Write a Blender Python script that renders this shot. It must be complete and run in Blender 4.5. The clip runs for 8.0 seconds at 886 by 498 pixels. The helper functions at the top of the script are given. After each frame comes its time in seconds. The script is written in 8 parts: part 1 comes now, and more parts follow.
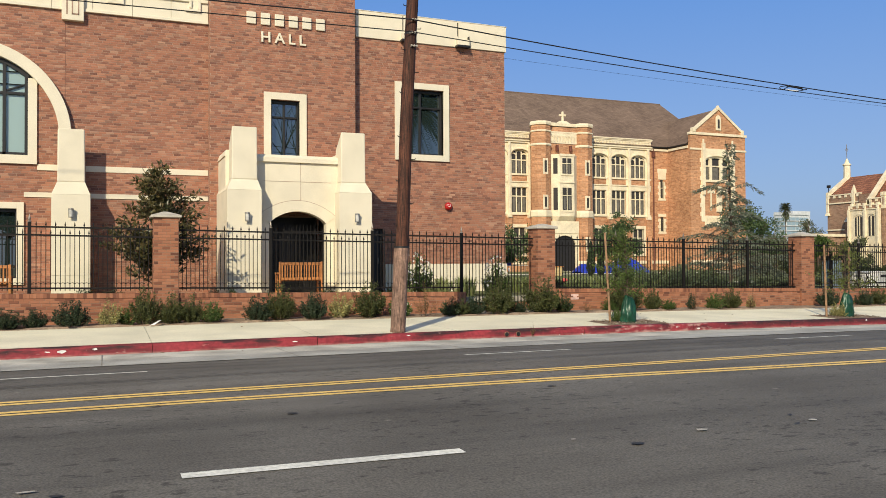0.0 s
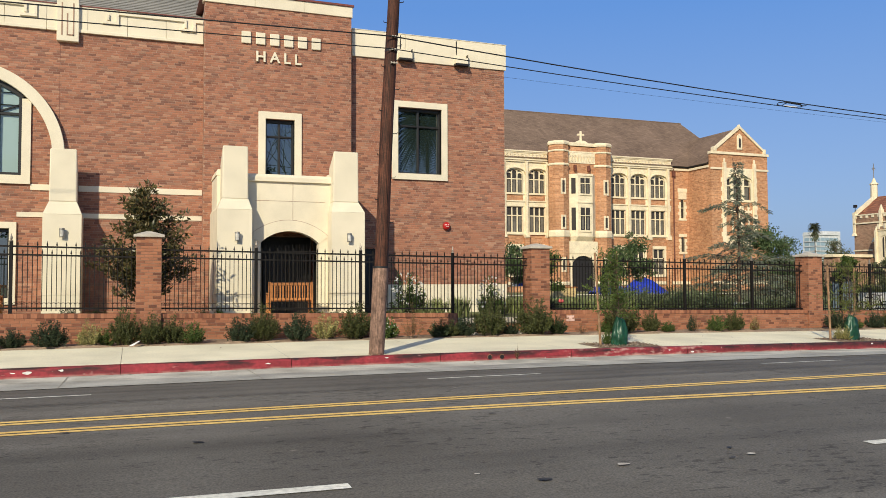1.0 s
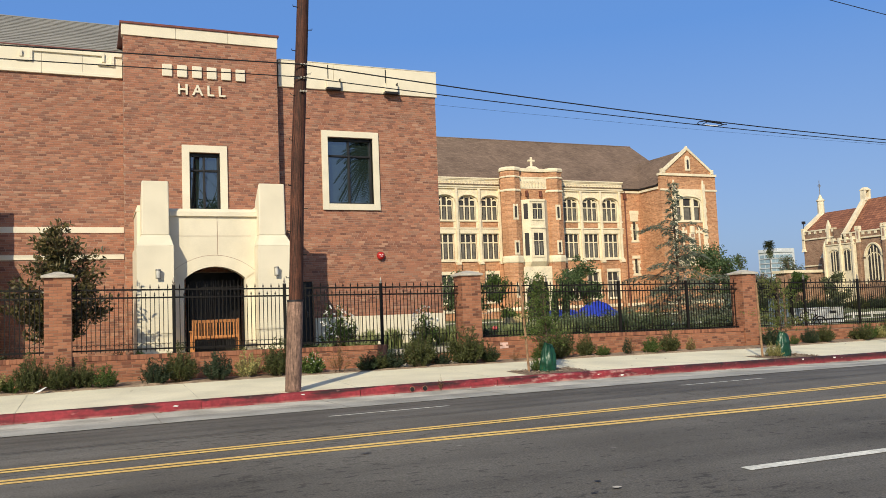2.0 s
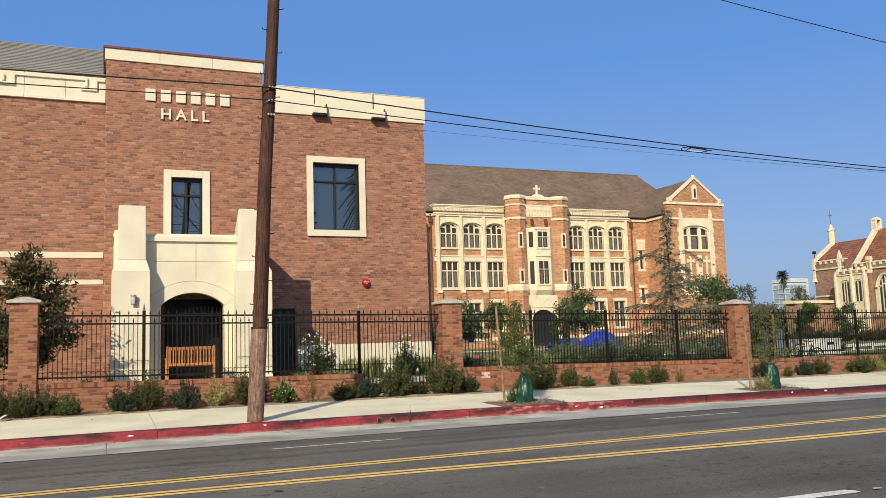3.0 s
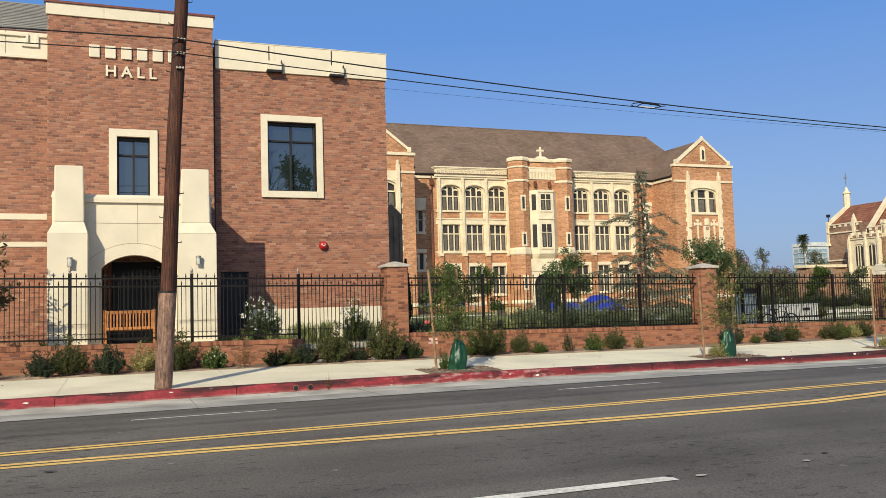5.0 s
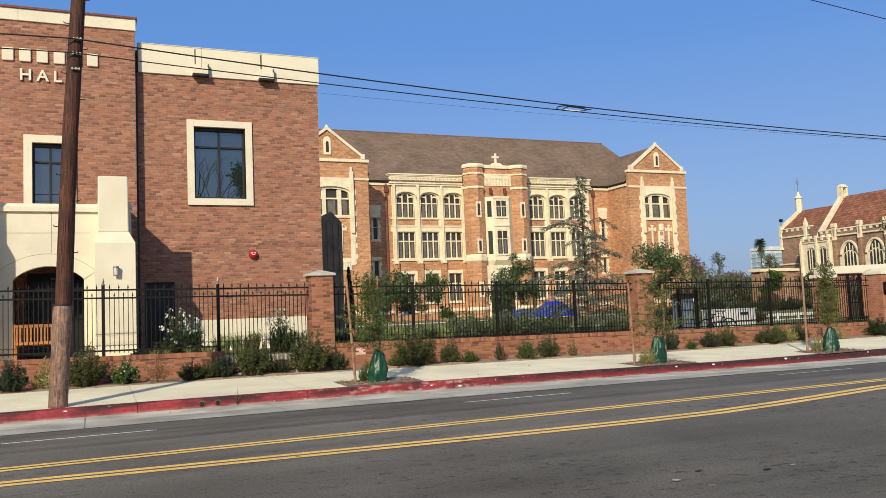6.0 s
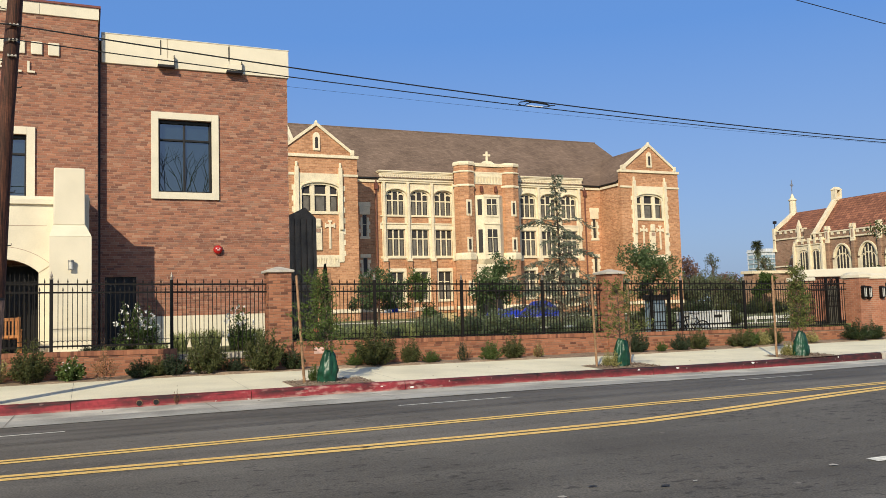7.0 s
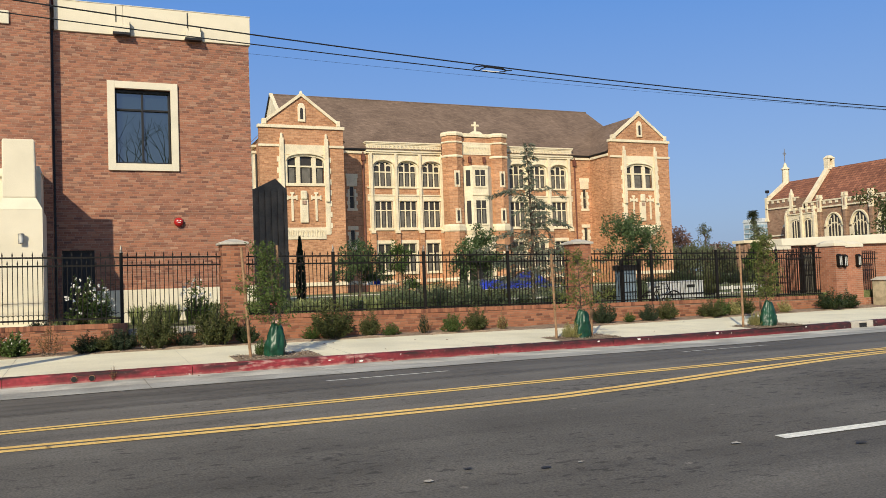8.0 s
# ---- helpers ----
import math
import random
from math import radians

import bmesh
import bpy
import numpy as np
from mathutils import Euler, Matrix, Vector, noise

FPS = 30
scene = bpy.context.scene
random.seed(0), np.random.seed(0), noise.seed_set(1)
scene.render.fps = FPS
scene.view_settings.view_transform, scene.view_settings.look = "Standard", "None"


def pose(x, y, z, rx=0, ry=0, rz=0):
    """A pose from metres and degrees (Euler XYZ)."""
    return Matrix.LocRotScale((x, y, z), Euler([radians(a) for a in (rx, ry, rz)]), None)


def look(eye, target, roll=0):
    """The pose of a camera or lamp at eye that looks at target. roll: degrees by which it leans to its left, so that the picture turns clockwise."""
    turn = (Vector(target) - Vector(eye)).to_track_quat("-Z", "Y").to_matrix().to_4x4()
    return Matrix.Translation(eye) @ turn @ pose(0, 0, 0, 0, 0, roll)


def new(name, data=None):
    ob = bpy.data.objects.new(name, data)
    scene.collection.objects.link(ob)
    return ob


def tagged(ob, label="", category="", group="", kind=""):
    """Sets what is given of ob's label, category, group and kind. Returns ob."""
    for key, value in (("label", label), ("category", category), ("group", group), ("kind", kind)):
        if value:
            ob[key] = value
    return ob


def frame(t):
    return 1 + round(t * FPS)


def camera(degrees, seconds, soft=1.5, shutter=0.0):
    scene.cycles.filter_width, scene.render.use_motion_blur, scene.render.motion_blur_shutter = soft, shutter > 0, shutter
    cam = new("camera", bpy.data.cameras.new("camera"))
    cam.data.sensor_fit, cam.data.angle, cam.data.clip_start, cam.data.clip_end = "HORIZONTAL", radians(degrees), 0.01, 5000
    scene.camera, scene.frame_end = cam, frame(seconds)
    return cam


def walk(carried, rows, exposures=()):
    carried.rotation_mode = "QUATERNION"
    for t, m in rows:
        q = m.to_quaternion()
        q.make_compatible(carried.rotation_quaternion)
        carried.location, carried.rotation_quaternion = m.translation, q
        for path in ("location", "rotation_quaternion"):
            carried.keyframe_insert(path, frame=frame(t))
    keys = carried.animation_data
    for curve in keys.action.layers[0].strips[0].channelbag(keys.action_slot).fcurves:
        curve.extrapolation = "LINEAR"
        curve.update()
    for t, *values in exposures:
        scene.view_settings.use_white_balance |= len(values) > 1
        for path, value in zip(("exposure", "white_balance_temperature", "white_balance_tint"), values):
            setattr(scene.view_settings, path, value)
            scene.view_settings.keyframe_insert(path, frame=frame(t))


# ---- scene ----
cam = camera(57.0, 8.0, soft=0.85)
PATH = [
    (0, (0.174, -0.37, 1.565), (0.943, 1.476, 1.599), -0.3),
    (0.5, (0.697, -0.365, 1.577), (1.411, 1.502, 1.629), 0.4),
    (1, (1.195, -0.367, 1.566), (1.904, 1.501, 1.65), -0.2),
    (1.5, (1.706, -0.388, 1.57), (2.451, 1.464, 1.679), -1.1),
    (2, (2.214, -0.347, 1.568), (3.006, 1.483, 1.721), -2.3),
    (3.5, (3.661, -0.282, 1.536), (4.386, 1.567, 1.775), -1.0),
    (4, (4.19, -0.252, 1.537), (4.859, 1.618, 1.769), -0.8),
    (4.5, (4.734, -0.21, 1.532), (5.415, 1.663, 1.699), -1.2),
    (5, (5.26, -0.274, 1.522), (5.977, 1.588, 1.657), -1.7),
    (6.5, (6.856, -0.091, 1.527), (7.672, 1.729, 1.684), -2.4),
    (7, (7.351, -0.098, 1.522), (8.151, 1.73, 1.667), -1.7),
    (7.5, (7.881, -0.057, 1.499), (8.692, 1.768, 1.616), -1.9),
    (8, (8.408, -0.061, 1.487), (9.212, 1.769, 1.563), -2.1),
]
walk(cam, [(t, look(eye, target, roll)) for t, eye, target, roll in PATH], [(0.0, 0.2, 6820.0, 3.0), (8.0, 0.2, 6820.0, 3.0)])

# ---------------------------------------------------------------- light
world = bpy.data.worlds.new("sky_world")
scene.world = world
world.use_nodes = True
SUN_EL, SUN_AZ = radians(30.7), radians(217.6)
wn = world.node_tree
sky = wn.nodes.new("ShaderNodeTexSky")
sky.sky_type, sky.sun_disc = "NISHITA", False
sky.sun_elevation, sky.sun_rotation = SUN_EL, SUN_AZ
sky.air_density, sky.dust_density, sky.ozone_density = 0.8, 2.5, 6.0
wn.nodes["Background"].inputs["Strength"].default_value = 0.13
hue = wn.nodes.new("ShaderNodeHueSaturation")
hue.inputs["Hue"].default_value, hue.inputs["Saturation"].default_value = 0.502, 1.05
wn.links.new(sky.outputs[0], hue.inputs["Color"])
even = wn.nodes.new("ShaderNodeMix")
even.data_type = "RGBA"
even.inputs[0].default_value = 0.72
haze, up, dome = wn.nodes.new("ShaderNodeValToRGB"), wn.nodes.new("ShaderNodeSeparateXYZ"), wn.nodes.new("ShaderNodeTexCoord")
haze.color_ramp.elements[0].position, haze.color_ramp.elements[0].color = 0.0, (2.5, 3.2, 4.95, 1)
high = haze.color_ramp.elements.new(0.85)
high.color = (2.0, 2.3, 3.1, 1)
haze.color_ramp.elements[1].position, haze.color_ramp.elements[1].color = 0.32, (0.9, 2.12, 5.5, 1)
mid = haze.color_ramp.elements.new(0.46)
mid.color = (0.95, 2.1, 5.3, 1)
wn.links.new(dome.outputs["Generated"], up.inputs[0])
wn.links.new(up.outputs[2], haze.inputs[0])
wn.links.new(haze.outputs[0], even.inputs[7])
wn.links.new(hue.outputs[0], even.inputs[6])
wn.links.new(even.outputs[2], wn.nodes["Background"].inputs["Color"])
sun = new("sun", bpy.data.lights.new("sun", "SUN"))
sun.data.energy, sun.data.angle, sun.data.color = 3.95, radians(0.55), (1.0, 0.89, 0.72)
sun_from = Vector((math.sin(SUN_AZ) * math.cos(SUN_EL), math.cos(SUN_AZ) * math.cos(SUN_EL), math.sin(SUN_EL)))
sun.matrix_world = look(sun_from * 60, (0, 0, 0))


# ---------------------------------------------------------------- materials
def rough_mat(name, base, rough=0.8, metal=0.0, scale=6.0, vary=0.18, fine=60.0, fine_vary=0.12, bump=0.15, tint=None, spec=0.4, coord="Object"):
    """A surface with large stains and fine grain in its colour and relief."""
    m = bpy.data.materials.new(name)
    m.use_nodes = True
    n, l = m.node_tree.nodes, m.node_tree.links
    p = n["Principled BSDF"]
    p.inputs["Roughness"].default_value, p.inputs["Metallic"].default_value = rough, metal
    p.inputs["Specular IOR Level"].default_value = spec
    tc = n.new("ShaderNodeTexCoord")
    big, small = n.new("ShaderNodeTexNoise"), n.new("ShaderNodeTexNoise")
    for tex, s, d in ((big, scale, 4), (small, fine, 3)):
        tex.inputs["Scale"].default_value, tex.inputs["Detail"].default_value = s, d
        l.new(tc.outputs[coord], tex.inputs["Vector"])
    ramp = n.new("ShaderNodeMix")
    ramp.data_type = "RGBA"
    other = tint or tuple(c * (1 - 2 * vary) for c in base)
    ramp.inputs[6].default_value, ramp.inputs[7].default_value = (*base, 1), (*other, 1)
    mr = n.new("ShaderNodeMapRange")
    mr.inputs["From Min"].default_value, mr.inputs["From Max"].default_value = 0.38, 0.68
    l.new(big.outputs["Fac"], mr.inputs["Value"])
    l.new(mr.outputs[0], ramp.inputs[0])
    grain = n.new("ShaderNodeMapRange")
    grain.inputs["From Min"].default_value, grain.inputs["From Max"].default_value = 0.3, 0.7
    grain.inputs["To Min"].default_value, grain.inputs["To Max"].default_value = 1 - fine_vary, 1 + fine_vary
    l.new(small.outputs["Fac"], grain.inputs["Value"])
    mul = n.new("ShaderNodeVectorMath")
    mul.operation = "SCALE"
    l.new(ramp.outputs[2], mul.inputs[0])
    l.new(grain.outputs[0], mul.inputs["Scale"])
    l.new(mul.outputs[0], p.inputs["Base Color"])
    if bump:
        b = n.new("ShaderNodeBump")
        b.inputs["Strength"].default_value, b.inputs["Distance"].default_value = bump, 0.01
        l.new(small.outputs["Fac"], b.inputs["Height"])
        l.new(b.outputs[0], p.inputs["Normal"])
    return m


def piece_mat(name, colours, rough=0.85, by_object=False, bump=0.25, fine=45.0):
    """A material that gives every brick its own tone out of a list of fired-clay colours."""
    m = bpy.data.materials.new(name)
    m.use_nodes = True
    n, l = m.node_tree.nodes, m.node_tree.links
    p = n["Principled BSDF"]
    p.inputs["Roughness"].default_value, p.inputs["Specular IOR Level"].default_value = rough, 0.25
    ramp = n.new("ShaderNodeValToRGB")
    ramp.color_ramp.interpolation = "LINEAR"
    e = ramp.color_ramp.elements
    while len(e) < len(colours):
        e.new(0.5)
    for i, c in enumerate(colours):
        e[i].position, e[i].color = i / (len(colours) - 1), (*c, 1)
    src = n.new("ShaderNodeObjectInfo") if by_object else n.new("ShaderNodeNewGeometry")
    l.new(src.outputs["Random" if by_object else "Random Per Island"], ramp.inputs[0])
    tc, tex, big = n.new("ShaderNodeTexCoord"), n.new("ShaderNodeTexNoise"), n.new("ShaderNodeTexNoise")
    tex.inputs["Scale"].default_value, tex.inputs["Detail"].default_value = fine, 3
    big.inputs["Scale"].default_value, big.inputs["Detail"].default_value = 0.5, 3
    l.new(tc.outputs["Object"], tex.inputs["Vector"])
    l.new(tc.outputs["Object"], big.inputs["Vector"])
    add = n.new("ShaderNodeMath")
    add.operation = "ADD"
    l.new(tex.outputs["Fac"], add.inputs[0])
    l.new(big.outputs["Fac"], add.inputs[1])
    mr = n.new("ShaderNodeMapRange")
    for k, v in (("From Min", 0.6), ("From Max", 1.4), ("To Min", 0.87), ("To Max", 1.13)):
        mr.inputs[k].default_value = v
    l.new(add.outputs[0], mr.inputs["Value"])
    mul = n.new("ShaderNodeVectorMath")
    mul.operation = "SCALE"
    l.new(ramp.outputs[0], mul.inputs[0])
    l.new(mr.outputs[0], mul.inputs["Scale"])
    l.new(mul.outputs[0], p.inputs["Base Color"])
    b = n.new("ShaderNodeBump")
    b.inputs["Strength"].default_value, b.inputs["Distance"].default_value = bump, 0.004
    l.new(tex.outputs["Fac"], b.inputs["Height"])
    l.new(b.outputs[0], p.inputs["Normal"])
    return m


def course_mat(name, c1, c2, mortar, length=0.25, height=0.075, rough=0.85, mottle=2.6):
    """Far brickwork or shingles: courses by a brick texture laid along the wall."""
    m = bpy.data.materials.new(name)
    m.use_nodes = True
    n, l = m.node_tree.nodes, m.node_tree.links
    p = n["Principled BSDF"]
    p.inputs["Roughness"].default_value, p.inputs["Specular IOR Level"].default_value = rough, 0.2
    tc, sep, comb, add = n.new("ShaderNodeTexCoord"), n.new("ShaderNodeSeparateXYZ"), n.new("ShaderNodeCombineXYZ"), n.new("ShaderNodeMath")
    l.new(tc.outputs["Object"], sep.inputs[0])
    l.new(sep.outputs["X"], add.inputs[0])
    l.new(sep.outputs["Y"], add.inputs[1])
    l.new(add.outputs[0], comb.inputs["X"])
    l.new(sep.outputs["Z"], comb.inputs["Y"])
    br = n.new("ShaderNodeTexBrick")
    br.inputs["Color1"].default_value, br.inputs["Color2"].default_value, br.inputs["Mortar"].default_value = (*c1, 1), (*c2, 1), (*mortar, 1)
    br.inputs["Scale"].default_value, br.inputs["Brick Width"].default_value, br.inputs["Row Height"].default_value = 1.0, length, height
    br.inputs["Mortar Size"].default_value = height * 0.09
    l.new(comb.outputs[0], br.inputs["Vector"])
    big, mid = n.new("ShaderNodeTexNoise"), n.new("ShaderNodeTexNoise")
    big.inputs["Scale"].default_value, big.inputs["Detail"].default_value = 0.35, 5
    mid.inputs["Scale"].default_value, mid.inputs["Detail"].default_value = mottle, 4
    l.new(tc.outputs["Object"], big.inputs["Vector"])
    l.new(tc.outputs["Object"], mid.inputs["Vector"])
    s = n.new("ShaderNodeMath")
    s.operation = "ADD"
    l.new(big.outputs["Fac"], s.inputs[0])
    l.new(mid.outputs["Fac"], s.inputs[1])
    mr = n.new("ShaderNodeMapRange")
    for k, v in (("From Min", 0.65), ("From Max", 1.35), ("To Min", 0.7), ("To Max", 1.3)):
        mr.inputs[k].default_value = v
    l.new(s.outputs[0], mr.inputs["Value"])
    mul = n.new("ShaderNodeVectorMath")
    mul.operation = "SCALE"
    l.new(br.outputs["Color"], mul.inputs[0])
    l.new(mr.outputs[0], mul.inputs["Scale"])
    l.new(mul.outputs[0], p.inputs["Base Color"])
    b = n.new("ShaderNodeBump")
    b.inputs["Strength"].default_value, b.inputs["Distance"].default_value = 0.4, 0.02
    b.invert = True
    l.new(br.outputs["Fac"], b.inputs["Height"])
    l.new(b.outputs[0], p.inputs["Normal"])
    return m


def glass_mat(name, base, rough=0.04, spec=0.5, ior=1.5, wave=0.05):
    """Dark window glass seen from a bright street: a smooth dielectric over a dim room."""
    m = bpy.data.materials.new(name)
    m.use_nodes = True
    n, l = m.node_tree.nodes, m.node_tree.links
    p = n["Principled BSDF"]
    p.inputs["Base Color"].default_value = (*base, 1)
    p.inputs["Roughness"].default_value, p.inputs["Specular IOR Level"].default_value, p.inputs["IOR"].default_value = rough, spec, ior
    tc, tex, b = n.new("ShaderNodeTexCoord"), n.new("ShaderNodeTexNoise"), n.new("ShaderNodeBump")
    tex.inputs["Scale"].default_value = 0.8
    l.new(tc.outputs["Object"], tex.inputs["Vector"])
    b.inputs["Strength"].default_value, b.inputs["Distance"].default_value = wave, 0.02
    l.new(tex.outputs["Fac"], b.inputs["Height"])
    l.new(b.outputs[0], p.inputs["Normal"])
    return m


def leaf_mat(name, a, b, rough=0.55, trans=0.25):
    """Leaves: each its own green, a little light passing through."""
    m = bpy.data.materials.new(name)
    m.use_nodes = True
    n, l = m.node_tree.nodes, m.node_tree.links
    p = n["Principled BSDF"]
    p.inputs["Roughness"].default_value, p.inputs["Specular IOR Level"].default_value = rough, 0.3
    g, mix = n.new("ShaderNodeNewGeometry"), n.new("ShaderNodeMix")
    mix.data_type = "RGBA"
    mix.inputs[6].default_value, mix.inputs[7].default_value = (*a, 1), (*b, 1)
    l.new(g.outputs["Random Per Island"], mix.inputs[0])
    l.new(mix.outputs[2], p.inputs["Base Color"])
    t, sh = n.new("ShaderNodeBsdfTranslucent"), n.new("ShaderNodeMixShader")
    l.new(mix.outputs[2], t.inputs["Color"])
    sh.inputs[0].default_value = trans
    l.new(p.outputs[0], sh.inputs[1])
    l.new(t.outputs[0], sh.inputs[2])
    l.new(sh.outputs[0], n["Material Output"].inputs["Surface"])
    return m


HALL_TONES = [(0.17, 0.078, 0.058), (0.3, 0.132, 0.084), (0.36, 0.153, 0.095), (0.225, 0.1, 0.07), (0.39, 0.168, 0.104), (0.32, 0.14, 0.088), (0.42, 0.2, 0.125), (0.205, 0.1, 0.073), (0.45, 0.245, 0.16)]
WALL_TONES = [(0.121, 0.0512, 0.0344), (0.214, 0.0856, 0.0521), (0.353, 0.149, 0.0818), (0.298, 0.121, 0.0679), (0.391, 0.172, 0.0967), (0.186, 0.0763, 0.0465), (0.363, 0.153, 0.0874), (0.326, 0.135, 0.0744)]
M = {
    "brick": piece_mat("hall_brick", HALL_TONES),
    "brick_piece": piece_mat("hall_brick_piece", HALL_TONES, by_object=True),
    "wall_brick": piece_mat("fence_brick", WALL_TONES),
    "wall_brick_piece": piece_mat("fence_brick_piece", WALL_TONES, by_object=True),
    "mortar": rough_mat("mortar", (0.42, 0.275, 0.2), 0.95, fine=80),
    "wall_mortar": rough_mat("fence_mortar", (0.3, 0.185, 0.125), 0.95, fine=80),
    "stone": rough_mat("cream_cast_stone", (0.75, 0.67, 0.515), 0.8, scale=1.4, vary=0.05, fine=50, fine_vary=0.05, bump=0.08),
    "stone_far": rough_mat("cream_trim_stone", (0.8, 0.685, 0.488), 0.85, scale=1.2, vary=0.09, fine=9, fine_vary=0.1, bump=0.1),
    "cap": rough_mat("concrete_cap", (0.52, 0.47, 0.4), 0.9, scale=5, vary=0.12),
    "iron": rough_mat("black_painted_iron", (0.012, 0.010, 0.009), 0.6, fine=30, bump=0.05, spec=0.2),
    "rustiron": rough_mat("finial_grey_iron", (0.3, 0.26, 0.22), 0.5, metal=0.5, fine=40),
    "asphalt": None,
}
M |= {
    "concrete": rough_mat("pale_concrete_walk", (0.84, 0.77, 0.575), 0.9, scale=0.8, vary=0.09, fine=35, fine_vary=0.08, bump=0.15),
    "gutter": rough_mat("gutter_concrete", (0.62, 0.58, 0.5), 0.9, scale=1.1, vary=0.25, fine=30, fine_vary=0.12),
    "yellow": rough_mat("yellow_road_paint", (0.88, 0.58, 0.185), 0.7, scale=3, vary=0.12, fine=26, fine_vary=0.2, tint=(0.74, 0.47, 0.15)),
    "white": rough_mat("white_road_paint", (0.8, 0.77, 0.68), 0.7, scale=3, vary=0.1, fine=26, fine_vary=0.2),
    "soil": rough_mat("dry_soil", (0.3, 0.215, 0.15), 0.95, scale=4, vary=0.2, fine=30, fine_vary=0.35, bump=0.6),
    "lawn": rough_mat("lawn_grass", (0.13, 0.16, 0.05), 0.95, scale=0.7, vary=0.2, fine=14, fine_vary=0.4, tint=(0.16, 0.14, 0.07), bump=0.5),
    "wood_pole": None,
    "bark": rough_mat("bark", (0.14, 0.1, 0.07), 0.95, scale=8, vary=0.25, fine=40, fine_vary=0.3, bump=0.5),
}
M |= {
    "stake": rough_mat("lodge_pole_stake", (0.34, 0.2, 0.11), 0.85, scale=9, vary=0.2, fine=60, fine_vary=0.2),
    "glass": glass_mat("window_glass", (0.015, 0.024, 0.022), rough=0.0, ior=2.5, wave=0.012),
    "glass_far": glass_mat("old_window_glass", (0.05, 0.044, 0.04), rough=0.2, spec=0.18),
    # pale blue base paints the distance haze over the office windows
    "glass_hazy": glass_mat("haze_blue_glass", (0.27, 0.36, 0.42), rough=0.3, spec=0.3),
    "curtain": rough_mat("grey_curtain", (0.16, 0.145, 0.125), 0.95, scale=2, vary=0.2),
    # bronze of frames and doors; its near-black also paints shade, as in the porch
    "bronze": rough_mat("dark_bronze_and_shade", (0.02, 0.018, 0.017), 0.45, fine=20, bump=0.0),
    "bench": rough_mat("varnished_teak", (0.54, 0.215, 0.07), 0.5, scale=5, vary=0.14, fine=70, fine_vary=0.15),
    "redpaint": rough_mat("red_enamel", (0.5, 0.02, 0.02), 0.35, fine=20, bump=0.0),
    "coping": rough_mat("red_brown_metal_coping", (0.2, 0.06, 0.045), 0.5),
    "shingle_grey": course_mat("grey_roof_shingles", (0.2, 0.19, 0.18), (0.27, 0.26, 0.25), (0.1, 0.095, 0.09), 0.5, 0.16),
    "shingle": course_mat("brown_roof_shingles", (0.155, 0.105, 0.078), (0.225, 0.155, 0.115), (0.15, 0.105, 0.08), 0.45, 0.22, mottle=6.0),
    "tile_red": course_mat("red_clay_tiles", (0.36, 0.15, 0.088), (0.2, 0.08, 0.052), (0.12, 0.055, 0.04), 0.45, 0.32, mottle=6.0),
}
M |= {
    "brick_far": course_mat("orange_far_brick", (0.57, 0.3, 0.16), (0.36, 0.168, 0.088), (0.48, 0.28, 0.17), 0.42, 0.15, mottle=5.0),
    "brick_chapel": course_mat("tan_chapel_brick", (0.34, 0.205, 0.135), (0.22, 0.125, 0.085), (0.36, 0.26, 0.18), 0.45, 0.15),
    "metal_dark": rough_mat("dark_grey_panel", (0.1, 0.095, 0.075), 0.6, scale=1.5, vary=0.12, fine=20, bump=0.02),
    "bag": rough_mat("green_vinyl_bag", (0.012, 0.068, 0.034), 0.38, scale=7, vary=0.3, fine=14, fine_vary=0.15, bump=0.9),
    "tarp": rough_mat("blue_tarp", (0.02, 0.045, 0.42), 0.5, scale=3, vary=0.2, fine=8, bump=0.6),
    "whitemetal": rough_mat("white_enamel_metal", (0.72, 0.7, 0.66), 0.5, scale=3, vary=0.06, fine=15, fine_vary=0.04, bump=0.0),
    "bluegrey": rough_mat("blue_grey_metal", (0.2, 0.26, 0.31), 0.55, scale=3, vary=0.1, fine=20),
    "wire": rough_mat("black_cable", (0.012, 0.012, 0.014), 0.6, bump=0.0),
    "lampglass": rough_mat("frosted_lamp_glass", (0.62, 0.6, 0.55), 0.4, bump=0.0),
    "lampmetal": rough_mat("brushed_grey_metal", (0.32, 0.3, 0.27), 0.45, metal=0.6, bump=0.05),
    "copper": rough_mat("rusty_downpipe", (0.17, 0.06, 0.04), 0.6),
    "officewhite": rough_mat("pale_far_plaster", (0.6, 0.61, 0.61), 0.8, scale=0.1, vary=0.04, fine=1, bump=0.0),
}
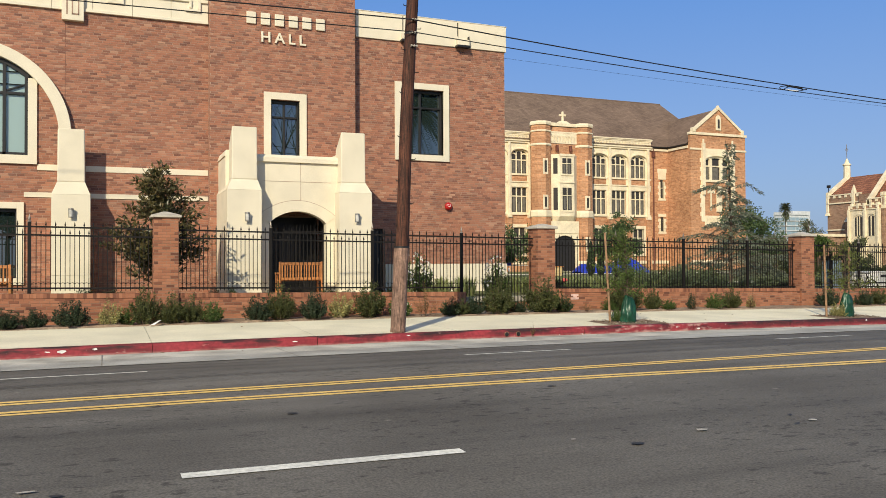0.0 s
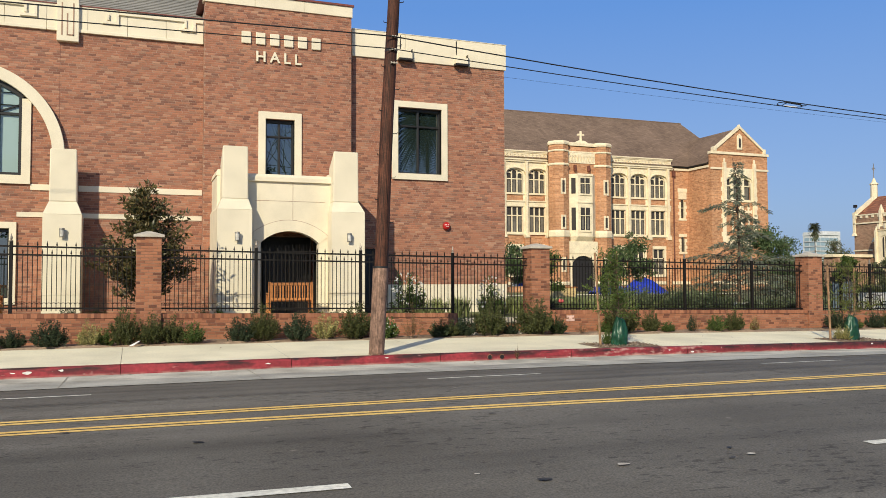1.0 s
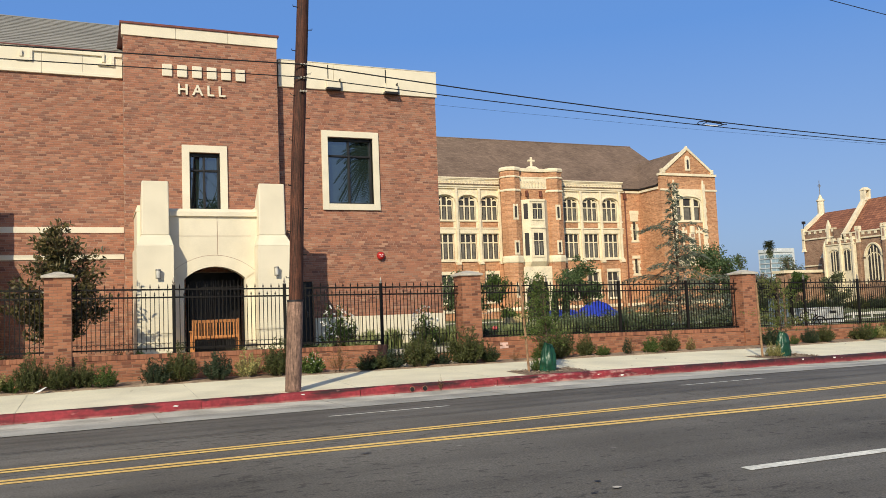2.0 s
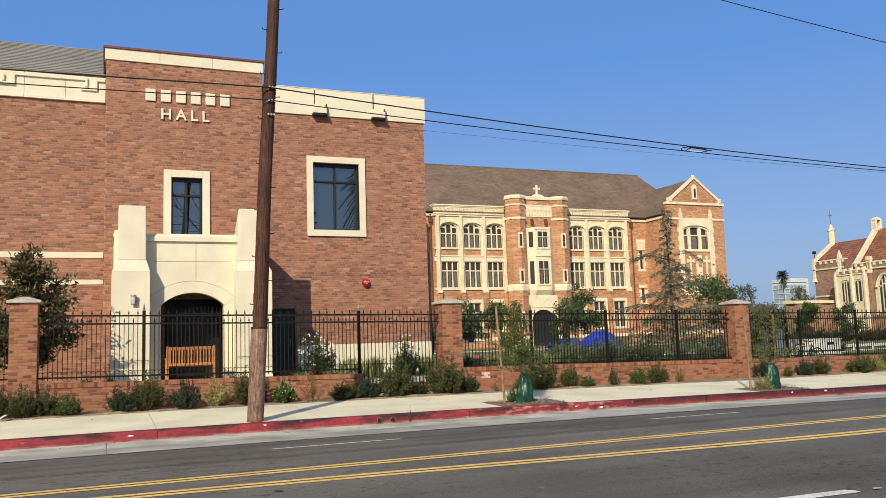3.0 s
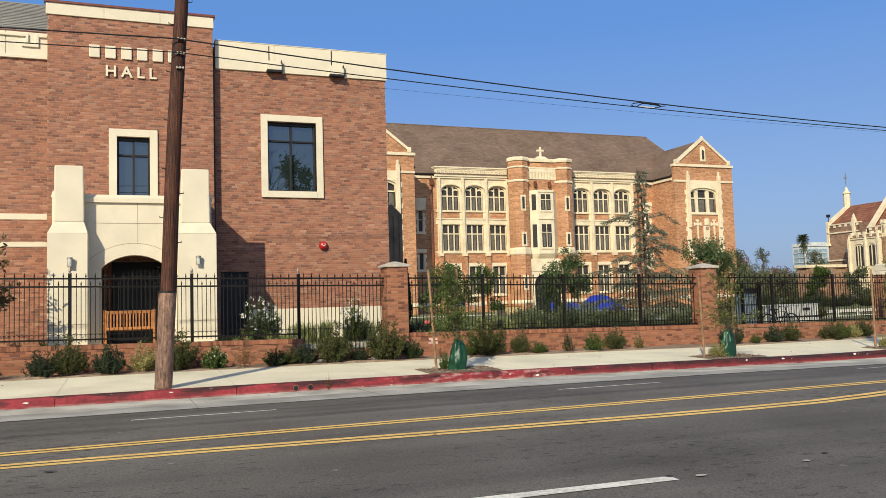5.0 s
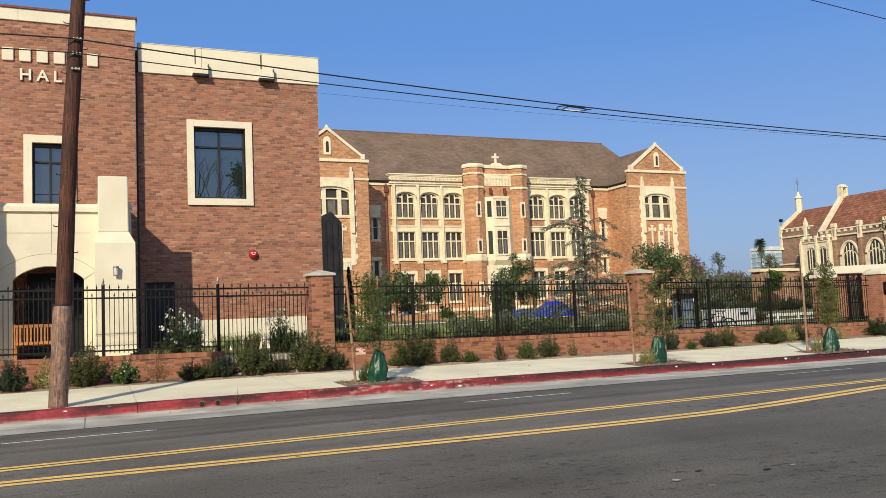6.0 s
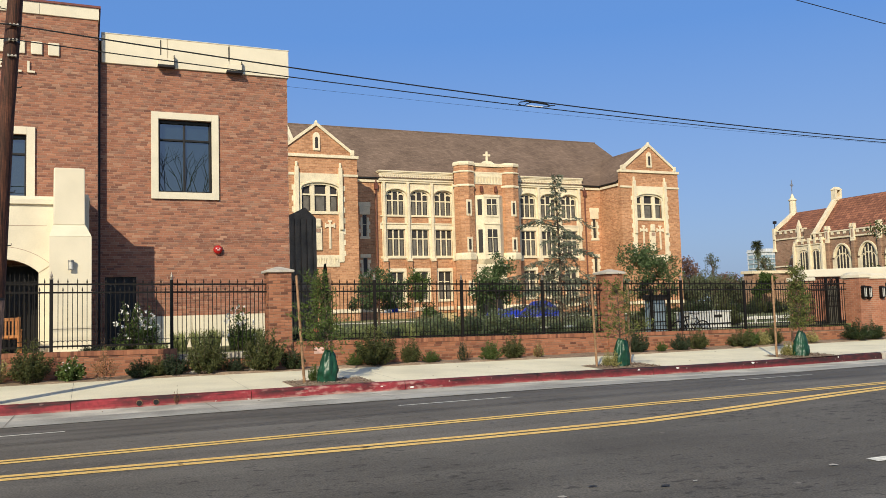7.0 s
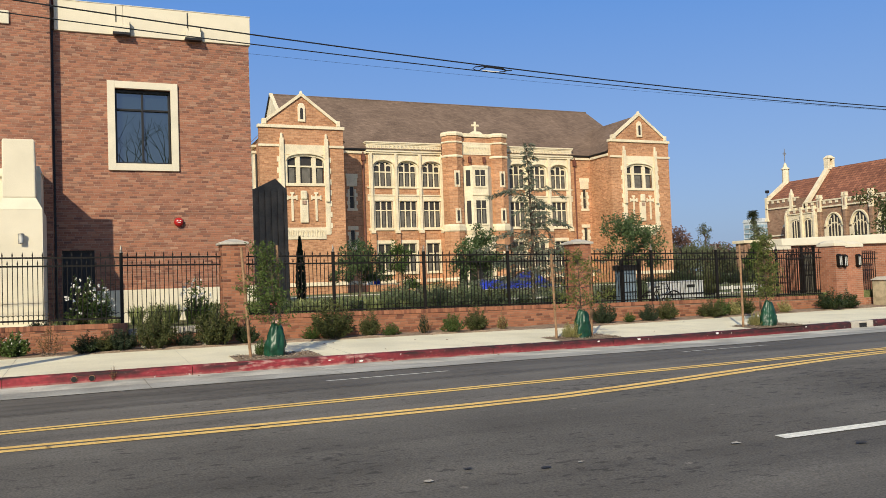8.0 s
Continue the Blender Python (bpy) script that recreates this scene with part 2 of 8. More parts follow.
M |= {
    "leaf_magnolia": leaf_mat("glossy_magnolia_leaf", (0.03, 0.04, 0.016), (0.17, 0.13, 0.055), 0.32, 0.12),
    # pale base colour paints the sky's reflection along with the blinds
    "glass_pale": glass_mat("blind_and_sky_glass", (0.3, 0.4, 0.38), ior=1.7),
    "leaf_dark": leaf_mat("glossy_dark_leaf", (0.02, 0.036, 0.014), (0.05, 0.07, 0.024), 0.35, 0.12),
    "leaf_shrub": leaf_mat("shrub_leaf", (0.036, 0.05, 0.016), (0.115, 0.12, 0.04), 0.6),
    "leaf_blue": leaf_mat("dark_bluish_leaf", (0.022, 0.036, 0.02), (0.055, 0.075, 0.036), 0.6),
    "leaf_yellow": leaf_mat("yellowing_leaf", (0.13, 0.14, 0.045), (0.5, 0.44, 0.18), 0.6),
    "leaf_sage": leaf_mat("grey_green_shrub_leaf", (0.11, 0.145, 0.07), (0.26, 0.3, 0.16), 0.6, 0.36),
    "leaf_sapling": leaf_mat("yellow_green_sapling_leaf", (0.085, 0.11, 0.03), (0.2, 0.22, 0.06), 0.55, 0.4),
    "leaf_garden": leaf_mat("garden_tree_leaf", (0.05, 0.085, 0.033), (0.145, 0.2, 0.08), 0.55, 0.36),
    # stone of the side buttress, darkened in its colour to stand for shade
    "enclosure": rough_mat("shade_dark_stone", (0.25, 0.19, 0.125), 0.6, scale=2, vary=0.2, fine=20),
    "leaf_fresh": leaf_mat("bright_sapling_leaf", (0.06, 0.1, 0.024), (0.15, 0.2, 0.05), 0.55, 0.4),
    "leaf_light": leaf_mat("fresh_green_leaf", (0.05, 0.09, 0.022), (0.12, 0.17, 0.045), 0.55, 0.35),
    "leaf_cedar": leaf_mat("blue_grey_needle", (0.1, 0.122, 0.085), (0.26, 0.285, 0.205), 0.7, 0.36),
    "leaf_grass": leaf_mat("strap_leaf", (0.17, 0.21, 0.07), (0.42, 0.44, 0.2), 0.5, 0.35),
    "leaf_dry": leaf_mat("dry_brown_leaf", (0.14, 0.075, 0.035), (0.26, 0.15, 0.07), 0.8),
    "leaf_far": leaf_mat("far_tree_leaf", (0.075, 0.09, 0.05), (0.18, 0.19, 0.1), 0.8),
    "leaf_red": leaf_mat("reddish_tree_leaf", (0.12, 0.075, 0.06), (0.24, 0.13, 0.1), 0.8),
    "petal": rough_mat("white_petal", (0.8, 0.78, 0.74), 0.6, bump=0.0),
    "petal_red": rough_mat("coral_petal", (0.7, 0.13, 0.13), 0.6, bump=0.0),
    "stonechip": rough_mat("pale_stone", (0.5, 0.45, 0.37), 0.9, scale=6, vary=0.2),
}


def kerb_mat():
    """Red kerb paint, scuffed black by tyres along its upper half and worn to pale concrete in places."""
    m = rough_mat("worn_red_kerb_paint", (0.29, 0.032, 0.042), 0.7, scale=2.2, vary=0.2, fine=14, fine_vary=0.22, tint=(0.2, 0.022, 0.03))
    n, l = m.node_tree.nodes, m.node_tree.links
    p = n["Principled BSDF"]
    tc, sep = n.new("ShaderNodeTexCoord"), n.new("ShaderNodeSeparateXYZ")
    l.new(tc.outputs["Object"], sep.inputs[0])
    col = p.inputs["Base Color"].links[0].from_socket

    def calc(op, a, b, c=0.0):
        q = n.new("ShaderNodeMath")
        q.operation = op
        for i, v in enumerate((a, b, c)):
            if isinstance(v, float):
                q.inputs[i].default_value = v
            else:
                l.new(v, q.inputs[i])
        return q.outputs[0]

    def ranged(v, lo, hi, a=0.0, b=1.0):
        q = n.new("ShaderNodeMapRange")
        for k, w in (("From Min", lo), ("From Max", hi), ("To Min", a), ("To Max", b)):
            q.inputs[k].default_value = w
        l.new(v, q.inputs["Value"])
        return q.outputs[0]

    def cloud(scale, seed):
        mp, tex = n.new("ShaderNodeMapping"), n.new("ShaderNodeTexNoise")
        mp.inputs["Scale"].default_value, mp.inputs["Location"].default_value = scale, (seed, seed, seed)
        tex.inputs["Scale"].default_value, tex.inputs["Detail"].default_value = 1.3, 7
        l.new(tc.outputs["Object"], mp.inputs[0])
        l.new(mp.outputs[0], tex.inputs["Vector"])
        return tex.outputs["Fac"]

    def over(fac, tone):
        mix = n.new("ShaderNodeMix")
        mix.data_type = "RGBA"
        l.new(fac, mix.inputs[0])
        l.new(col, mix.inputs[6])
        mix.inputs[7].default_value = tone
        return mix.outputs[2]

    x = sep.outputs[0]
    dx = calc("SUBTRACT", x, 3.0)
    level = calc("ADD", calc("MULTIPLY_ADD", calc("MULTIPLY", dx, dx), 0.0004, sep.outputs[2]), 0.042)
    high = ranged(level, 0.02, 0.13)
    # tyre scuffs: broken patches, and one long stretch beyond the saplings
    patch = ranged(cloud((0.7, 1.0, 4.0), 0.0), 0.45, 0.53)
    stretch = ranged(x, 13.0, 15.5)
    scuff = calc("MULTIPLY", calc("MULTIPLY", calc("MAXIMUM", patch, stretch), ranged(high, 0.0, 1.0, 0.12, 1.0)), ranged(cloud((3.0, 3.0, 9.0), 4.0), 0.35, 0.55, 0.7, 1.0))
    col = over(scuff, (0.035, 0.014, 0.015, 1))
    # paint rubbed off down to the concrete between the drain holes and the first sapling
    rub = calc("MULTIPLY", ranged(x, 9.8, 11.2), ranged(x, 13.2, 14.3, 1.0, 0.0))
    bare = calc("MULTIPLY", calc("ADD", calc("MULTIPLY", rub, 0.17), cloud((4.5, 4.5, 12.0), 7.3)), 1.0)
    col = over(ranged(bare, 0.66, 0.82, 0.0, 0.65), (0.48, 0.3, 0.26, 1))
    foot = calc("MULTIPLY", ranged(level, 0.0, 0.045, 1.0, 0.0), ranged(cloud((2.5, 2.5, 9.0), 5.7), 0.38, 0.6))
    col = over(calc("MULTIPLY", foot, 0.7), (0.5, 0.34, 0.28, 1))
    col = over(ranged(cloud((9.0, 9.0, 9.0), 3.1), 0.71, 0.77), (0.5, 0.4, 0.36, 1))
    l.new(col, p.inputs["Base Color"])
    return m


def asphalt_mat():
    m = rough_mat("worn_asphalt", (0.142, 0.129, 0.111), 0.88, scale=0.5, vary=0.12, fine=60, fine_vary=0.35, bump=0.4, tint=(0.1, 0.089, 0.075))
    n, l = m.node_tree.nodes, m.node_tree.links
    p = n["Principled BSDF"]
    col = p.inputs["Base Color"].links[0].from_socket
    tc, mp, streak = n.new("ShaderNodeTexCoord"), n.new("ShaderNodeMapping"), n.new("ShaderNodeTexNoise")
    mp.inputs["Scale"].default_value = (0.12, 2.2, 1)
    streak.inputs["Scale"].default_value, streak.inputs["Detail"].default_value = 1.0, 6
    l.new(tc.outputs["Object"], mp.inputs[0])
    l.new(mp.outputs[0], streak.inputs["Vector"])
    mr = n.new("ShaderNodeMapRange")
    for k, v in (("From Min", 0.3), ("From Max", 0.7), ("To Min", 0.76), ("To Max", 1.16)):
        mr.inputs[k].default_value = v
    l.new(streak.outputs["Fac"], mr.inputs["Value"])
    mul = n.new("ShaderNodeVectorMath")
    mul.operation = "SCALE"
    l.new(col, mul.inputs[0])
    l.new(mr.outputs[0], mul.inputs["Scale"])
    spots = n.new("ShaderNodeTexVoronoi")
    spots.inputs["Scale"].default_value = 1.6
    l.new(tc.outputs["Object"], spots.inputs["Vector"])
    sm = n.new("ShaderNodeMapRange")
    for k, v in (("From Min", 0.02), ("From Max", 0.06), ("To Min", 1.9), ("To Max", 1.0)):
        sm.inputs[k].default_value = v
    l.new(spots.outputs["Distance"], sm.inputs["Value"])
    mul2 = n.new("ShaderNodeVectorMath")
    mul2.operation = "SCALE"
    l.new(mul.outputs[0], mul2.inputs[0])
    l.new(sm.outputs[0], mul2.inputs["Scale"])
    # short dark pits where the surface has ravelled
    mp3, pit, where = n.new("ShaderNodeMapping"), n.new("ShaderNodeTexNoise"), n.new("ShaderNodeTexNoise")
    mp3.inputs["Scale"].default_value = (4.0, 9.0, 1)
    pit.inputs["Scale"].default_value, pit.inputs["Detail"].default_value, pit.inputs["Roughness"].default_value = 1.5, 5, 0.65
    where.inputs["Scale"].default_value, where.inputs["Detail"].default_value = 0.35, 3
    l.new(tc.outputs["Object"], mp3.inputs[0])
    l.new(mp3.outputs[0], pit.inputs["Vector"])
    l.new(tc.outputs["Object"], where.inputs["Vector"])
    both = n.new("ShaderNodeMath")
    both.operation = "MULTIPLY_ADD"
    both.inputs[1].default_value = 0.35
    l.new(where.outputs["Fac"], both.inputs[0])
    l.new(pit.outputs["Fac"], both.inputs[2])
    pm = n.new("ShaderNodeMapRange")
    for k, v in (("From Min", 0.76), ("From Max", 0.82), ("To Min", 1.0), ("To Max", 0.5)):
        pm.inputs[k].default_value = v
    l.new(both.outputs[0], pm.inputs["Value"])
    mul3 = n.new("ShaderNodeVectorMath")
    mul3.operation = "SCALE"
    l.new(mul2.outputs[0], mul3.inputs[0])
    l.new(pm.outputs[0], mul3.inputs["Scale"])
    sep = n.new("ShaderNodeSeparateXYZ")
    l.new(tc.outputs["Object"], sep.inputs[0])
    lanes = n.new("ShaderNodeValToRGB")
    lanes.color_ramp.elements[0].position, lanes.color_ramp.elements[0].color = 0.0, (0.78, 0.78, 0.78, 1)
    lanes.color_ramp.elements[1].position, lanes.color_ramp.elements[1].color = 1.0, (0.78, 0.78, 0.78, 1)
    for at, tone in ((0.306, 0.8), (0.353, 0.7), (0.42, 0.7), (0.465, 0.86), (0.49, 0.98), (0.595, 0.98), (0.655, 0.8)):
        e = lanes.color_ramp.elements.new(at)
        e.color = (tone, tone, tone, 1)
    across = n.new("ShaderNodeMapRange")
    across.inputs["From Min"].default_value, across.inputs["From Max"].default_value = 0.0, 16.0
    l.new(sep.outputs[1], across.inputs["Value"])
    l.new(across.outputs[0], lanes.inputs[0])
    paving = n.new("ShaderNodeVectorMath")
    paving.operation = "MULTIPLY"
    l.new(mul3.outputs[0], paving.inputs[0])
    l.new(lanes.outputs[0], paving.inputs[1])
    gain = n.new("ShaderNodeVectorMath")
    gain.operation = "SCALE"
    gain.inputs["Scale"].default_value = 1.27
    l.new(paving.outputs[0], gain.inputs[0])
    l.new(gain.outputs[0], p.inputs["Base Color"])
    return m


def pole_mat(name="weathered_pole_wood", base=(0.085, 0.03, 0.016), low=-0.15, top=1.9, grain_size=(20, 20, 0.45)):
    m = rough_mat(name, base, 0.8, scale=1.5, vary=0.2, fine=24, fine_vary=0.25, bump=0.4)
    n, l = m.node_tree.nodes, m.node_tree.links
    p = n["Principled BSDF"]
    col = p.inputs["Base Color"].links[0].from_socket
    tc, mp, grain = n.new("ShaderNodeTexCoord"), n.new("ShaderNodeMapping"), n.new("ShaderNodeTexNoise")
    mp.inputs["Scale"].default_value = grain_size
    grain.inputs["Detail"].default_value = 5
    l.new(tc.outputs["Object"], mp.inputs[0])
    l.new(mp.outputs[0], grain.inputs["Vector"])
    mr = n.new("ShaderNodeMapRange")
    for k, v in (("From Min", 0.3), ("From Max", 0.7), ("To Min", low), ("To Max", top)):
        mr.inputs[k].default_value = v
    l.new(grain.outputs["Fac"], mr.inputs["Value"])
    mul = n.new("ShaderNodeVectorMath")
    mul.operation = "SCALE"
    l.new(col, mul.inputs[0])
    l.new(mr.outputs[0], mul.inputs["Scale"])
    l.new(mul.outputs[0], p.inputs["Base Color"])
    return m


M["asphalt"], M["wood_pole"], M["kerb_red"] = asphalt_mat(), pole_mat(), kerb_mat()
M["pole_foot_wood"] = pole_mat("greyed_pole_butt", (0.28, 0.168, 0.12), 0.35, 1.45, (9, 9, 1.1))


# ---------------------------------------------------------------- building blocks
class Geo:
    """Gathers vertices and faces of one mesh."""

    def __init__(self):
        self.v, self.f = [], []

    def add(self, verts, faces):
        o = len(self.v)
        self.v += [tuple(p) for p in verts]
        self.f += [tuple(o + i for i in f) for f in faces]
        return self

    def box(self, x0, y0, z0, x1, y1, z1):
        return self.add([(x0, y0, z0), (x1, y0, z0), (x1, y1, z0), (x0, y1, z0), (x0, y0, z1), (x1, y0, z1), (x1, y1, z1), (x0, y1, z1)],
                        [(3, 2, 1, 0), (4, 5, 6, 7), (0, 1, 5, 4), (1, 2, 6, 5), (2, 3, 7, 6), (3, 0, 4, 7)])

    def hull(self, low, high):
        """A block between two quads (each four corners, counter-clockwise from above)."""
        return self.add([*low, *high], [(3, 2, 1, 0), (4, 5, 6, 7), (0, 1, 5, 4), (1, 2, 6, 5), (2, 3, 7, 6), (3, 0, 4, 7)])

    def frustum(self, x0, y0, x1, y1, z0, X0, Y0, X1, Y1, z1):
        return self.hull([(x0, y0, z0), (x1, y0, z0), (x1, y1, z0), (x0, y1, z0)], [(X0, Y0, z1), (X1, Y0, z1), (X1, Y1, z1), (X0, Y1, z1)])

    def prism(self, poly, y0, y1):
        """A polygon in x and z (counter-clockwise seen from -y) pushed from y0 back to y1."""
        n = len(poly)
        return self.add([(x, y0, z) for x, z in poly] + [(x, y1, z) for x, z in poly],
                        [tuple(range(n)), tuple(range(2 * n - 1, n - 1, -1))] + [(i + n, (i + 1) % n + n, (i + 1) % n, i) for i in range(n)])

    def prism_x(self, poly, x0, x1):
        """A polygon in y and z pushed along x."""
        n = len(poly)
        return self.add([(x0, y, z) for y, z in poly] + [(x1, y, z) for y, z in poly],
                        [tuple(range(n)), tuple(range(2 * n - 1, n - 1, -1))] + [(i + n, (i + 1) % n + n, (i + 1) % n, i) for i in range(n)])

    def tube(self, pts, radii, n=8, cap=True):
        pts = [Vector(p) for p in pts]
        o = len(self.v)
        for i, p in enumerate(pts):
            d = (pts[min(i + 1, len(pts) - 1)] - pts[max(i - 1, 0)]).normalized()
            a = d.orthogonal().normalized() if abs(d.z) < 0.9 else Vector((1, 0, 0))
            a = (a - d * a.dot(d)).normalized()
            b = d.cross(a)
            r = radii[i] if hasattr(radii, "__len__") else radii
            self.v += [tuple(p + (a * math.cos(t) + b * math.sin(t)) * r) for t in (2 * math.pi * k / n for k in range(n))]
        for i in range(len(pts) - 1):
            for k in range(n):
                q = (k + 1) % n
                self.f.append((o + i * n + k, o + i * n + q, o + (i + 1) * n + q, o + (i + 1) * n + k))
        if cap:
            self.f.append(tuple(o + k for k in range(n - 1, -1, -1)))
            self.f.append(tuple(o + (len(pts) - 1) * n + k for k in range(n)))
        return self

    def lathe(self, x, y, prof, n=12):
        """Rings (radius, z) about an upright axis."""
        o = len(self.v)
        for r, z in prof:
            self.v += [(x + r * math.cos(2 * math.pi * k / n), y + r * math.sin(2 * math.pi * k / n), z) for k in range(n)]
        for i in range(len(prof) - 1):
            for k in range(n):
                q = (k + 1) % n
                self.f.append((o + i * n + k, o + i * n + q, o + (i + 1) * n + q, o + (i + 1) * n + k))
        self.f.append(tuple(o + k for k in range(n - 1, -1, -1)))
        self.f.append(tuple(o + (len(prof) - 1) * n + k for k in range(n)))
        return self

    def arch_band(self, outer, inner, y0, y1):
        """A band between two equally long lines of x and z."""
        n, o = len(outer), len(self.v)
        for line in (outer, inner):
            for y in (y0, y1):
                self.v += [(x, y, z) for x, z in line]
        a, b, c, d = o, o + n, o + 2 * n, o + 3 * n
        for i in range(n - 1):
            self.f += [(c + i, c + i + 1, a + i + 1, a + i), (a + i, a + i + 1, b + i + 1, b + i), (d + i, d + i + 1, c + i + 1, c + i), (b + i, b + i + 1, d + i + 1, d + i)]
        for i in (0, n - 1):
            self.f.append((a + i, b + i, d + i, c + i))
        return self

    def mesh(self, name, smooth=False):
        me = bpy.data.meshes.new(name)
        me.from_pydata(self.v, [], self.f)
        me.update()
        if smooth:
            me.polygons.foreach_set("use_smooth", [True] * len(me.polygons))
        return me


def weld(geo, name):
    """A mesh whose touching corners are one."""
    me = geo.mesh(name)
    bm = bmesh.new()
    bm.from_mesh(me)
    bmesh.ops.remove_doubles(bm, verts=bm.verts, dist=0.0005)
    bm.to_mesh(me)
    bm.free()
    return me


def part(name, geo, material, parent=None, label="", bevel=0.0, smooth=False, kind=""):
    """One mesh object, under a thing or a part."""
    me = geo if isinstance(geo, bpy.types.Mesh) else geo.mesh(name, smooth)
    ob = new(name, me)
    if material is not None and not me.materials:
        me.materials.append(material)
    if parent is not None:
        ob.parent = parent
        base, m = parent, Matrix.Identity(4)
        while base is not None:
            m = (base.matrix_parent_inverse @ base.matrix_basis if base.parent else base.matrix_basis) @ m
            base = base.parent
        ob.matrix_parent_inverse = m.inverted()
    if bevel:
        mod = ob.modifiers.new("edge", "BEVEL")
        mod.width, mod.segments, mod.limit_method = bevel, 2, "ANGLE"
    return tagged(ob, label, kind=kind)


def thing(name, label, category, at=(0, 0, 0), group="", kind=""):
    ob = new(name)
    ob.empty_display_size = 0.2
    ob.location = at
    ob.matrix_basis = Matrix.Translation(at)
    return tagged(ob, label, category, group, kind)


def solo(name, geo, material, label, category="", bevel=0.0, smooth=False, group="", kind=""):
    ob = part(name, geo, material, None, "", bevel, smooth)
    return tagged(ob, label, category, group, kind)


def holed(geo, x0, x1, z0, z1, y, holes, depth):
    """The front of a wall with rectangular openings (xa, xb, za, zb) and their reveals."""
    xs = sorted({x0, x1, *(v for h in holes for v in h[:2] if x0 < v < x1)})
    zs = sorted({z0, z1, *(v for h in holes for v in h[2:4] if z0 < v < z1)})
    for xa, xb in zip(xs, xs[1:]):
        for za, zb in zip(zs, zs[1:]):
            cx, cz = (xa + xb) / 2, (za + zb) / 2
            if not any(h[0] < cx < h[1] and h[2] < cz < h[3] for h in holes):
                geo.add([(xa, y, za), (xb, y, za), (xb, y, zb), (xa, y, zb)], [(0, 1, 2, 3)])
    for h in holes:
        a, b, c, d = h[:4]
        geo.add([(a, y, c), (b, y, c), (b, y, d), (a, y, d), (a, y + depth, c), (b, y + depth, c), (b, y + depth, d), (a, y + depth, d)],
                [(0, 4, 5, 1), (1, 5, 6, 2), (2, 6, 7, 3), (3, 7, 4, 0)])
    return geo


def courses(x0, x1, z0, z1, holes, length, height, joint, rng):
    """The bricks of a wall face in running bond: (xa, xb, za, zb), cut at openings."""
    out, row, z = [], 0, z0
    while z + height * 0.5 < z1:
        za, zb = z + joint / 2, min(z + height, z1) - joint / 2
        cuts = sorted([h for h in holes if h[2] < (za + zb) / 2 < h[3]])
        spans, a = [], x0
        for h in cuts:
            if h[0] > a:
                spans.append((a, min(h[0], x1)))
            a = max(a, h[1])
        if a < x1:
            spans.append((a, x1))
        off = (0.0, 0.5, 0.33, 0.83)[row % 4] * length
        for sa, sb in spans:
            k = math.floor((sa - x0 + off) / length)
            x = x0 - off + k * length
            while x < sb - 0.01:
                xa, xb = max(x, sa) + joint / 2, min(x + length, sb) - joint / 2
                if xb - xa > 0.03:
                    out.append((xa, xb, za, zb))
                x += length
        z += height
        row += 1
    return out


def brick_faces(geo, b, y, proud, rng):
    """One brick standing a few millimetres proud of the mortar: front and four sides."""
    xa, xb, za, zb = b
    d = proud + rng.uniform(-0.0015, 0.0025)
    c = 0.004
    geo.add([(xa, y, za), (xb, y, za), (xb, y, zb), (xa, y, zb), (xa + c, y - d, za + c), (xb - c, y - d, za + c), (xb - c, y - d, zb - c), (xa + c, y - d, zb - c)],
            [(4, 5, 6, 7), (0, 1, 5, 4), (1, 2, 6, 5), (2, 3, 7, 6), (3, 0, 4, 7)])


def unit_brick(length, height, depth, material):
    """A mesh for a brick piece, centred, with slightly broken edges."""
    g = Geo()
    c = 0.004
    x, z, d = length / 2, height / 2, depth
    g.add([(-x, 0, -z), (x, 0, -z), (x, 0, z), (-x, 0, z), (-x, -d + c, -z), (x, -d + c, -z), (x, -d + c, z), (-x, -d + c, z), (-x + c, -d, -z + c), (x - c, -d, -z + c), (x - c, -d, z - c), (-x + c, -d, z - c)],
          [(8, 9, 10, 11), (4, 5, 9, 8), (5, 6, 10, 9), (6, 7, 11, 10), (7, 4, 8, 11), (0, 1, 5, 4), (1, 2, 6, 5), (2, 3, 7, 6), (3, 0, 4, 7)])
    me = g.mesh("brick")
    me.materials.append(material)
    return me


def arch_line(x0, x1, spring, rise, n=12, power=0.5):
    """Points of an arch from x0 to x1."""
    c, h = (x0 + x1) / 2, (x1 - x0) / 2
    return [(c - h * math.cos(math.pi * k / n), spring + rise * max(0.0, 1 - abs(math.cos(math.pi * k / n)) ** 2) ** power) for k in range(n + 1)]


# ---------------------------------------------------------------- the lie of the land
def kerb_z(x):
    return max(-0.042 - 0.0004 * (x - 3) ** 2, -0.17)


CAMBER = [(1.9, 0.07), (5.0, 0.17), (7.2, 0.225), (8.4, 0.222), (9.7, 0.214), (10.9, 0.185), (13.1, 0.035), (15.3, 0.0)]


def road_z(x, y):
    """The cambered road: highest along the centre lines, falling to both gutters."""
    u = min(max((y - 8.0) / 7.3, 0), 1)
    w = min(max((8.0 - y) / 3.0, 0), 1) * min(max((y - 1.9) / 3.1, 0), 1)
    crown = CAMBER[-1][1]
    for (ya, za), (yb, zb) in zip(CAMBER, CAMBER[1:]):
        if y <= yb:
            crown = za + (zb - za) * max(0.0, y - ya) / (yb - ya)
            break
    return crown + kerb_z(x) * u - 0.0103 * max(min(x - 6.2, 16), -16) * w


def fence_z(x):
    return -0.0145 * (x - 11.6)


def walk_z(x, y):
    return kerb_z(x) + 0.17 + 0.085 * min(max((y - 15.4) / 3, 0), 1)


GARDEN = 0.62


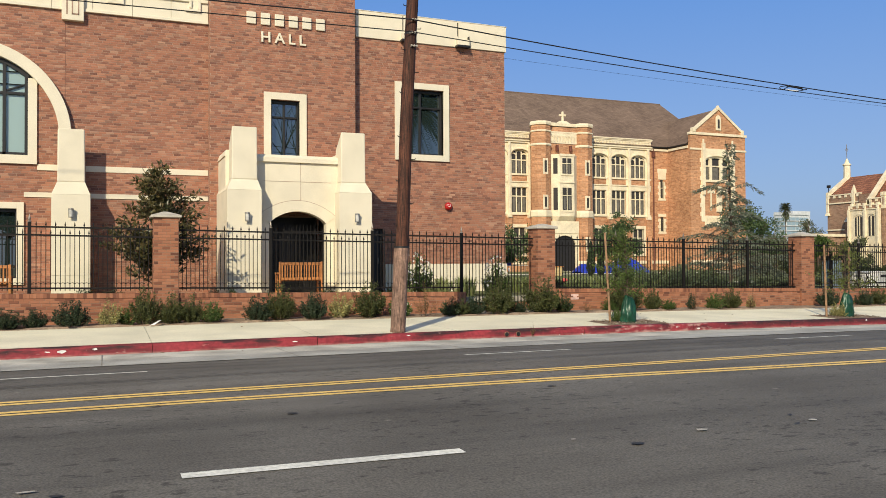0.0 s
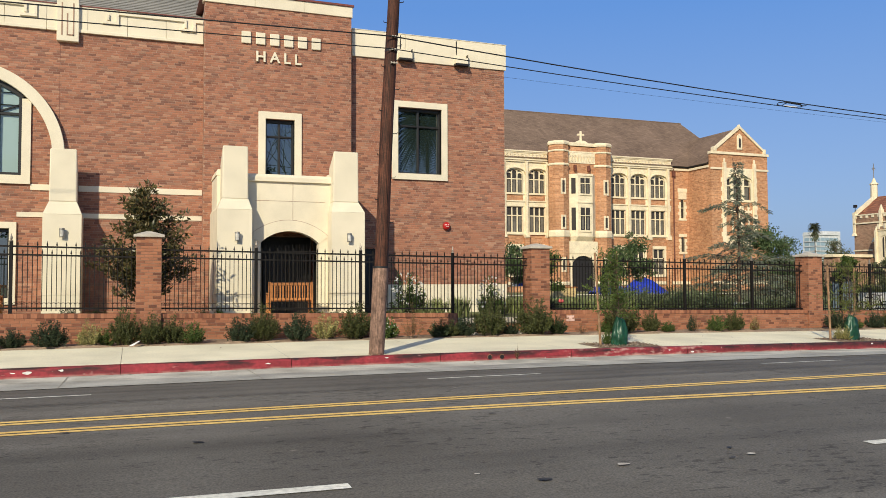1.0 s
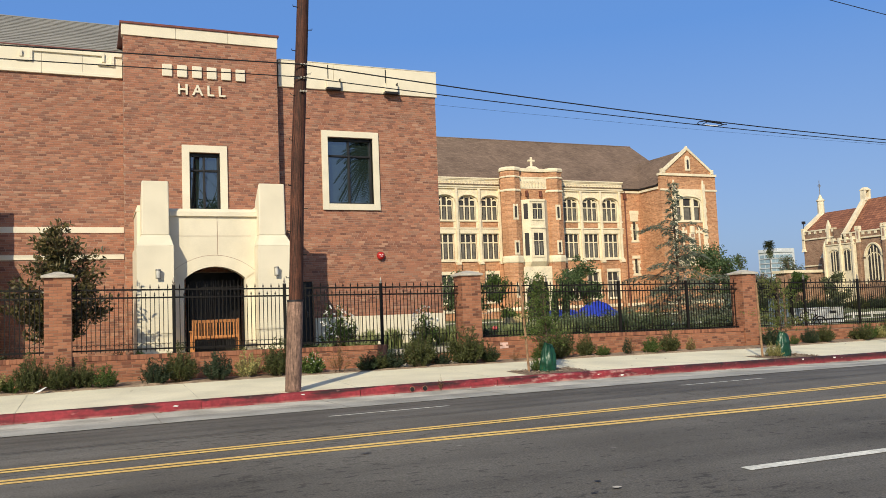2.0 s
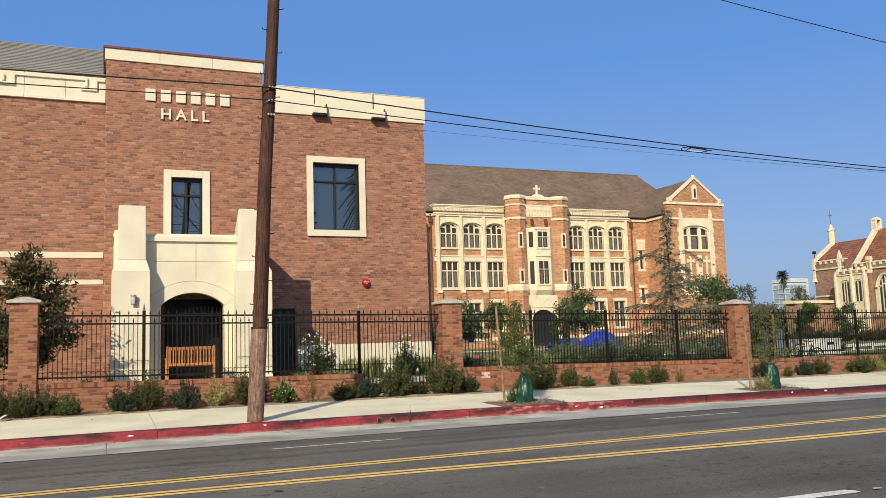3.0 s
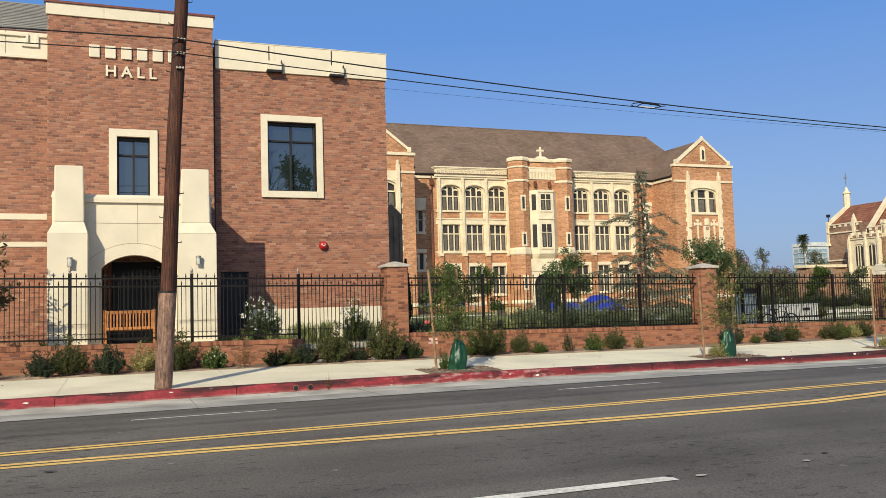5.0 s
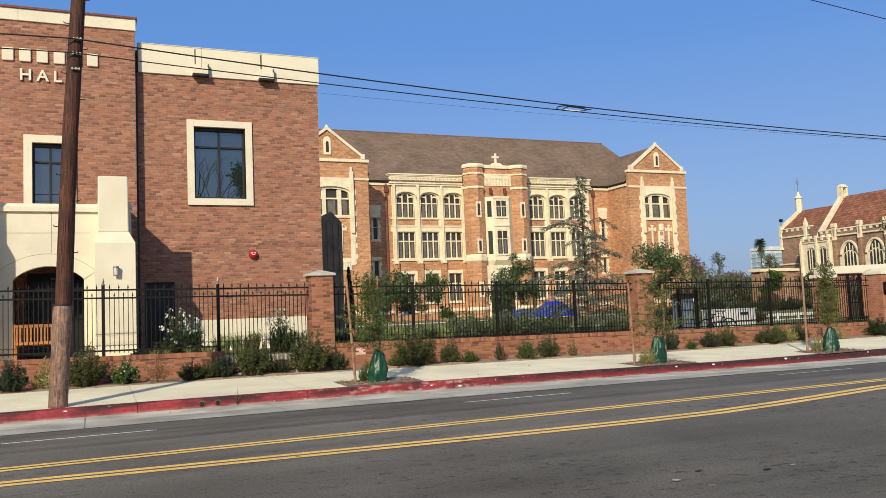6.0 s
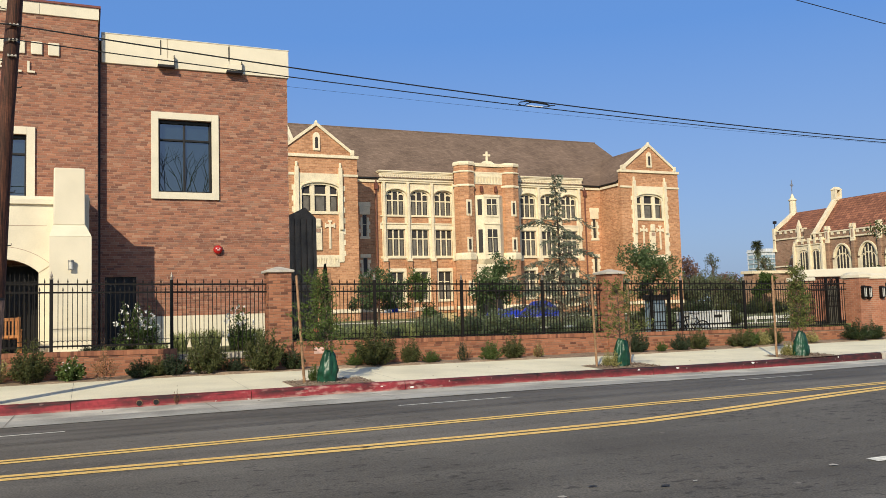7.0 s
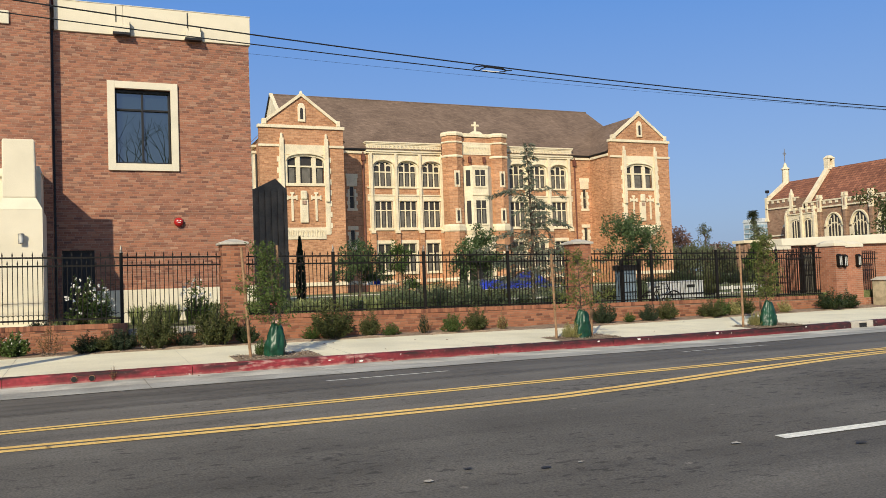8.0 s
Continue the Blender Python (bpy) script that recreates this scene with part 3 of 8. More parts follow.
def sheet(x0, x1, y0, y1, height, step=1.5, lift=0.0):
    g = Geo()
    n = max(1, round((x1 - x0) / step))
    for i in range(n):
        a, b = x0 + (x1 - x0) * i / n, x0 + (x1 - x0) * (i + 1) / n
        g.add([(a, y0, height(a, y0) + lift), (b, y0, height(b, y0) + lift), (b, y1, height(b, y1) + lift), (a, y1, height(a, y1) + lift)], [(0, 1, 2, 3)])
    return g


XL, XR = -60.0, 130.0
g = Geo()
edge = [(-2500, -0.26), (0.55, -0.26), (15.2, -0.26), (15.45, -0.26), (19.98, -0.26), (20.02, GARDEN - 0.03), (20.021, GARDEN - 0.02), (140, GARDEN - 0.02), (2500, 0.3)]
gx = [-2500, -60, 130, 2500]
for xa, xb in zip(gx, gx[1:]):
    for (ya, za), (yb, zb) in zip(edge, edge[1:]):
        g.add([(xa, ya, za), (xb, ya, za), (xb, yb, zb), (xa, yb, zb)], [(0, 1, 2, 3)])
solo("ground", g, M["lawn"], "broad lawn and earth running to the horizon", kind="structure")
g = Geo()
for ya, yb in ((1.9, 5.0), (5.0, 7.2), (7.2, 8.0), (8.0, 8.4), (8.4, 9.7), (9.7, 10.9), (10.9, 13.1), (13.1, 13.4)):
    q = sheet(XL, XR, ya, yb, road_z)
    g.add(q.v, q.f)
solo("road", g, M["asphalt"], "worn grey asphalt road with faint tyre streaks", kind="structure")
solo("gutter", sheet(XL, XR, 13.22, 15.34, road_z, lift=0.006), M["gutter"], "pale concrete gutter beside the red kerb", kind="structure")
solo("near_walk", sheet(XL, XR, -6, 1.76, lambda x, y: 0.17, lift=0.0), M["concrete"], "concrete pavement across the road", kind="structure")
solo("near_kerb", Geo().box(XL, 1.75, -0.2, XR, 1.9, 0.176), M["gutter"], "plain concrete kerb of the near pavement", kind="structure")
BOW = [(-60, 7.99), (0.9, 7.96), (3.7, 7.88), (5.7, 7.79), (7.7, 7.64), (9.7, 7.52), (11.6, 7.44), (12.95, 7.46), (14.3, 7.62), (16.1, 7.9), (17.9, 8.14), (19.7, 8.29), (22.4, 8.34), (130, 8.34)]


def bow(x):
    """Where the near pair of centre lines runs: it swells out before the gateway and closes again."""
    for (xa, ya), (xb, yb) in zip(BOW, BOW[1:]):
        if x <= xb:
            u = (x - xa) / (xb - xa)
            return ya + (yb - ya) * u
    return 8.34


def line_strip(fn, off, w):
    g = Geo()
    xs = [XL + 1.0 * k for k in range(int(XR - XL) + 1)]
    for a, b in zip(xs, xs[1:]):
        q = [(a, fn(a) + off), (b, fn(b) + off), (b, fn(b) + off + w), (a, fn(a) + off + w)]
        g.add([(x, y, road_z(x, y) + 0.005) for x, y in q], [(0, 1, 2, 3)])
    return g


for fn in (bow, lambda x: 8.63):
    for off in (-0.165, -0.004):
        solo("centre_line", line_strip(fn, off, 0.102), M["yellow"], "worn yellow centre line painted on asphalt", kind="structure", group="centre lines")
# dashes of both lane lines
for a in (-18.9, -12.4, -5.9, 0.63, 7.2, 13.6, 20.1, 26.6, 33.1, 39.6, 46.1):
    solo("lane_dash", sheet(a, a + 1.94, 4.965, 5.09, road_z, 0.8, 0.007), M["white"], "white lane dash painted on asphalt", kind="structure", group="lane dashes")
for k in range(-6, 12):
    a = 5.27 + (6.17 if k > 0 else 6.4) * k
    solo("lane_dash", sheet(a, a + 1.84, 10.92, 11.07, road_z, 0.8, 0.005), M["white"], "white lane dash painted on asphalt", kind="structure", group="lane dashes")
# kerb with a rounded nose, cut into lengths
kx = XL
kl = 3.05
rng = random.Random(5)
kerb = thing("kerb", "worn red-painted concrete kerb with scuffs", "kerb", (0, 15.4, 0), kind="structure")
while kx < XR:
    g = Geo()
    n = 3
    prof = [(15.34, -0.1), (15.355, 0.135), (15.375, 0.163), (15.41, 0.173), (15.52, 0.175)]
    for i in range(n):
        a, b = kx + 0.004 + (kl - 0.008) * i / n, kx + 0.004 + (kl - 0.008) * (i + 1) / n
        for (ya, za), (yb, zb) in zip(prof, prof[1:]):
            g.add([(a, ya, kerb_z(a) + za), (b, ya, kerb_z(b) + za), (b, yb, kerb_z(b) + zb), (a, yb, kerb_z(a) + zb)], [(0, 1, 2, 3)])
    part("kerbstone", g, M["kerb_red"], kerb)
    kx += kl
for x in (8.2, 8.48):
    part("drain_rim", Geo().tube([(x, 15.339, kerb_z(x) + 0.075), (x, 15.352, kerb_z(x) + 0.075)], 0.052, 16), M["stake"], kerb, "rusty round drain rim")
    # solid near-black disc stands for the shade inside the hole
    part("drain_hole", Geo().tube([(x - 0.004, 15.334, kerb_z(x) + 0.073), (x - 0.004, 15.349, kerb_z(x) + 0.073)], 0.046, 16), M["bronze"], kerb, "round dark drain hole")
# chips of bare concrete and bird-lime on the kerb
rng = random.Random(15)
for x, z, w in ((-0.72, 0.1, 0.05), (-0.5, 0.1, 0.1), (0.05, 0.115, 0.07), (3.6, 0.1, 0.06), (5.95, 0.13, 0.05), (13.35, 0.05, 0.07), (18.9, 0.13, 0.05), (20.0, 0.13, 0.07), (22.3, 0.14, 0.08), (25.2, 0.13, 0.05), (12.7, 0.1, 0.04)):
    turn = [2 * math.pi * k / 9 for k in range(9)]
    face = 15.339 + 0.064 * z
    poly = [(x + 0.75 * w * rng.uniform(0.4, 1.3) * math.cos(t), kerb_z(x) + z + 0.3 * w * rng.uniform(0.5, 1.2) * math.sin(t)) for t in turn]
    solo("paint_chip", Geo().prism(poly, face, face + 0.02), M["petal"], "pale splash on the red kerb", "stain", group="kerb splashes")
# joints across the gutter and long tar lines in the asphalt
M["joint"] = rough_mat("gutter_joint_dirt", (0.3, 0.27, 0.22), 0.9, scale=5)
solo("gutter_apron", sheet(XL, XR, 13.22, 14.18, road_z, lift=0.009), rough_mat("grey_apron_concrete", (0.47, 0.45, 0.405), 0.9, scale=0.9, vary=0.2, fine=30, fine_vary=0.15), "greyer outer strip of the concrete gutter", kind="structure")
M["tar"] = rough_mat("crack_tar", (0.045, 0.042, 0.04), 0.7, scale=5)
for x in (-2.9, 0.15, 3.2, 6.25, 9.3, 12.35, 15.4, 18.45, 21.5):
    solo("gutter_joint", sheet(x, x + 0.014, 13.24, 15.33, road_z, lift=0.0115), M["joint"], "dark joint across the gutter", kind="structure")
for y, seed in ((9.78, 1), (9.95, 2)):
    gg, rr, x = Geo(), random.Random(seed), -30.0
    while x < 60:
        w = rr.uniform(0.6, 2.4)
        o = 0.05 * noise.noise((x * 0.25, seed * 5.0, 0))
        o2 = 0.05 * noise.noise(((x + w) * 0.25, seed * 5.0, 0))
        if seed < 3 or rr.random() < 0.25:
            t = rr.uniform(0.012, 0.026)
            gg.add([(x, y + o, road_z(x, y) + 0.011), (x + w, y + o2, road_z(x + w, y) + 0.011), (x + w, y + o2 + t, road_z(x + w, y) + 0.011), (x, y + o + t, road_z(x, y) + 0.011)], [(0, 1, 2, 3)])
        x += w
    solo("tar_line", gg, M["tar"], "thin dark seam along the asphalt", kind="structure")
# pavement slabs
px = XL
pavement = thing("pavement", "pale concrete pavement in long slabs", "pavement", (0, 17, 0), kind="structure")
while px < XR:
    part("slab", sheet(px + 0.004, px + 3.046, 15.515, 18.72, walk_z, 1.6), M["concrete"], pavement)
    px += 3.05
solo("pavement_bed", sheet(XL, XR, 15.5, 18.73, walk_z, lift=-0.012), M["gutter"], "dark joint bed below the pavement slabs", kind="structure")
g = Geo()
rng = random.Random(9)
nx = 300
ys = [18.66, 18.75, 18.9, 19.1, 19.4, 19.76]
hts = {}


def soil_z(i, j):
    if (i, j) not in hts:
        x = -20 + 60 * i / nx
        hts[(i, j)] = walk_z(x, ys[j]) + (0.0 if j == 0 else 0.03) + 0.05 * noise.noise((x * 1.7, ys[j] * 2, 3)) * (j > 0) - (0.03 if j == 0 else 0)
    return hts[(i, j)]


for i in range(nx):
    for j in range(len(ys) - 1):
        a, b = -20 + 60 * i / nx, -20 + 60 * (i + 1) / nx
        g.add([(a, ys[j], soil_z(i, j)), (b, ys[j], soil_z(i + 1, j)), (b, ys[j + 1], soil_z(i + 1, j + 1)), (a, ys[j + 1], soil_z(i, j + 1))], [(0, 1, 2, 3)])
solo("planting_strip", g, M["soil"], "bare dry soil strip along the low brick wall", kind="structure")

# ---------------------------------------------------------------- the new brick hall
HALL_B, HALL_H = 0.206, 0.0677
hall = thing("school_hall", "new red-brown brick school hall with cream stone trim", "building", (4, 25, GARDEN))
TOWER, WING, LEFT = 24.78, 25.10, 25.05
Z0 = GARDEN - 0.1


def brick_front(x0, x1, z0, z1, y, holes, near=None, bands=()):
    """A brick face: mortar wall with openings, its bricks, and those near one stretch as pieces of their own."""
    back = holed(Geo(), x0, x1, z0, z1, y, holes, 0.3)
    wall = part("wall", weld(back, "wall"), M["mortar"], hall)
    rng = random.Random(int(x0 * 100) + 7)
    rest = Geo()
    meshes, count = {}, 0
    for b in courses(x0, x1, z0, z1, [*holes, *bands], HALL_B, HALL_H, 0.009, rng):
        if near and near[0] < (b[0] + b[1]) / 2 < near[1] and near[2] < b[2] < near[3] and count < 290:
            key = round(b[1] - b[0], 3)
            if key not in meshes:
                meshes[key] = unit_brick(key, b[3] - b[2], 0.006, M["brick_piece"])
            ob = part("brick", meshes[key], None, wall)
            ob.matrix_basis = Matrix.Translation(((b[0] + b[1]) / 2, y - rng.uniform(0, 0.002), (b[2] + b[3]) / 2))
            count += 1
        else:
            brick_faces(rest, b, y, 0.006, rng)
    part("brickwork", rest, M["brick"], wall, kind="stuff")
    return wall


W1 = (4.93, 5.82, 4.86, 6.63)
W2 = (9.28, 10.81, 5.19, 7.38)
brick_front(3.11, 7.63, Z0, 10.06, TOWER, [(4.78, 6.36, Z0, 3.0), W1])
brick_front(7.63, 13.15, Z0, 8.93, WING, [(7.82, 8.66, Z0, 2.72), W2], near=(10.9, 13.2, 1.6, 4.2), bands=[(8.66, 13.15, Z0, 1.53)])
brick_front(-14.0, 3.11, Z0, 8.82, LEFT, [(-4.8, -2.04, 1.2, 3.13), (-4.72, -1.74, 4.6, 6.6), (-4.98, -1.48, 6.6, 6.95), (-4.63, -1.83, 6.95, 7.3), (-4.21, -2.25, 7.3, 7.55), (-3.73, -2.73, 7.55, 7.7)], bands=[(-0.3, 3.11, 4.22, 4.39), (-0.3, 3.11, 3.46, 3.6)])
# bodies behind the faces
g = Geo()
g.box(-14, 25.40, Z0, 3.2, 44, 8.8).box(3.2, 25.35, Z0, 7.6, 33, 10.3).box(7.6, 25.42, Z0, 13.14, 44, 9.7)
part("core", g, M["mortar"], hall)
g = Geo()
g.add([(13.15, WING, Z0), (13.15, 44, Z0), (13.15, 44, 8.93), (13.15, WING, 8.93)], [(0, 1, 2, 3)])
g.add([(7.63, TOWER, Z0), (7.63, WING, Z0), (7.63, WING, 10.06), (7.63, TOWER, 10.06)], [(0, 1, 2, 3)])
g.add([(3.11, LEFT, Z0), (3.11, TOWER, Z0), (3.11, TOWER, 10.06), (3.11, LEFT, 10.06)], [(0, 1, 2, 3)])
g.add([(7.63, WING, 9.8), (7.63, 33, 9.8), (7.63, 33, 10.06), (7.63, WING, 10.06)], [(0, 1, 2, 3)])
part("side_wall", g, course_mat("hall_side_brick", (0.38, 0.17, 0.108), (0.26, 0.12, 0.08), (0.42, 0.275, 0.2), 0.225, 0.0677), hall)
g = Geo().box(7.645, WING - 0.03, Z0, 7.70, WING, 8.92)
part("expansion_joint", g, M["bronze"], hall, "dark joint between tower and wing")
part("expansion_joint", Geo().box(-0.833, LEFT - 0.008, 5.0, -0.823, LEFT, 8.5), M["copper"], hall)
# cast-stone bands, in blocks with open joints


def band(x0, x1, z0, z1, y, step, proud=0.05, name="band_stone", lab=""):
    n = max(1, round((x1 - x0) / step))
    for i in range(n):
        a, b = x0 + (x1 - x0) * i / n, x0 + (x1 - x0) * (i + 1) / n
        part(name, Geo().box(a + 0.004, y - proud, z0, b - 0.004, y + 0.25, z1), M["stone"], hall, lab, bevel=0.008)


band(7.72, 13.2, 8.93, 9.80, WING, 1.95, 0.06)
part("side_band", Geo().box(12.95, WING + 0.25, 8.93, 13.2, 44, 9.80), M["stone"], hall)
band(3.06, 7.66, 10.06, 10.40, TOWER, 1.55, 0.05)
part("coping", Geo().box(3.02, TOWER - 0.09, 10.40, 7.70, 33, 10.46), M["coping"], hall, "red-brown metal coping")
part("coping", Geo().box(7.72, WING - 0.075, 9.80, 13.215, WING + 0.3, 9.825), M["stone"], hall, bevel=0.01)
band(-14.045, 3.10, 8.89, 9.57, LEFT, 1.0715, 0.05)
band(-14.045, 3.10, 8.80, 8.89, LEFT, 2.143, 0.085, "lower_moulding")
part("coping", Geo().box(-14, LEFT - 0.07, 9.57, 3.1, LEFT + 0.3, 9.60), M["coping"], hall)
for za, zb in ((4.22, 4.39), (3.46, 3.60)):
    band(-0.3, 3.10, za, zb, LEFT, 1.45, 0.03)
    band(-1.54 if za > 4 else -1.87, -0.95, za, zb, LEFT, 1.0, 0.031)
# stepped key pattern and corbel on the parapet
y0, y1 = LEFT - 0.11, LEFT - 0.048
for s in range(-4, 2):
    x, g = 0.72 + 2.15 * s, Geo()
    for a, b, c, d in ((x, x + 1.89, 9.42, 9.5), (x + 1.82, x + 1.89, 9.24, 9.42), (x + 1.71, x + 2.15, 9.13, 9.21), (x + 2.07, x + 2.15, 9.21, 9.5)):
        if b < 3.1 and not (a < -0.3 and b > -0.95):
            g.box(a, y0, c, b, y1, d)
    part("key_pattern", g, M["stone"], hall, "stepped raised key moulding", bevel=0.006)
part("key_stop", Geo().box(2.87, y0, 9.42, 3.08, y1, 9.5), M["stone"], hall, "raised end of the key moulding", bevel=0.006)
g = Geo().box(-0.92, LEFT - 0.16, 8.50, -0.34, LEFT + 0.1, 10.1)
part("corbel", g, M["stone"], hall, bevel=0.015)
g = Geo()
for a, b, c, d in ((-0.80, -0.765, 8.66, 9.6), (-0.66, -0.625, 8.68, 9.3), (-0.50, -0.465, 8.66, 9.6), (-0.66, -0.465, 8.66, 8.70)):
    g.box(a, LEFT - 0.167, c, b, LEFT - 0.158, d)
part("corbel_groove", g, M["mortar"], hall)
# scupper heads and slots on the wing parapet
for x in (9.28, 11.27):
    part("scupper", Geo().box(x, WING - 0.24, 8.97, x + 0.44, WING - 0.055, 9.17), M["stone"], hall, bevel=0.01)
    # near-black strip draws the shaded underside of the box as colour
    part("scupper_lip", Geo().box(x - 0.02, WING - 0.27, 8.9, x + 0.46, WING - 0.06, 8.965), M["bronze"], hall, "dark strip for the scupper's shaded underside")
    part("scupper_side", Geo().box(x + 0.44, WING - 0.2, 8.97, x + 0.455, WING - 0.055, 9.3), M["bronze"], hall)
    part("slot", Geo().box(x + 0.06, WING - 0.066, 9.3, x + 0.09, WING - 0.055, 9.76), M["bronze"], hall)
# wing base and grey roof behind the left parapet
for i in range(3):
    a, b = 8.72 + 1.49 * i, 8.72 + 1.49 * (i + 1)
    part("base_stone", Geo().box(a, WING - 0.05, Z0, b - 0.008, WING + 0.2, 1.53), M["stone"], hall, bevel=0.01)
roof = part("roof", Geo().add([(-14, 25.5, 9.45), (3.3, 25.5, 9.45), (3.3, 31.2, 12.55), (-14, 31.2, 12.55), (-14, 37, 9.45), (3.3, 37, 9.45)], [(0, 1, 2, 3), (3, 2, 5, 4), (1, 5, 2)]), M["shingle_grey"], hall, "grey shingle roof")
g = Geo()
rng = random.Random(3)
ROWS = 24
for r in range(ROWS):
    x = -10.0 - 0.21 * (r % 2)
    while x < 3.2:
        w = rng.uniform(0.4, 0.44)
        t0, t1 = r / ROWS, (r + 1.12) / ROWS
        ya, yb, za, zb = 25.5 + 5.7 * t0, 25.5 + 5.7 * t1, 9.45 + 3.1 * t0, 9.45 + 3.1 * t1
        x1 = min(x + w, 3.29)
        h = 0.03 + rng.uniform(0, 0.003)
        g.add([(x, ya, za + h), (x1 - 0.002, ya, za + h), (x1 - 0.002, yb, zb + 0.012), (x, yb, zb + 0.012), (x, ya + 0.035, za + 0.012), (x1 - 0.002, ya + 0.035, za + 0.012)], [(0, 1, 2, 3), (4, 5, 1, 0)])
        x += w
part("shingles", g, piece_mat("shingle_tones", [(0.25, 0.235, 0.21), (0.275, 0.26, 0.23), (0.3, 0.28, 0.25)], 0.9), roof, kind="stuff")


def hall_window(parent, hole, y, frame_w, mullions, transoms, stone=True, bottom=True):
    x0, x1, z0, z1 = hole
    win = part("window", Geo().box(x0, y + 0.2, z0, x1, y + 0.24, z1), M["glass"], parent, "dark reflecting window glass")
    fr = Geo()
    t = 0.055
    for a, b, c, d in ((x0, x0 + t, z0, z1), (x1 - t, x1, z0, z1), (x0 + t, x1 - t, z0, z0 + t), (x0 + t, x1 - t, z1 - t * 1.6, z1)):
        fr.box(a, y + 0.10, c, b, y + 0.21, d)
    for x in mullions:
        fr.box(x - 0.028, y + 0.12, z0 + t, x + 0.028, y + 0.205, z1 - t)
    for z in transoms:
        fr.box(x0 + t, y + 0.122, z - 0.026, x1 - t, y + 0.204, z + 0.026)
    part("window_frame", fr, M["bronze"], win, "dark bronze window frame", bevel=0.004)
    if stone:
        w = frame_w
        zb = z0 - (w if bottom else 0)
        part("stone_jamb", Geo().box(x0 - w, y - 0.07, zb, x0, y + 0.12, z1 + w), M["stone"], win, "cream stone jamb", bevel=0.006)
        part("stone_jamb", Geo().box(x1, y - 0.07, zb, x1 + w, y + 0.12, z1 + w), M["stone"], win, "cream stone jamb", bevel=0.006)
        part("stone_head", Geo().box(x0, y - 0.07, z1, x1, y + 0.12, z1 + w), M["stone"], win, "cream stone head", bevel=0.006)
        if bottom:
            part("stone_sill", Geo().box(x0, y - 0.07, z0 - w, x1, y + 0.12, z0), M["stone"], win, "cream stone sill", bevel=0.006)
    return win


hall_window(hall, W1, TOWER, 0.215, (5.375,), (6.11,), bottom=False)
hall_window(hall, W2, WING, 0.205, (10.035,), (6.79,))
hall_window(hall, (-4.8, -2.04, 1.2, 3.13), LEFT, 0.18, (-3.4,), (2.4,))
# the great round-arched window under its broad stone arch
CX, CZ = -3.23, 5.2


def ring_line(radius, reach, n=28):
    """The round arch of a given radius between -reach and reach of its middle."""
    return [(CX + reach * (2 * k / n - 1), CZ + math.sqrt(max(0.0, radius ** 2 - (reach * (2 * k / n - 1)) ** 2))) for k in range(n + 1)]


head = ring_line(2.17, 1.46)
poly = [(CX - 1.46, 4.62), (CX + 1.46, 4.62)] + head[::-1]
bigwin = part("arched_window", Geo().prism(poly, LEFT + 0.08, LEFT + 0.1), M["glass_pale"], hall, "tall arched window with blue sky in its glass")
fr = Geo()
for x in (CX - 0.87, CX, CX + 0.87):
    fr.box(x - 0.04, LEFT + 0.0, 4.62, x + 0.04, LEFT + 0.079, CZ + math.sqrt(2.17 ** 2 - (x - CX) ** 2) - 0.02)
fr.box(CX - 1.46, LEFT + 0.005, 6.31, CX + 1.46, LEFT + 0.08, 6.38).box(CX - 1.46, LEFT + 0.0, 4.62, CX + 1.46, LEFT + 0.08, 4.7)
for s in (-1, 1):
    fr.box(CX + s * 1.42 - 0.045, LEFT, 4.7, CX + s * 1.42 + 0.045, LEFT + 0.081, 6.8)
    fr.tube([(CX + s * 0.88, LEFT + 0.04, 6.4), (CX + s * 1.42, LEFT + 0.04, 6.62)], 0.03, 4)
fr.arch_band(ring_line(2.25, 1.5), ring_line(2.13, 1.46), LEFT - 0.01, LEFT + 0.079)
part("window_frame", fr, M["bronze"], bigwin, "dark bronze glazing bars")
for s in (-1, 1):
    a, b = sorted((CX + s * 1.46, CX + s * 1.69))
    part("stone_jamb", Geo().box(a, LEFT - 0.06, 4.62, b, LEFT + 0.08, 6.78), M["stone"], bigwin)
part("stone_sill", Geo().box(CX - 1.69, LEFT - 0.08, 4.38, CX + 1.69, LEFT + 0.08, 4.62), M["stone"], bigwin)
turns = [math.pi * k / 40 for k in range(41)]
outer, inner = ([(CX - r * math.cos(t), CZ + r * math.sin(t)) for t in turns] for r in (2.57, 2.25))
part("relieving_arch", Geo().arch_band(outer, inner, LEFT - 0.18, LEFT + 0.05), M["stone"], hall, "broad cream stone arch", bevel=0.01)


def buttress(x0, x1, X0, X1, yf, yb, Yf, top, shoulder, splay, left_top=True):
    """A stone buttress in an upper and a wider lower stage with a splayed shoulder and a top that slopes back to the wall."""
    ym = min(yf + 0.62, yb)
    b = part("buttress", Geo().hull([(x0, yf, shoulder), (x1, yf, shoulder), (x1, ym, shoulder), (x0, ym, shoulder)], [(x0 + 0.01, yf, top), (x1 - 0.01, yf, top), (x1 - 0.01, ym, top - 0.45), (x0 + 0.01, ym, top - 0.45)]), M["stone"], hall, "cream cast-stone buttress", bevel=0.03)
    part("shoulder", Geo().frustum(X0, Yf, X1, yb, splay, x0, yf, x1, yb, shoulder + 0.001), M["stone"], b)
    z = Z0
    for zz in (1.28, splay):
        part("block", Geo().box(X0, Yf, z + 0.004, X1, yb, zz - 0.004), M["stone"], b, bevel=0.006)
        z = zz
    return b


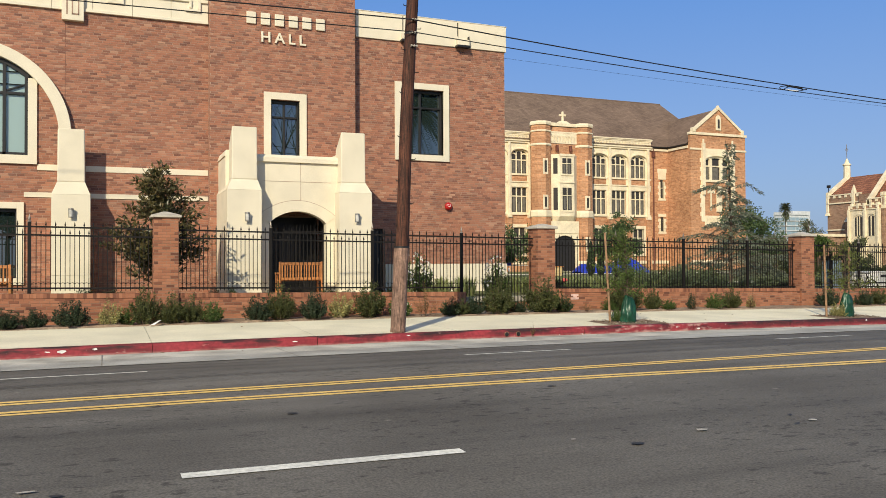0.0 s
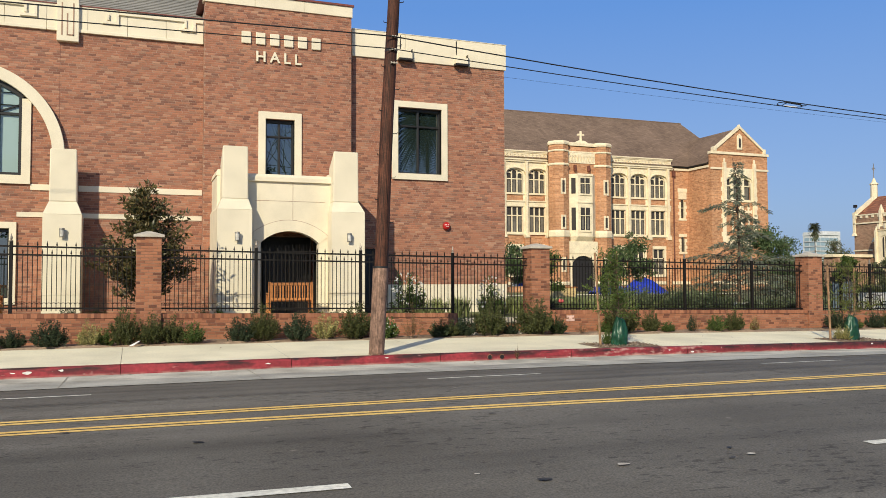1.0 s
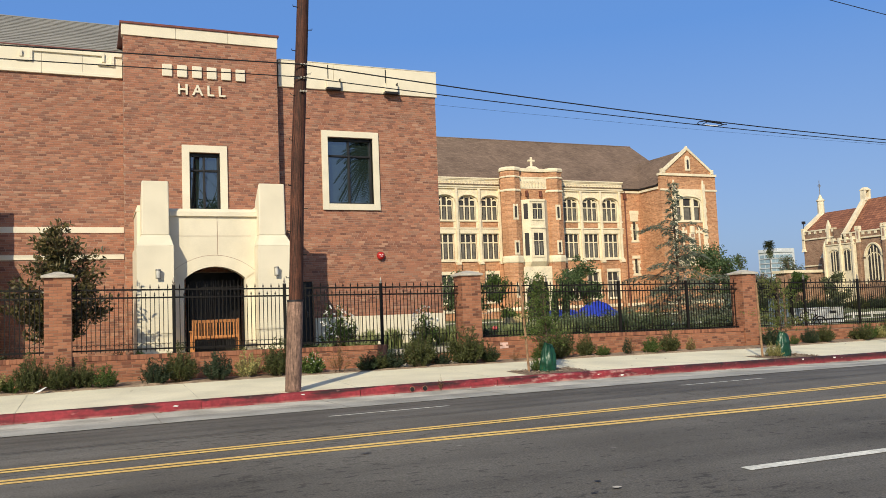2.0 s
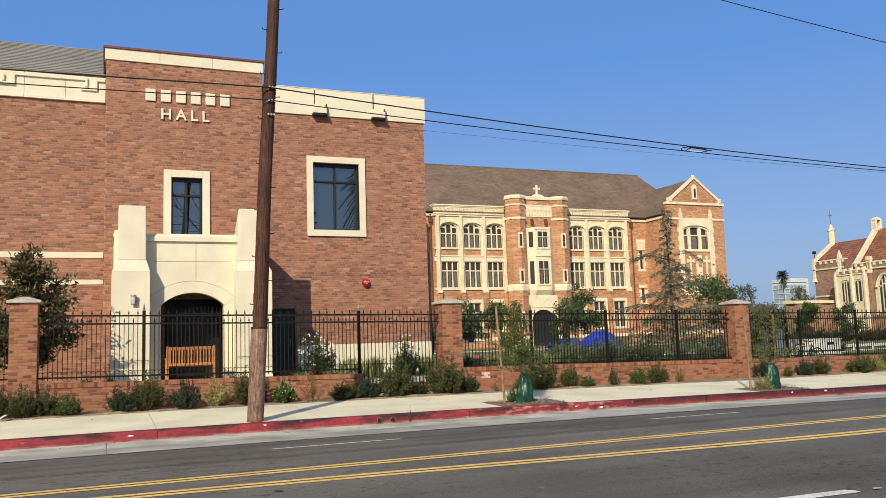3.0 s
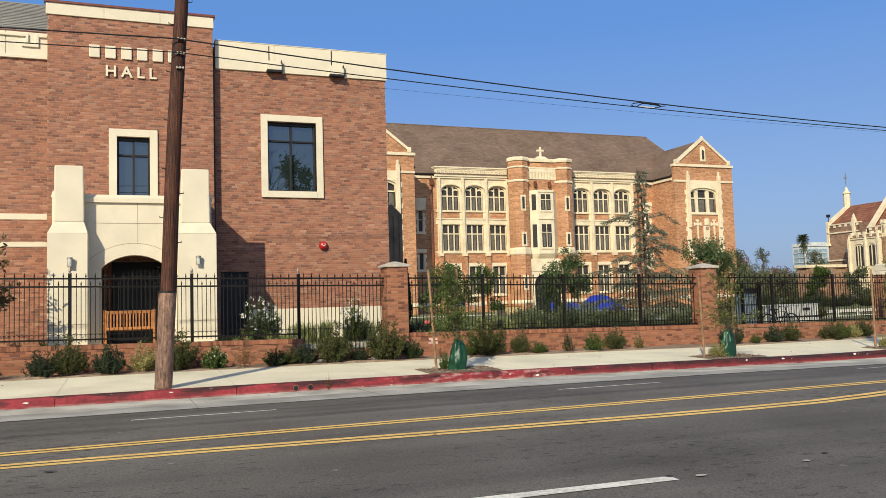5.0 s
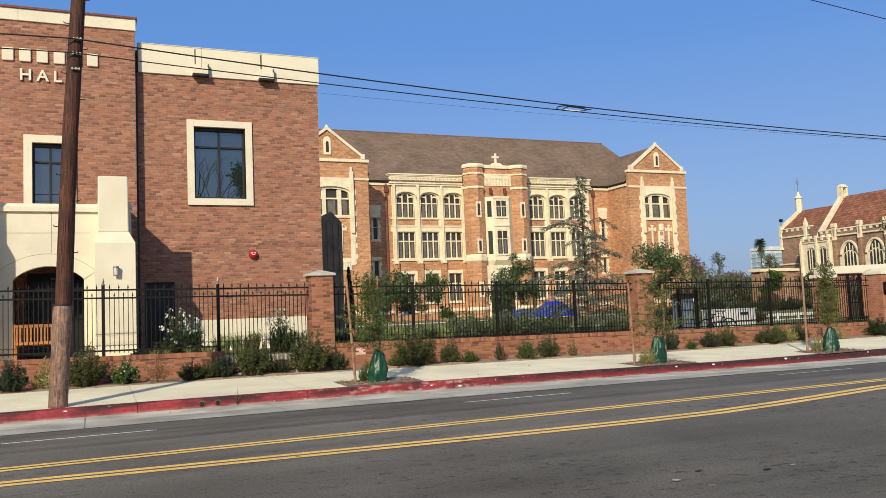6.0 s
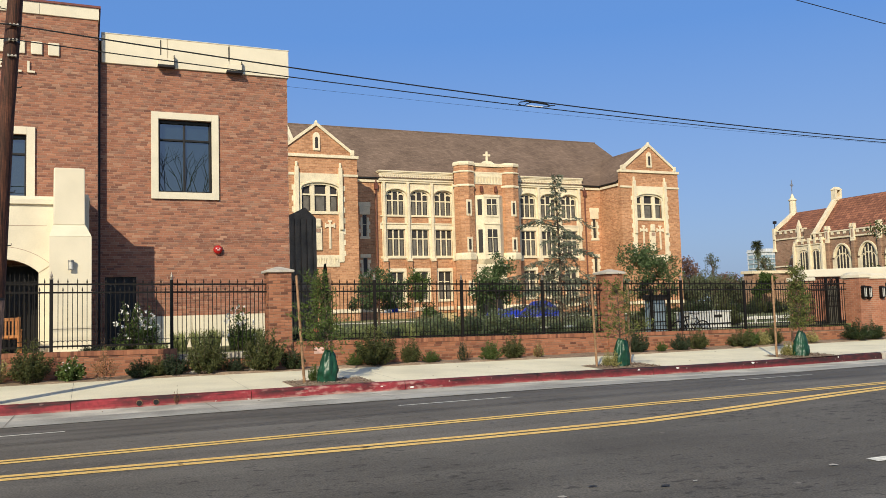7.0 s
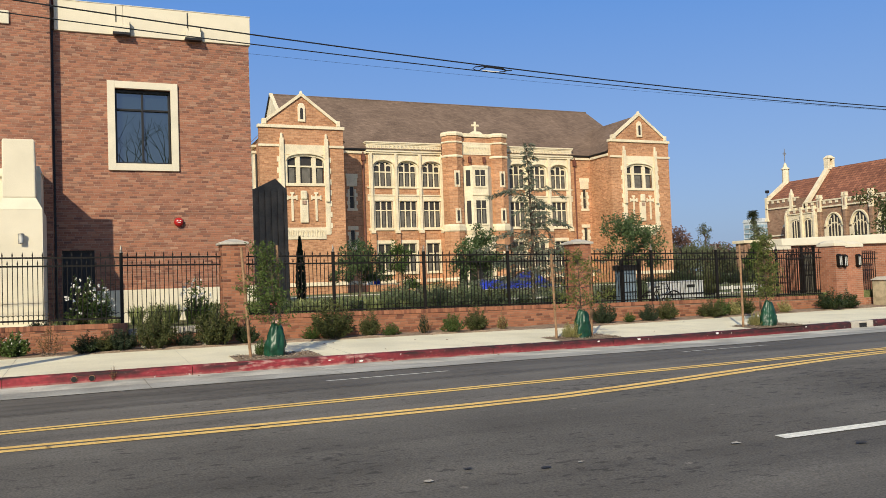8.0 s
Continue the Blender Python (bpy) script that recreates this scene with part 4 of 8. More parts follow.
buttress(3.45, 4.16, 3.31, 4.25, 22.66, TOWER, 22.52, 5.4, 3.92, 3.62)
buttress(6.56, 7.31, 6.48, 7.46, 22.66, TOWER, 22.52, 5.4, 3.92, 3.62)
for cx in (-0.645, 2 * CX + 0.645):
    buttress(cx - 0.35, cx + 0.35, cx - 0.49, cx + 0.49, 24.3, LEFT, 24.2, 5.33, 3.85, 3.5)
# the porch between the buttresses
PY = 23.05
op = arch_line(4.56, 6.22, 2.73, 0.35, 20, 0.85)
ob_out = arch_line(4.24, 6.5, 2.93, 0.46, 20, 0.9)
porch = part("porch_wall", Geo().arch_band([(4.15 + (6.57 - 4.15) * k / 20, 4.48) for k in range(21)], [(4.15, 2.9)] + ob_out[1:-1] + [(6.57, 2.9)], PY, PY + 0.32), M["stone"], hall, "cream stone porch with a low arch")
part("arch_ring", Geo().arch_band(ob_out, op, PY - 0.015, PY + 0.3), M["stone"], porch)
part("jamb", Geo().box(4.15, PY + 0.003, Z0, 4.56, PY + 0.29, 2.96), M["stone"], porch)
part("jamb", Geo().box(6.22, PY + 0.003, Z0, 6.57, PY + 0.29, 2.96), M["stone"], porch)
part("ledge", Geo().box(4.15, PY - 0.08, 4.48, 6.57, TOWER, 4.60).frustum(4.15, PY - 0.08, 6.57, TOWER, 4.60, 4.15, PY + 0.02, 6.57, TOWER, 4.70), M["stone"], porch, bevel=0.01)
for xa, xb in ((3.36, 4.16), (6.56, 7.40)):
    part("pier", Geo().box(xa, 23.24, 3.3, xb, TOWER, 4.62).frustum(xa - 0.03, 23.24, xb + 0.03, TOWER, 4.62, xa + 0.02, 23.24, xb - 0.02, TOWER, 4.80), M["stone"], porch, bevel=0.01)
g = Geo()
for x in (5.46,):
    g.box(x, PY - 0.006, 3.41, x + 0.012, PY + 0.002, 4.48)
g.box(4.4, PY - 0.006, 3.93, 6.4, PY + 0.002, 3.94)
for (xa, za), (xb, zb) in zip(ob_out, ob_out[1:]):
    g.add([(xa, PY - 0.018, za), (xb, PY - 0.018, zb), (xb, PY - 0.018, zb + 0.012), (xa, PY - 0.018, za + 0.012)], [(0, 1, 2, 3)])
part("stone_joints", g, M["mortar"], porch)
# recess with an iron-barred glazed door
# back, sides and ceiling are near-black: the porch's inner shade put into the colour
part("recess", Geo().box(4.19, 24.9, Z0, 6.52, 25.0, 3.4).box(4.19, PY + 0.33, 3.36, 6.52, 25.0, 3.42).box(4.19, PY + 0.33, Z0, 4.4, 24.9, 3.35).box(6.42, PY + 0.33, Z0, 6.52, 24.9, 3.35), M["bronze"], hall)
door = thing("double_door", "dark bronze double door behind iron bars", "door", (5.57, 24.6, GARDEN))
part("door_leaf", Geo().box(4.86, 24.6, GARDEN, 5.56, 24.66, 2.75), M["bronze"], door)
part("door_leaf", Geo().box(5.58, 24.6, GARDEN, 6.30, 24.66, 2.75), M["bronze"], door)
part("door_panel", Geo().box(4.96, 24.585, 1.0, 5.46, 24.6, 2.6), M["bronze"], door)
part("door_panel", Geo().box(5.68, 24.585, 1.0, 6.2, 24.6, 2.6), M["bronze"], door)
bar = Geo().box(-0.008, -0.008, GARDEN, 0.008, 0.008, 2.72).mesh("iron_bar")
for k in range(16):
    ob = part("iron_bar", bar, M["iron"], door)
    ob.matrix_basis = Matrix.Translation((4.6 + 0.105 * k, 23.5, 0))
for z in (0.8, 2.5):
    part("iron_rail", Geo().box(4.5, 23.49, z, 6.28, 23.515, z + 0.03), M["iron"], door)
part("porch_floor", Geo().box(3.2, 21.6, GARDEN - 0.05, 7.7, 24.9, GARDEN + 0.04), M["concrete"], hall)
wd = thing("service_door", "dark bronze service door in the shade", "door", (8.24, WING, GARDEN))
part("door_leaf", Geo().box(7.9, WING + 0.12, GARDEN, 8.58, WING + 0.17, 2.64), M["bronze"], wd)
part("door_frame", Geo().box(7.82, WING + 0.08, GARDEN, 7.9, WING + 0.2, 2.72).box(8.58, WING + 0.08, GARDEN, 8.66, WING + 0.2, 2.72).box(7.9, WING + 0.08, 2.64, 8.58, WING + 0.2, 2.72), M["bronze"], wd)
part("door_handle", Geo().tube([(8.5, WING + 0.06, 1.55), (8.5, WING + 0.06, 1.75)], 0.012, 6), M["lampmetal"], wd)

# the name over the door: the first word as plain blocks, the second lettered
sign = thing("wall_sign", "raised cream letters on brick", "sign", (5.4, TOWER - 0.06, 8.8))
for k in range(6):
    x = 4.20 + 0.43 * k
    part("letter_block", Geo().box(x - 0.01, TOWER - 0.065, 8.9, x + 0.28, TOWER - 0.012, 9.27), M["stone"], sign, bevel=0.02)


def lettering(name, text, size, m, material, parent, depth=0.025, gap=1.35):
    """Words in the built-in font, turned into one mesh."""
    cu = bpy.data.curves.new(name, "FONT")
    cu.body, cu.size, cu.extrude, cu.space_character, cu.offset = text, size, depth, gap, 0.008
    tmp = new(name, cu)
    me = bpy.data.meshes.new_from_object(tmp.evaluated_get(bpy.context.evaluated_depsgraph_get()))
    bpy.data.objects.remove(tmp)
    me.transform(m)
    me.materials.clear()
    return part(name, me, material, parent)


bpy.context.view_layer.update()
lettering("word", "HALL", 0.45, pose(4.61, TOWER - 0.04, 8.38, 90, 0, 0), M["stone"], sign, 0.025, 1.5)


def wall_lamp(x, y, z):
    w = thing("wall_lamp", "small grey cylinder wall lamp with frosted glass", "lamp", (x, y, z), group="wall lamps")
    part("back_plate", Geo().box(x - 0.045, y - 0.03, z - 0.09, x + 0.045, y, z + 0.09), M["lampmetal"], w)
    part("cap", Geo().lathe(x, y - 0.1, [(0.072, z + 0.09), (0.07, z + 0.125), (0.025, z + 0.135)]), M["lampmetal"], w)
    part("glass", Geo().lathe(x, y - 0.1, [(0.04, z - 0.11), (0.052, z - 0.1), (0.056, z + 0.09)]), M["lampglass"], w)
    part("cage", Geo().box(x - 0.066, y - 0.11, z - 0.115, x - 0.054, y - 0.09, z + 0.09).box(x + 0.054, y - 0.11, z - 0.115, x + 0.066, y - 0.09, z + 0.09).box(x - 0.066, y - 0.11, z - 0.125, x + 0.066, y - 0.09, z - 0.113), M["lampmetal"], w)
    part("arm", Geo().tube([(x, y - 0.02, z + 0.06), (x, y - 0.1, z + 0.1)], 0.015, 6), M["lampmetal"], w)
    return w


wall_lamp(3.84, 22.52, 2.86)
wall_lamp(6.98, 22.52, 2.88)
wall_lamp(-0.64, 24.2, 2.98)
bell = thing("alarm_bell", "red round alarm bell on the brick wall", "bell", (10.96, WING, 3.48))
part("gong", Geo().tube([(10.96, WING - 0.06, 3.48), (10.96, WING - 0.10, 3.48), (10.96, WING - 0.14, 3.48), (10.96, WING - 0.16, 3.48)], [0.135, 0.13, 0.09, 0.02], 20), M["redpaint"], bell, smooth=True)
part("mount", Geo().box(10.89, WING - 0.07, 3.41, 11.03, WING - 0.009, 3.55), M["redpaint"], bell)
part("badge", Geo().box(10.9, WING - 0.152, 3.5, 11.02, WING - 0.128, 3.53), M["petal"], bell, "pale unreadable marking")
part("badge", Geo().box(10.92, WING - 0.165, 3.455, 11.0, WING - 0.14, 3.475), M["petal"], bell)


def bench(x, y, z, w):
    b = thing("bench", "varnished teak garden bench with a slatted back", "bench", (x, y, z), group="benches")
    part("top_rail", Geo().box(x - w / 2, y - 0.02, z + 0.86, x + w / 2, y + 0.03, z + 0.94), M["bench"], b, bevel=0.008)
    part("lower_rail", Geo().box(x - w / 2, y - 0.02, z + 0.45, x + w / 2, y + 0.03, z + 0.52), M["bench"], b, bevel=0.008)
    n = 15
    sl = Geo().box(-0.019, -0.012, z + 0.52, 0.019, 0.012, z + 0.86).mesh("back_slat")
    for k in range(n):
        ob = part("back_slat", sl, M["bench"], b)
        ob.matrix_basis = Matrix.Translation((x - w / 2 + 0.09 + (w - 0.18) * k / (n - 1), y, 0))
    for s in (-1, 1):
        part("leg", Geo().box(x + s * (w / 2 - 0.03) - 0.03, y - 0.03, z, x + s * (w / 2 - 0.03) + 0.03, y + 0.03, z + 0.96), M["bench"], b, bevel=0.008)
        part("leg", Geo().box(x + s * (w / 2 - 0.03) - 0.03, y + 0.46, z, x + s * (w / 2 - 0.03) + 0.03, y + 0.52, z + 0.62), M["bench"], b, bevel=0.008)
        part("armrest", Geo().box(x + s * (w / 2 - 0.03) - 0.04, y, z + 0.62, x + s * (w / 2 - 0.03) + 0.04, y + 0.55, z + 0.66), M["bench"], b, bevel=0.008)
    for k in range(4):
        part("seat_slat", Geo().box(x - w / 2 + 0.02, y + 0.05 + 0.11 * k, z + 0.42, x + w / 2 - 0.02, y + 0.14 + 0.11 * k, z + 0.45), M["bench"], b)
    return b


bench(5.26, 22.1, GARDEN + 0.04, 1.24)
bench(-2.75, 23.6, GARDEN, 1.42)

# panelled buttress beside the hall, its shade put into the dark colour
enc = thing("metal_enclosure", "tall ribbed buttress beside the hall, its shade in the colour", "enclosure", (14.4, 31.4, GARDEN))
part("body", Geo().prism([(13.16, Z0), (15.6, Z0), (15.6, 5.19), (15.17, 5.62), (14.33, 5.21), (13.16, 5.21)], 31.1, 33.5), M["enclosure"], enc)
for k in range(10):
    x = 13.3 + 0.24 * k
    part("rib", Geo().box(x, 31.06, Z0, x + 0.05, 31.1, 5.14), M["enclosure"], enc)
part("seam", Geo().box(13.16, 31.05, 3.0, 15.61, 31.1, 3.03), M["enclosure"], enc)

# ---------------------------------------------------------------- low wall, pillars and iron fence
FY = 19.9
PILLARS = (-8.6, 1.53, 11.65, 21.4)
POSTS = (-6.1, -3.7, -1.34, 4.0, 6.63, 9.16, 14.14, 16.61, 19.12, 24.0, 26.5, 29.0)


def pillar(x):
    z0, top = 0.0, 2.51 + fence_z(x)
    p = thing("brick_pillar", "square red brick fence pillar with a pale pyramid cap", "pillar", (x, FY, z0), group="fence pillars")
    h = 0.275
    core = part("core", Geo().box(x - h, FY - h, z0, x + h, FY + h, top), M["wall_mortar"], p)
    rng = random.Random(int(x * 10))
    meshes = {}
    rows = int((top - 0.1) / 0.068)
    for r in range(rows):
        zc = top - 0.034 - 0.068 * r
        for face in range(3):
            cuts = ((-0.275, -0.18, 0.0, 0.18, 0.275) if r % 2 else (-0.275, -0.09, 0.09, 0.275))
            for a, b in zip(cuts, cuts[1:]):
                key = round(b - a - 0.009, 3)
                if key not in meshes:
                    meshes[key] = unit_brick(key, 0.059, 0.006, M["wall_brick_piece"])
                ob = part("brick", meshes[key], None, core)
                c = (a + b) / 2
                spot, turn = (((x + c, FY - h, zc), 0), ((x + h, FY + c, zc), 90), ((x - h, FY - c, zc), -90))[face]
                ob.matrix_basis = Matrix.Translation(spot) @ Matrix.Rotation(radians(turn), 4, "Z")
    part("cap", Geo().box(x - 0.34, FY - 0.34, top, x + 0.34, FY + 0.34, top + 0.06).frustum(x - 0.33, FY - 0.33, x + 0.33, FY + 0.33, top + 0.06, x - 0.05, FY - 0.05, x + 0.05, FY + 0.05, top + 0.15), M["cap"], p, "pale concrete cap", bevel=0.012)
    return p


for x in PILLARS:
    pillar(x)


def low_wall(x0, x1, top, pieces):
    w = thing("low_wall", "low red brick retaining wall with a soldier-course top", "wall", ((x0 + x1) / 2, 19.7, 0), group="low walls")
    core = Geo()
    n = max(2, round((x1 - x0) / 1.2))
    for i in range(n):
        a, b = x0 + (x1 - x0) * i / n, x0 + (x1 - x0) * (i + 1) / n
        za, zb = top + fence_z(a) - 0.006, top + fence_z(b) - 0.006
        core.hull([(a, 19.71, -0.2), (b, 19.71, -0.2), (b, 20.04, -0.2), (a, 20.04, -0.2)], [(a, 19.71, za), (b, 19.71, zb), (b, 20.04, zb), (a, 20.04, za)])
    body = part("core", core, M["wall_mortar"], w)
    rng = random.Random(int(x0 * 7) + 50)
    rest, meshes, count = Geo(), {}, 0
    for b in courses(x0, x1, -0.02, top - 0.11, [], 0.203, 0.0677, 0.009, rng):
        cx = (b[0] + b[1]) / 2
        dz = fence_z(cx)
        if b[3] + dz < 0.0:
            continue
        if pieces[0] < cx < pieces[1] and count < 260:
            key = round(b[1] - b[0], 3)
            if key not in meshes:
                meshes[key] = unit_brick(key, b[3] - b[2], 0.005, M["wall_brick_piece"])
            ob = part("brick", meshes[key], None, body)
            ob.matrix_basis = Matrix.Translation((cx, 19.71 - rng.uniform(0, 0.002), (b[2] + b[3]) / 2 + dz))
            count += 1
        else:
            brick_faces(rest, (b[0], b[1], b[2] + dz, b[3] + dz), 19.71, 0.005, rng)
    x = x0
    while x < x1 - 0.03:
        z = top + fence_z(x)
        e = min(x + 0.0637, x1)
        rest.box(x, 19.69 - rng.uniform(0, 0.003), z - 0.1, e, 20.05, z + rng.uniform(-0.002, 0.003))
        x += 0.0677
    part("brickwork", rest, M["wall_brick"], body, kind="stuff")
    return w


low_wall(-20, 1.25, 0.74, (-3.0, 1.2))
low_wall(1.81, 9.1, 0.74, (2.2, 7.0))
low_wall(11.93, 21.12, 0.82, (12.0, 17.0))
low_wall(21.68, 31.2, 0.80, (21.7, 26.0))
# rounded end of the wall beside the gap
g = Geo()
ring = [(9.1 + 0.17 * math.sin(math.pi * k / 10), 19.875 - 0.17 * math.cos(math.pi * k / 10)) for k in range(11)]
g.add([(a, b, -0.1) for a, b in ring] + [(a, b, 0.74 + fence_z(9.1)) for a, b in ring], [(k, k + 1, k + 12, k + 11) for k in range(10)] + [tuple(range(11, 22))])
solo("wall_end", g, M["wall_brick"], "rounded brick end of the low wall", "wall")
# stones and a step in the gap
planter = thing("planter_wall", "low dark red brick planter wall behind the fence", "wall", (10.25, 20.3, 0), group="low walls")
pw = Geo()
prng = random.Random(12)
for c in courses(9.15, 11.5, -0.02, 0.46, [], 0.203, 0.0677, 0.009, prng):
    brick_faces(pw, c, 19.96, 0.006, prng)
part("core", Geo().box(9.15, 19.961, -0.1, 11.5, 20.2, 0.455), M["mortar"], planter)
part("brickwork", pw, M["wall_brick"], planter, kind="stuff")
solo("gap_soil", Geo().box(9.2, 19.55, -0.2, 11.4, 19.97, walk_z(10.3, 19.6) + 0.02), M["soil"], "dry soil before the planter wall", kind="structure")
for x, y, r in ((10.98, 19.45, 0.17), (9.62, 19.5, 0.13), (11.2, 19.6, 0.1)):
    z = walk_z(x, y)
    rk = Geo()
    for i in range(7):
        t = math.pi * 0.5 * i / 6
        for k in range(12):
            a = 6.2832 * k / 12
            q = r * math.cos(t) * (1 + 0.35 * noise.noise((math.cos(a) + x, math.sin(a), t)))
            rk.v.append((x + q * math.cos(a), y + 0.8 * q * math.sin(a), z - 0.02 + r * 0.8 * math.sin(t)))
    rk.f = [(i * 12 + k, i * 12 + (k + 1) % 12, (i + 1) * 12 + (k + 1) % 12, (i + 1) * 12 + k) for i in range(6) for k in range(12)]
    solo("boulder", rk, M["stonechip"], "pale rounded boulder at the planting strip", "stone", group="boulders")
solo("stone_edging", Geo().box(9.2, 19.95, 0.47, 11.4, 20.35, GARDEN + 0.0), M["stonechip"], "pale stone edging behind the fence", "edging", bevel=0.03)


def spear(g, x, z, r):
    """A square bar's spear head."""
    for a, b in ((0, 1),):
        g.add([(x - r * 0.45, FY - r * 0.45, z), (x + r * 0.45, FY - r * 0.45, z), (x + r * 0.45, FY + r * 0.45, z), (x - r * 0.45, FY + r * 0.45, z),
               (x - r * 1.4, FY - r, z + 0.035), (x + r * 1.4, FY - r, z + 0.035), (x + r * 1.4, FY + r, z + 0.035), (x - r * 1.4, FY + r, z + 0.035), (x, FY, z + 0.125)],
              [(0, 1, 5, 4), (1, 2, 6, 5), (2, 3, 7, 6), (3, 0, 4, 7), (4, 5, 8), (5, 6, 8), (6, 7, 8), (7, 4, 8)])


def picket_mesh(low, high):
    g = Geo()
    r = 0.008
    g.box(-r, FY - r, low, r, FY + r, high)
    spear(g, 0, high, 0.012)
    return g.mesh("picket")


PK_T, PK_S = picket_mesh(0.80, 2.25), picket_mesh(0.80, 2.07)
PK_T2, PK_S2 = picket_mesh(0.16, 2.25), picket_mesh(0.16, 2.07)


def fence_panel(x0, x1, deep=False):
    xc = (x0 + x1) / 2
    f = thing("iron_fence", "black iron fence panel with spear-topped pickets", "fence", (xc, FY, fence_z(xc)), group="fence panels")

    def z(x, h):
        return fence_z(x) + h

    low = 0.24 if deep else 0.86
    for h, t in ((2.235, 0.019), (2.05, 0.019), (low, 0.019)):
        part("rail", Geo().hull([(x0, FY - 0.017, z(x0, h - t)), (x1, FY - 0.017, z(x1, h - t)), (x1, FY + 0.017, z(x1, h - t)), (x0, FY + 0.017, z(x0, h - t))],
                                [(x0, FY - 0.017, z(x0, h + t)), (x1, FY - 0.017, z(x1, h + t)), (x1, FY + 0.017, z(x1, h + t)), (x0, FY + 0.017, z(x0, h + t))]), M["iron"], f)
    n = round((x1 - x0) / 0.1)
    sc, pts = Geo(), []
    for k in range(n):
        a, b = x0 + (x1 - x0) * k / n, x0 + (x1 - x0) * (k + 1) / n
        if k:
            tall = k % 2
            ob = part("picket", (PK_T2 if deep else PK_T) if tall else (PK_S2 if deep else PK_S), M["iron"], f)
            ob.matrix_basis = Matrix.Translation((a, 0, fence_z(a)))
        pts += [(a, FY, z(a, 0.945)), (a * 0.82 + b * 0.18, FY, z(a, 0.975)), (a * 0.5 + b * 0.5, FY, z(a, 0.985)), (a * 0.18 + b * 0.82, FY, z(b, 0.975))]
    sc.tube(pts, 0.009, 4)
    part("scallop_strip", sc, M["iron"], f)
    return f


def fence_post(x):
    z = fence_z(x)
    p = thing("iron_post", "square black iron fence post with a pointed grey finial", "post", (x, FY, z + 0.7), group="fence posts")
    part("shaft", Geo().box(x - 0.036, FY - 0.036, z + 0.3, x + 0.036, FY + 0.036, z + 2.34), M["iron"], p, bevel=0.004)
    part("finial", Geo().lathe(x, FY, [(0.04, z + 2.34), (0.042, z + 2.36), (0.018, z + 2.375), (0.03, z + 2.41), (0.022, z + 2.45), (0.003, z + 2.52)], 8), M["rustiron"], p, "tarnished grey finial")
    return p


for x in POSTS:
    fence_post(x)
stops = sorted([*((x, 0.036) for x in POSTS), *((x, 0.28) for x in PILLARS)])
for (a, wa), (b, wb) in zip(stops, stops[1:]):
    fence_panel(a + wa, b - wb, deep=8 < a < 10)
fence_panel(29.036, 31.0)

# ---------------------------------------------------------------- the utility pole and its wires
pole = thing("utility_pole", "leaning brown timber utility pole with bare greyish wood at its foot", "pole", (5.82, 15.66, walk_z(5.8, 15.6)))
rng = random.Random(2)
zs = [0.1 + 0.62 * k for k in range(19)]
pts = [(5.82 + 0.05 * z + 0.012 * math.sin(z), 15.66 - 0.0 * z, z) for z in zs]
shaft = Geo().tube(pts, [0.148 - 0.0035 * z for z in zs], 20)
shaft.v = [(x + 0.006 * noise.noise((x * 9, y * 9, z * 1.1)), y + 0.006 * noise.noise((y * 9, x * 9, z * 1.1 + 9)), z) for x, y, z in shaft.v]
part("shaft", shaft, M["wood_pole"], pole, smooth=True)
zs = [0.08, 0.2, 0.6, 1.0, 1.5, 1.86, 1.91]
# tube added round the shaft to draw its bare, lighter, stained wood
part("foot_wrap", Geo().tube([(5.82 + 0.05 * z, 15.66, z) for z in zs], [0.162, 0.156, 0.158, 0.154, 0.157, 0.158, 0.156], 20), M["pole_foot_wood"], pole, "greyish weathered bare wood at the foot", smooth=True)
for z in (6.65, 6.38, 6.1):
    x = 5.82 + 0.05 * z
    part("wire_clamp", Geo().box(x - 0.04, 15.49, z - 0.008, x + 0.1, 15.53, z + 0.008).box(x - 0.04, 15.475, z - 0.018, x - 0.015, 15.53, z + 0.018).box(x + 0.02, 15.475, z - 0.018, x + 0.045, 15.53, z + 0.018).box(x + 0.075, 15.475, z - 0.018, x + 0.1, 15.53, z + 0.018), M["cap"], pole, "pale wire clamp")
for k in range(16):
    z, s = 2.35 + 0.46 * k, 1 if k % 2 else -1
    x = 5.82 + 0.05 * z
    part("step_bolt", Geo().tube([(x + s * 0.1, 15.62, z), (x + s * 0.2, 15.6, z + 0.005), (x + s * 0.205, 15.6, z + 0.035)], 0.009, 6), M["bronze"], pole)
for z, r in ((6.38, 0.131), (1.9, 0.163)):
    part("steel_band", Geo().tube([(5.82 + 0.05 * z, 15.66, z - 0.02), (5.82 + 0.05 * z, 15.66, z + 0.02)], r, 20), M["bronze"], pole)


def cable(name, spans, y, r, lab):
    g = Geo()
    pts = []
    for (xa, za), (xb, zb), sag in spans:
        for k in range(25):
            u = k / 24
            pts.append((xa + (xb - xa) * u, y, za + (zb - za) * u - sag * 4 * u * (1 - u)))
    return solo(name, g.tube(pts, r, 5), M["wire"], lab, "cable")


cable("cable", [((-40, 6.6), (6.1, 6.64), 0.25), ((6.1, 6.64), (52, 6.6), 0.8), ((52, 6.6), (98, 6.6), 0.8)], 15.48, 0.014, "black overhead cable strung along the street")
cable("cable", [((-40, 6.35), (6.1, 6.38), 0.22), ((6.1, 6.38), (52, 6.35), 0.62), ((52, 6.35), (98, 6.3), 0.62)], 15.48, 0.011, "black overhead cable strung along the street")
cable("cable", [((6.1, 6.1), (52, 6.2), 0.42)], 15.5, 0.0025, "thin overhead cable strung along the street")
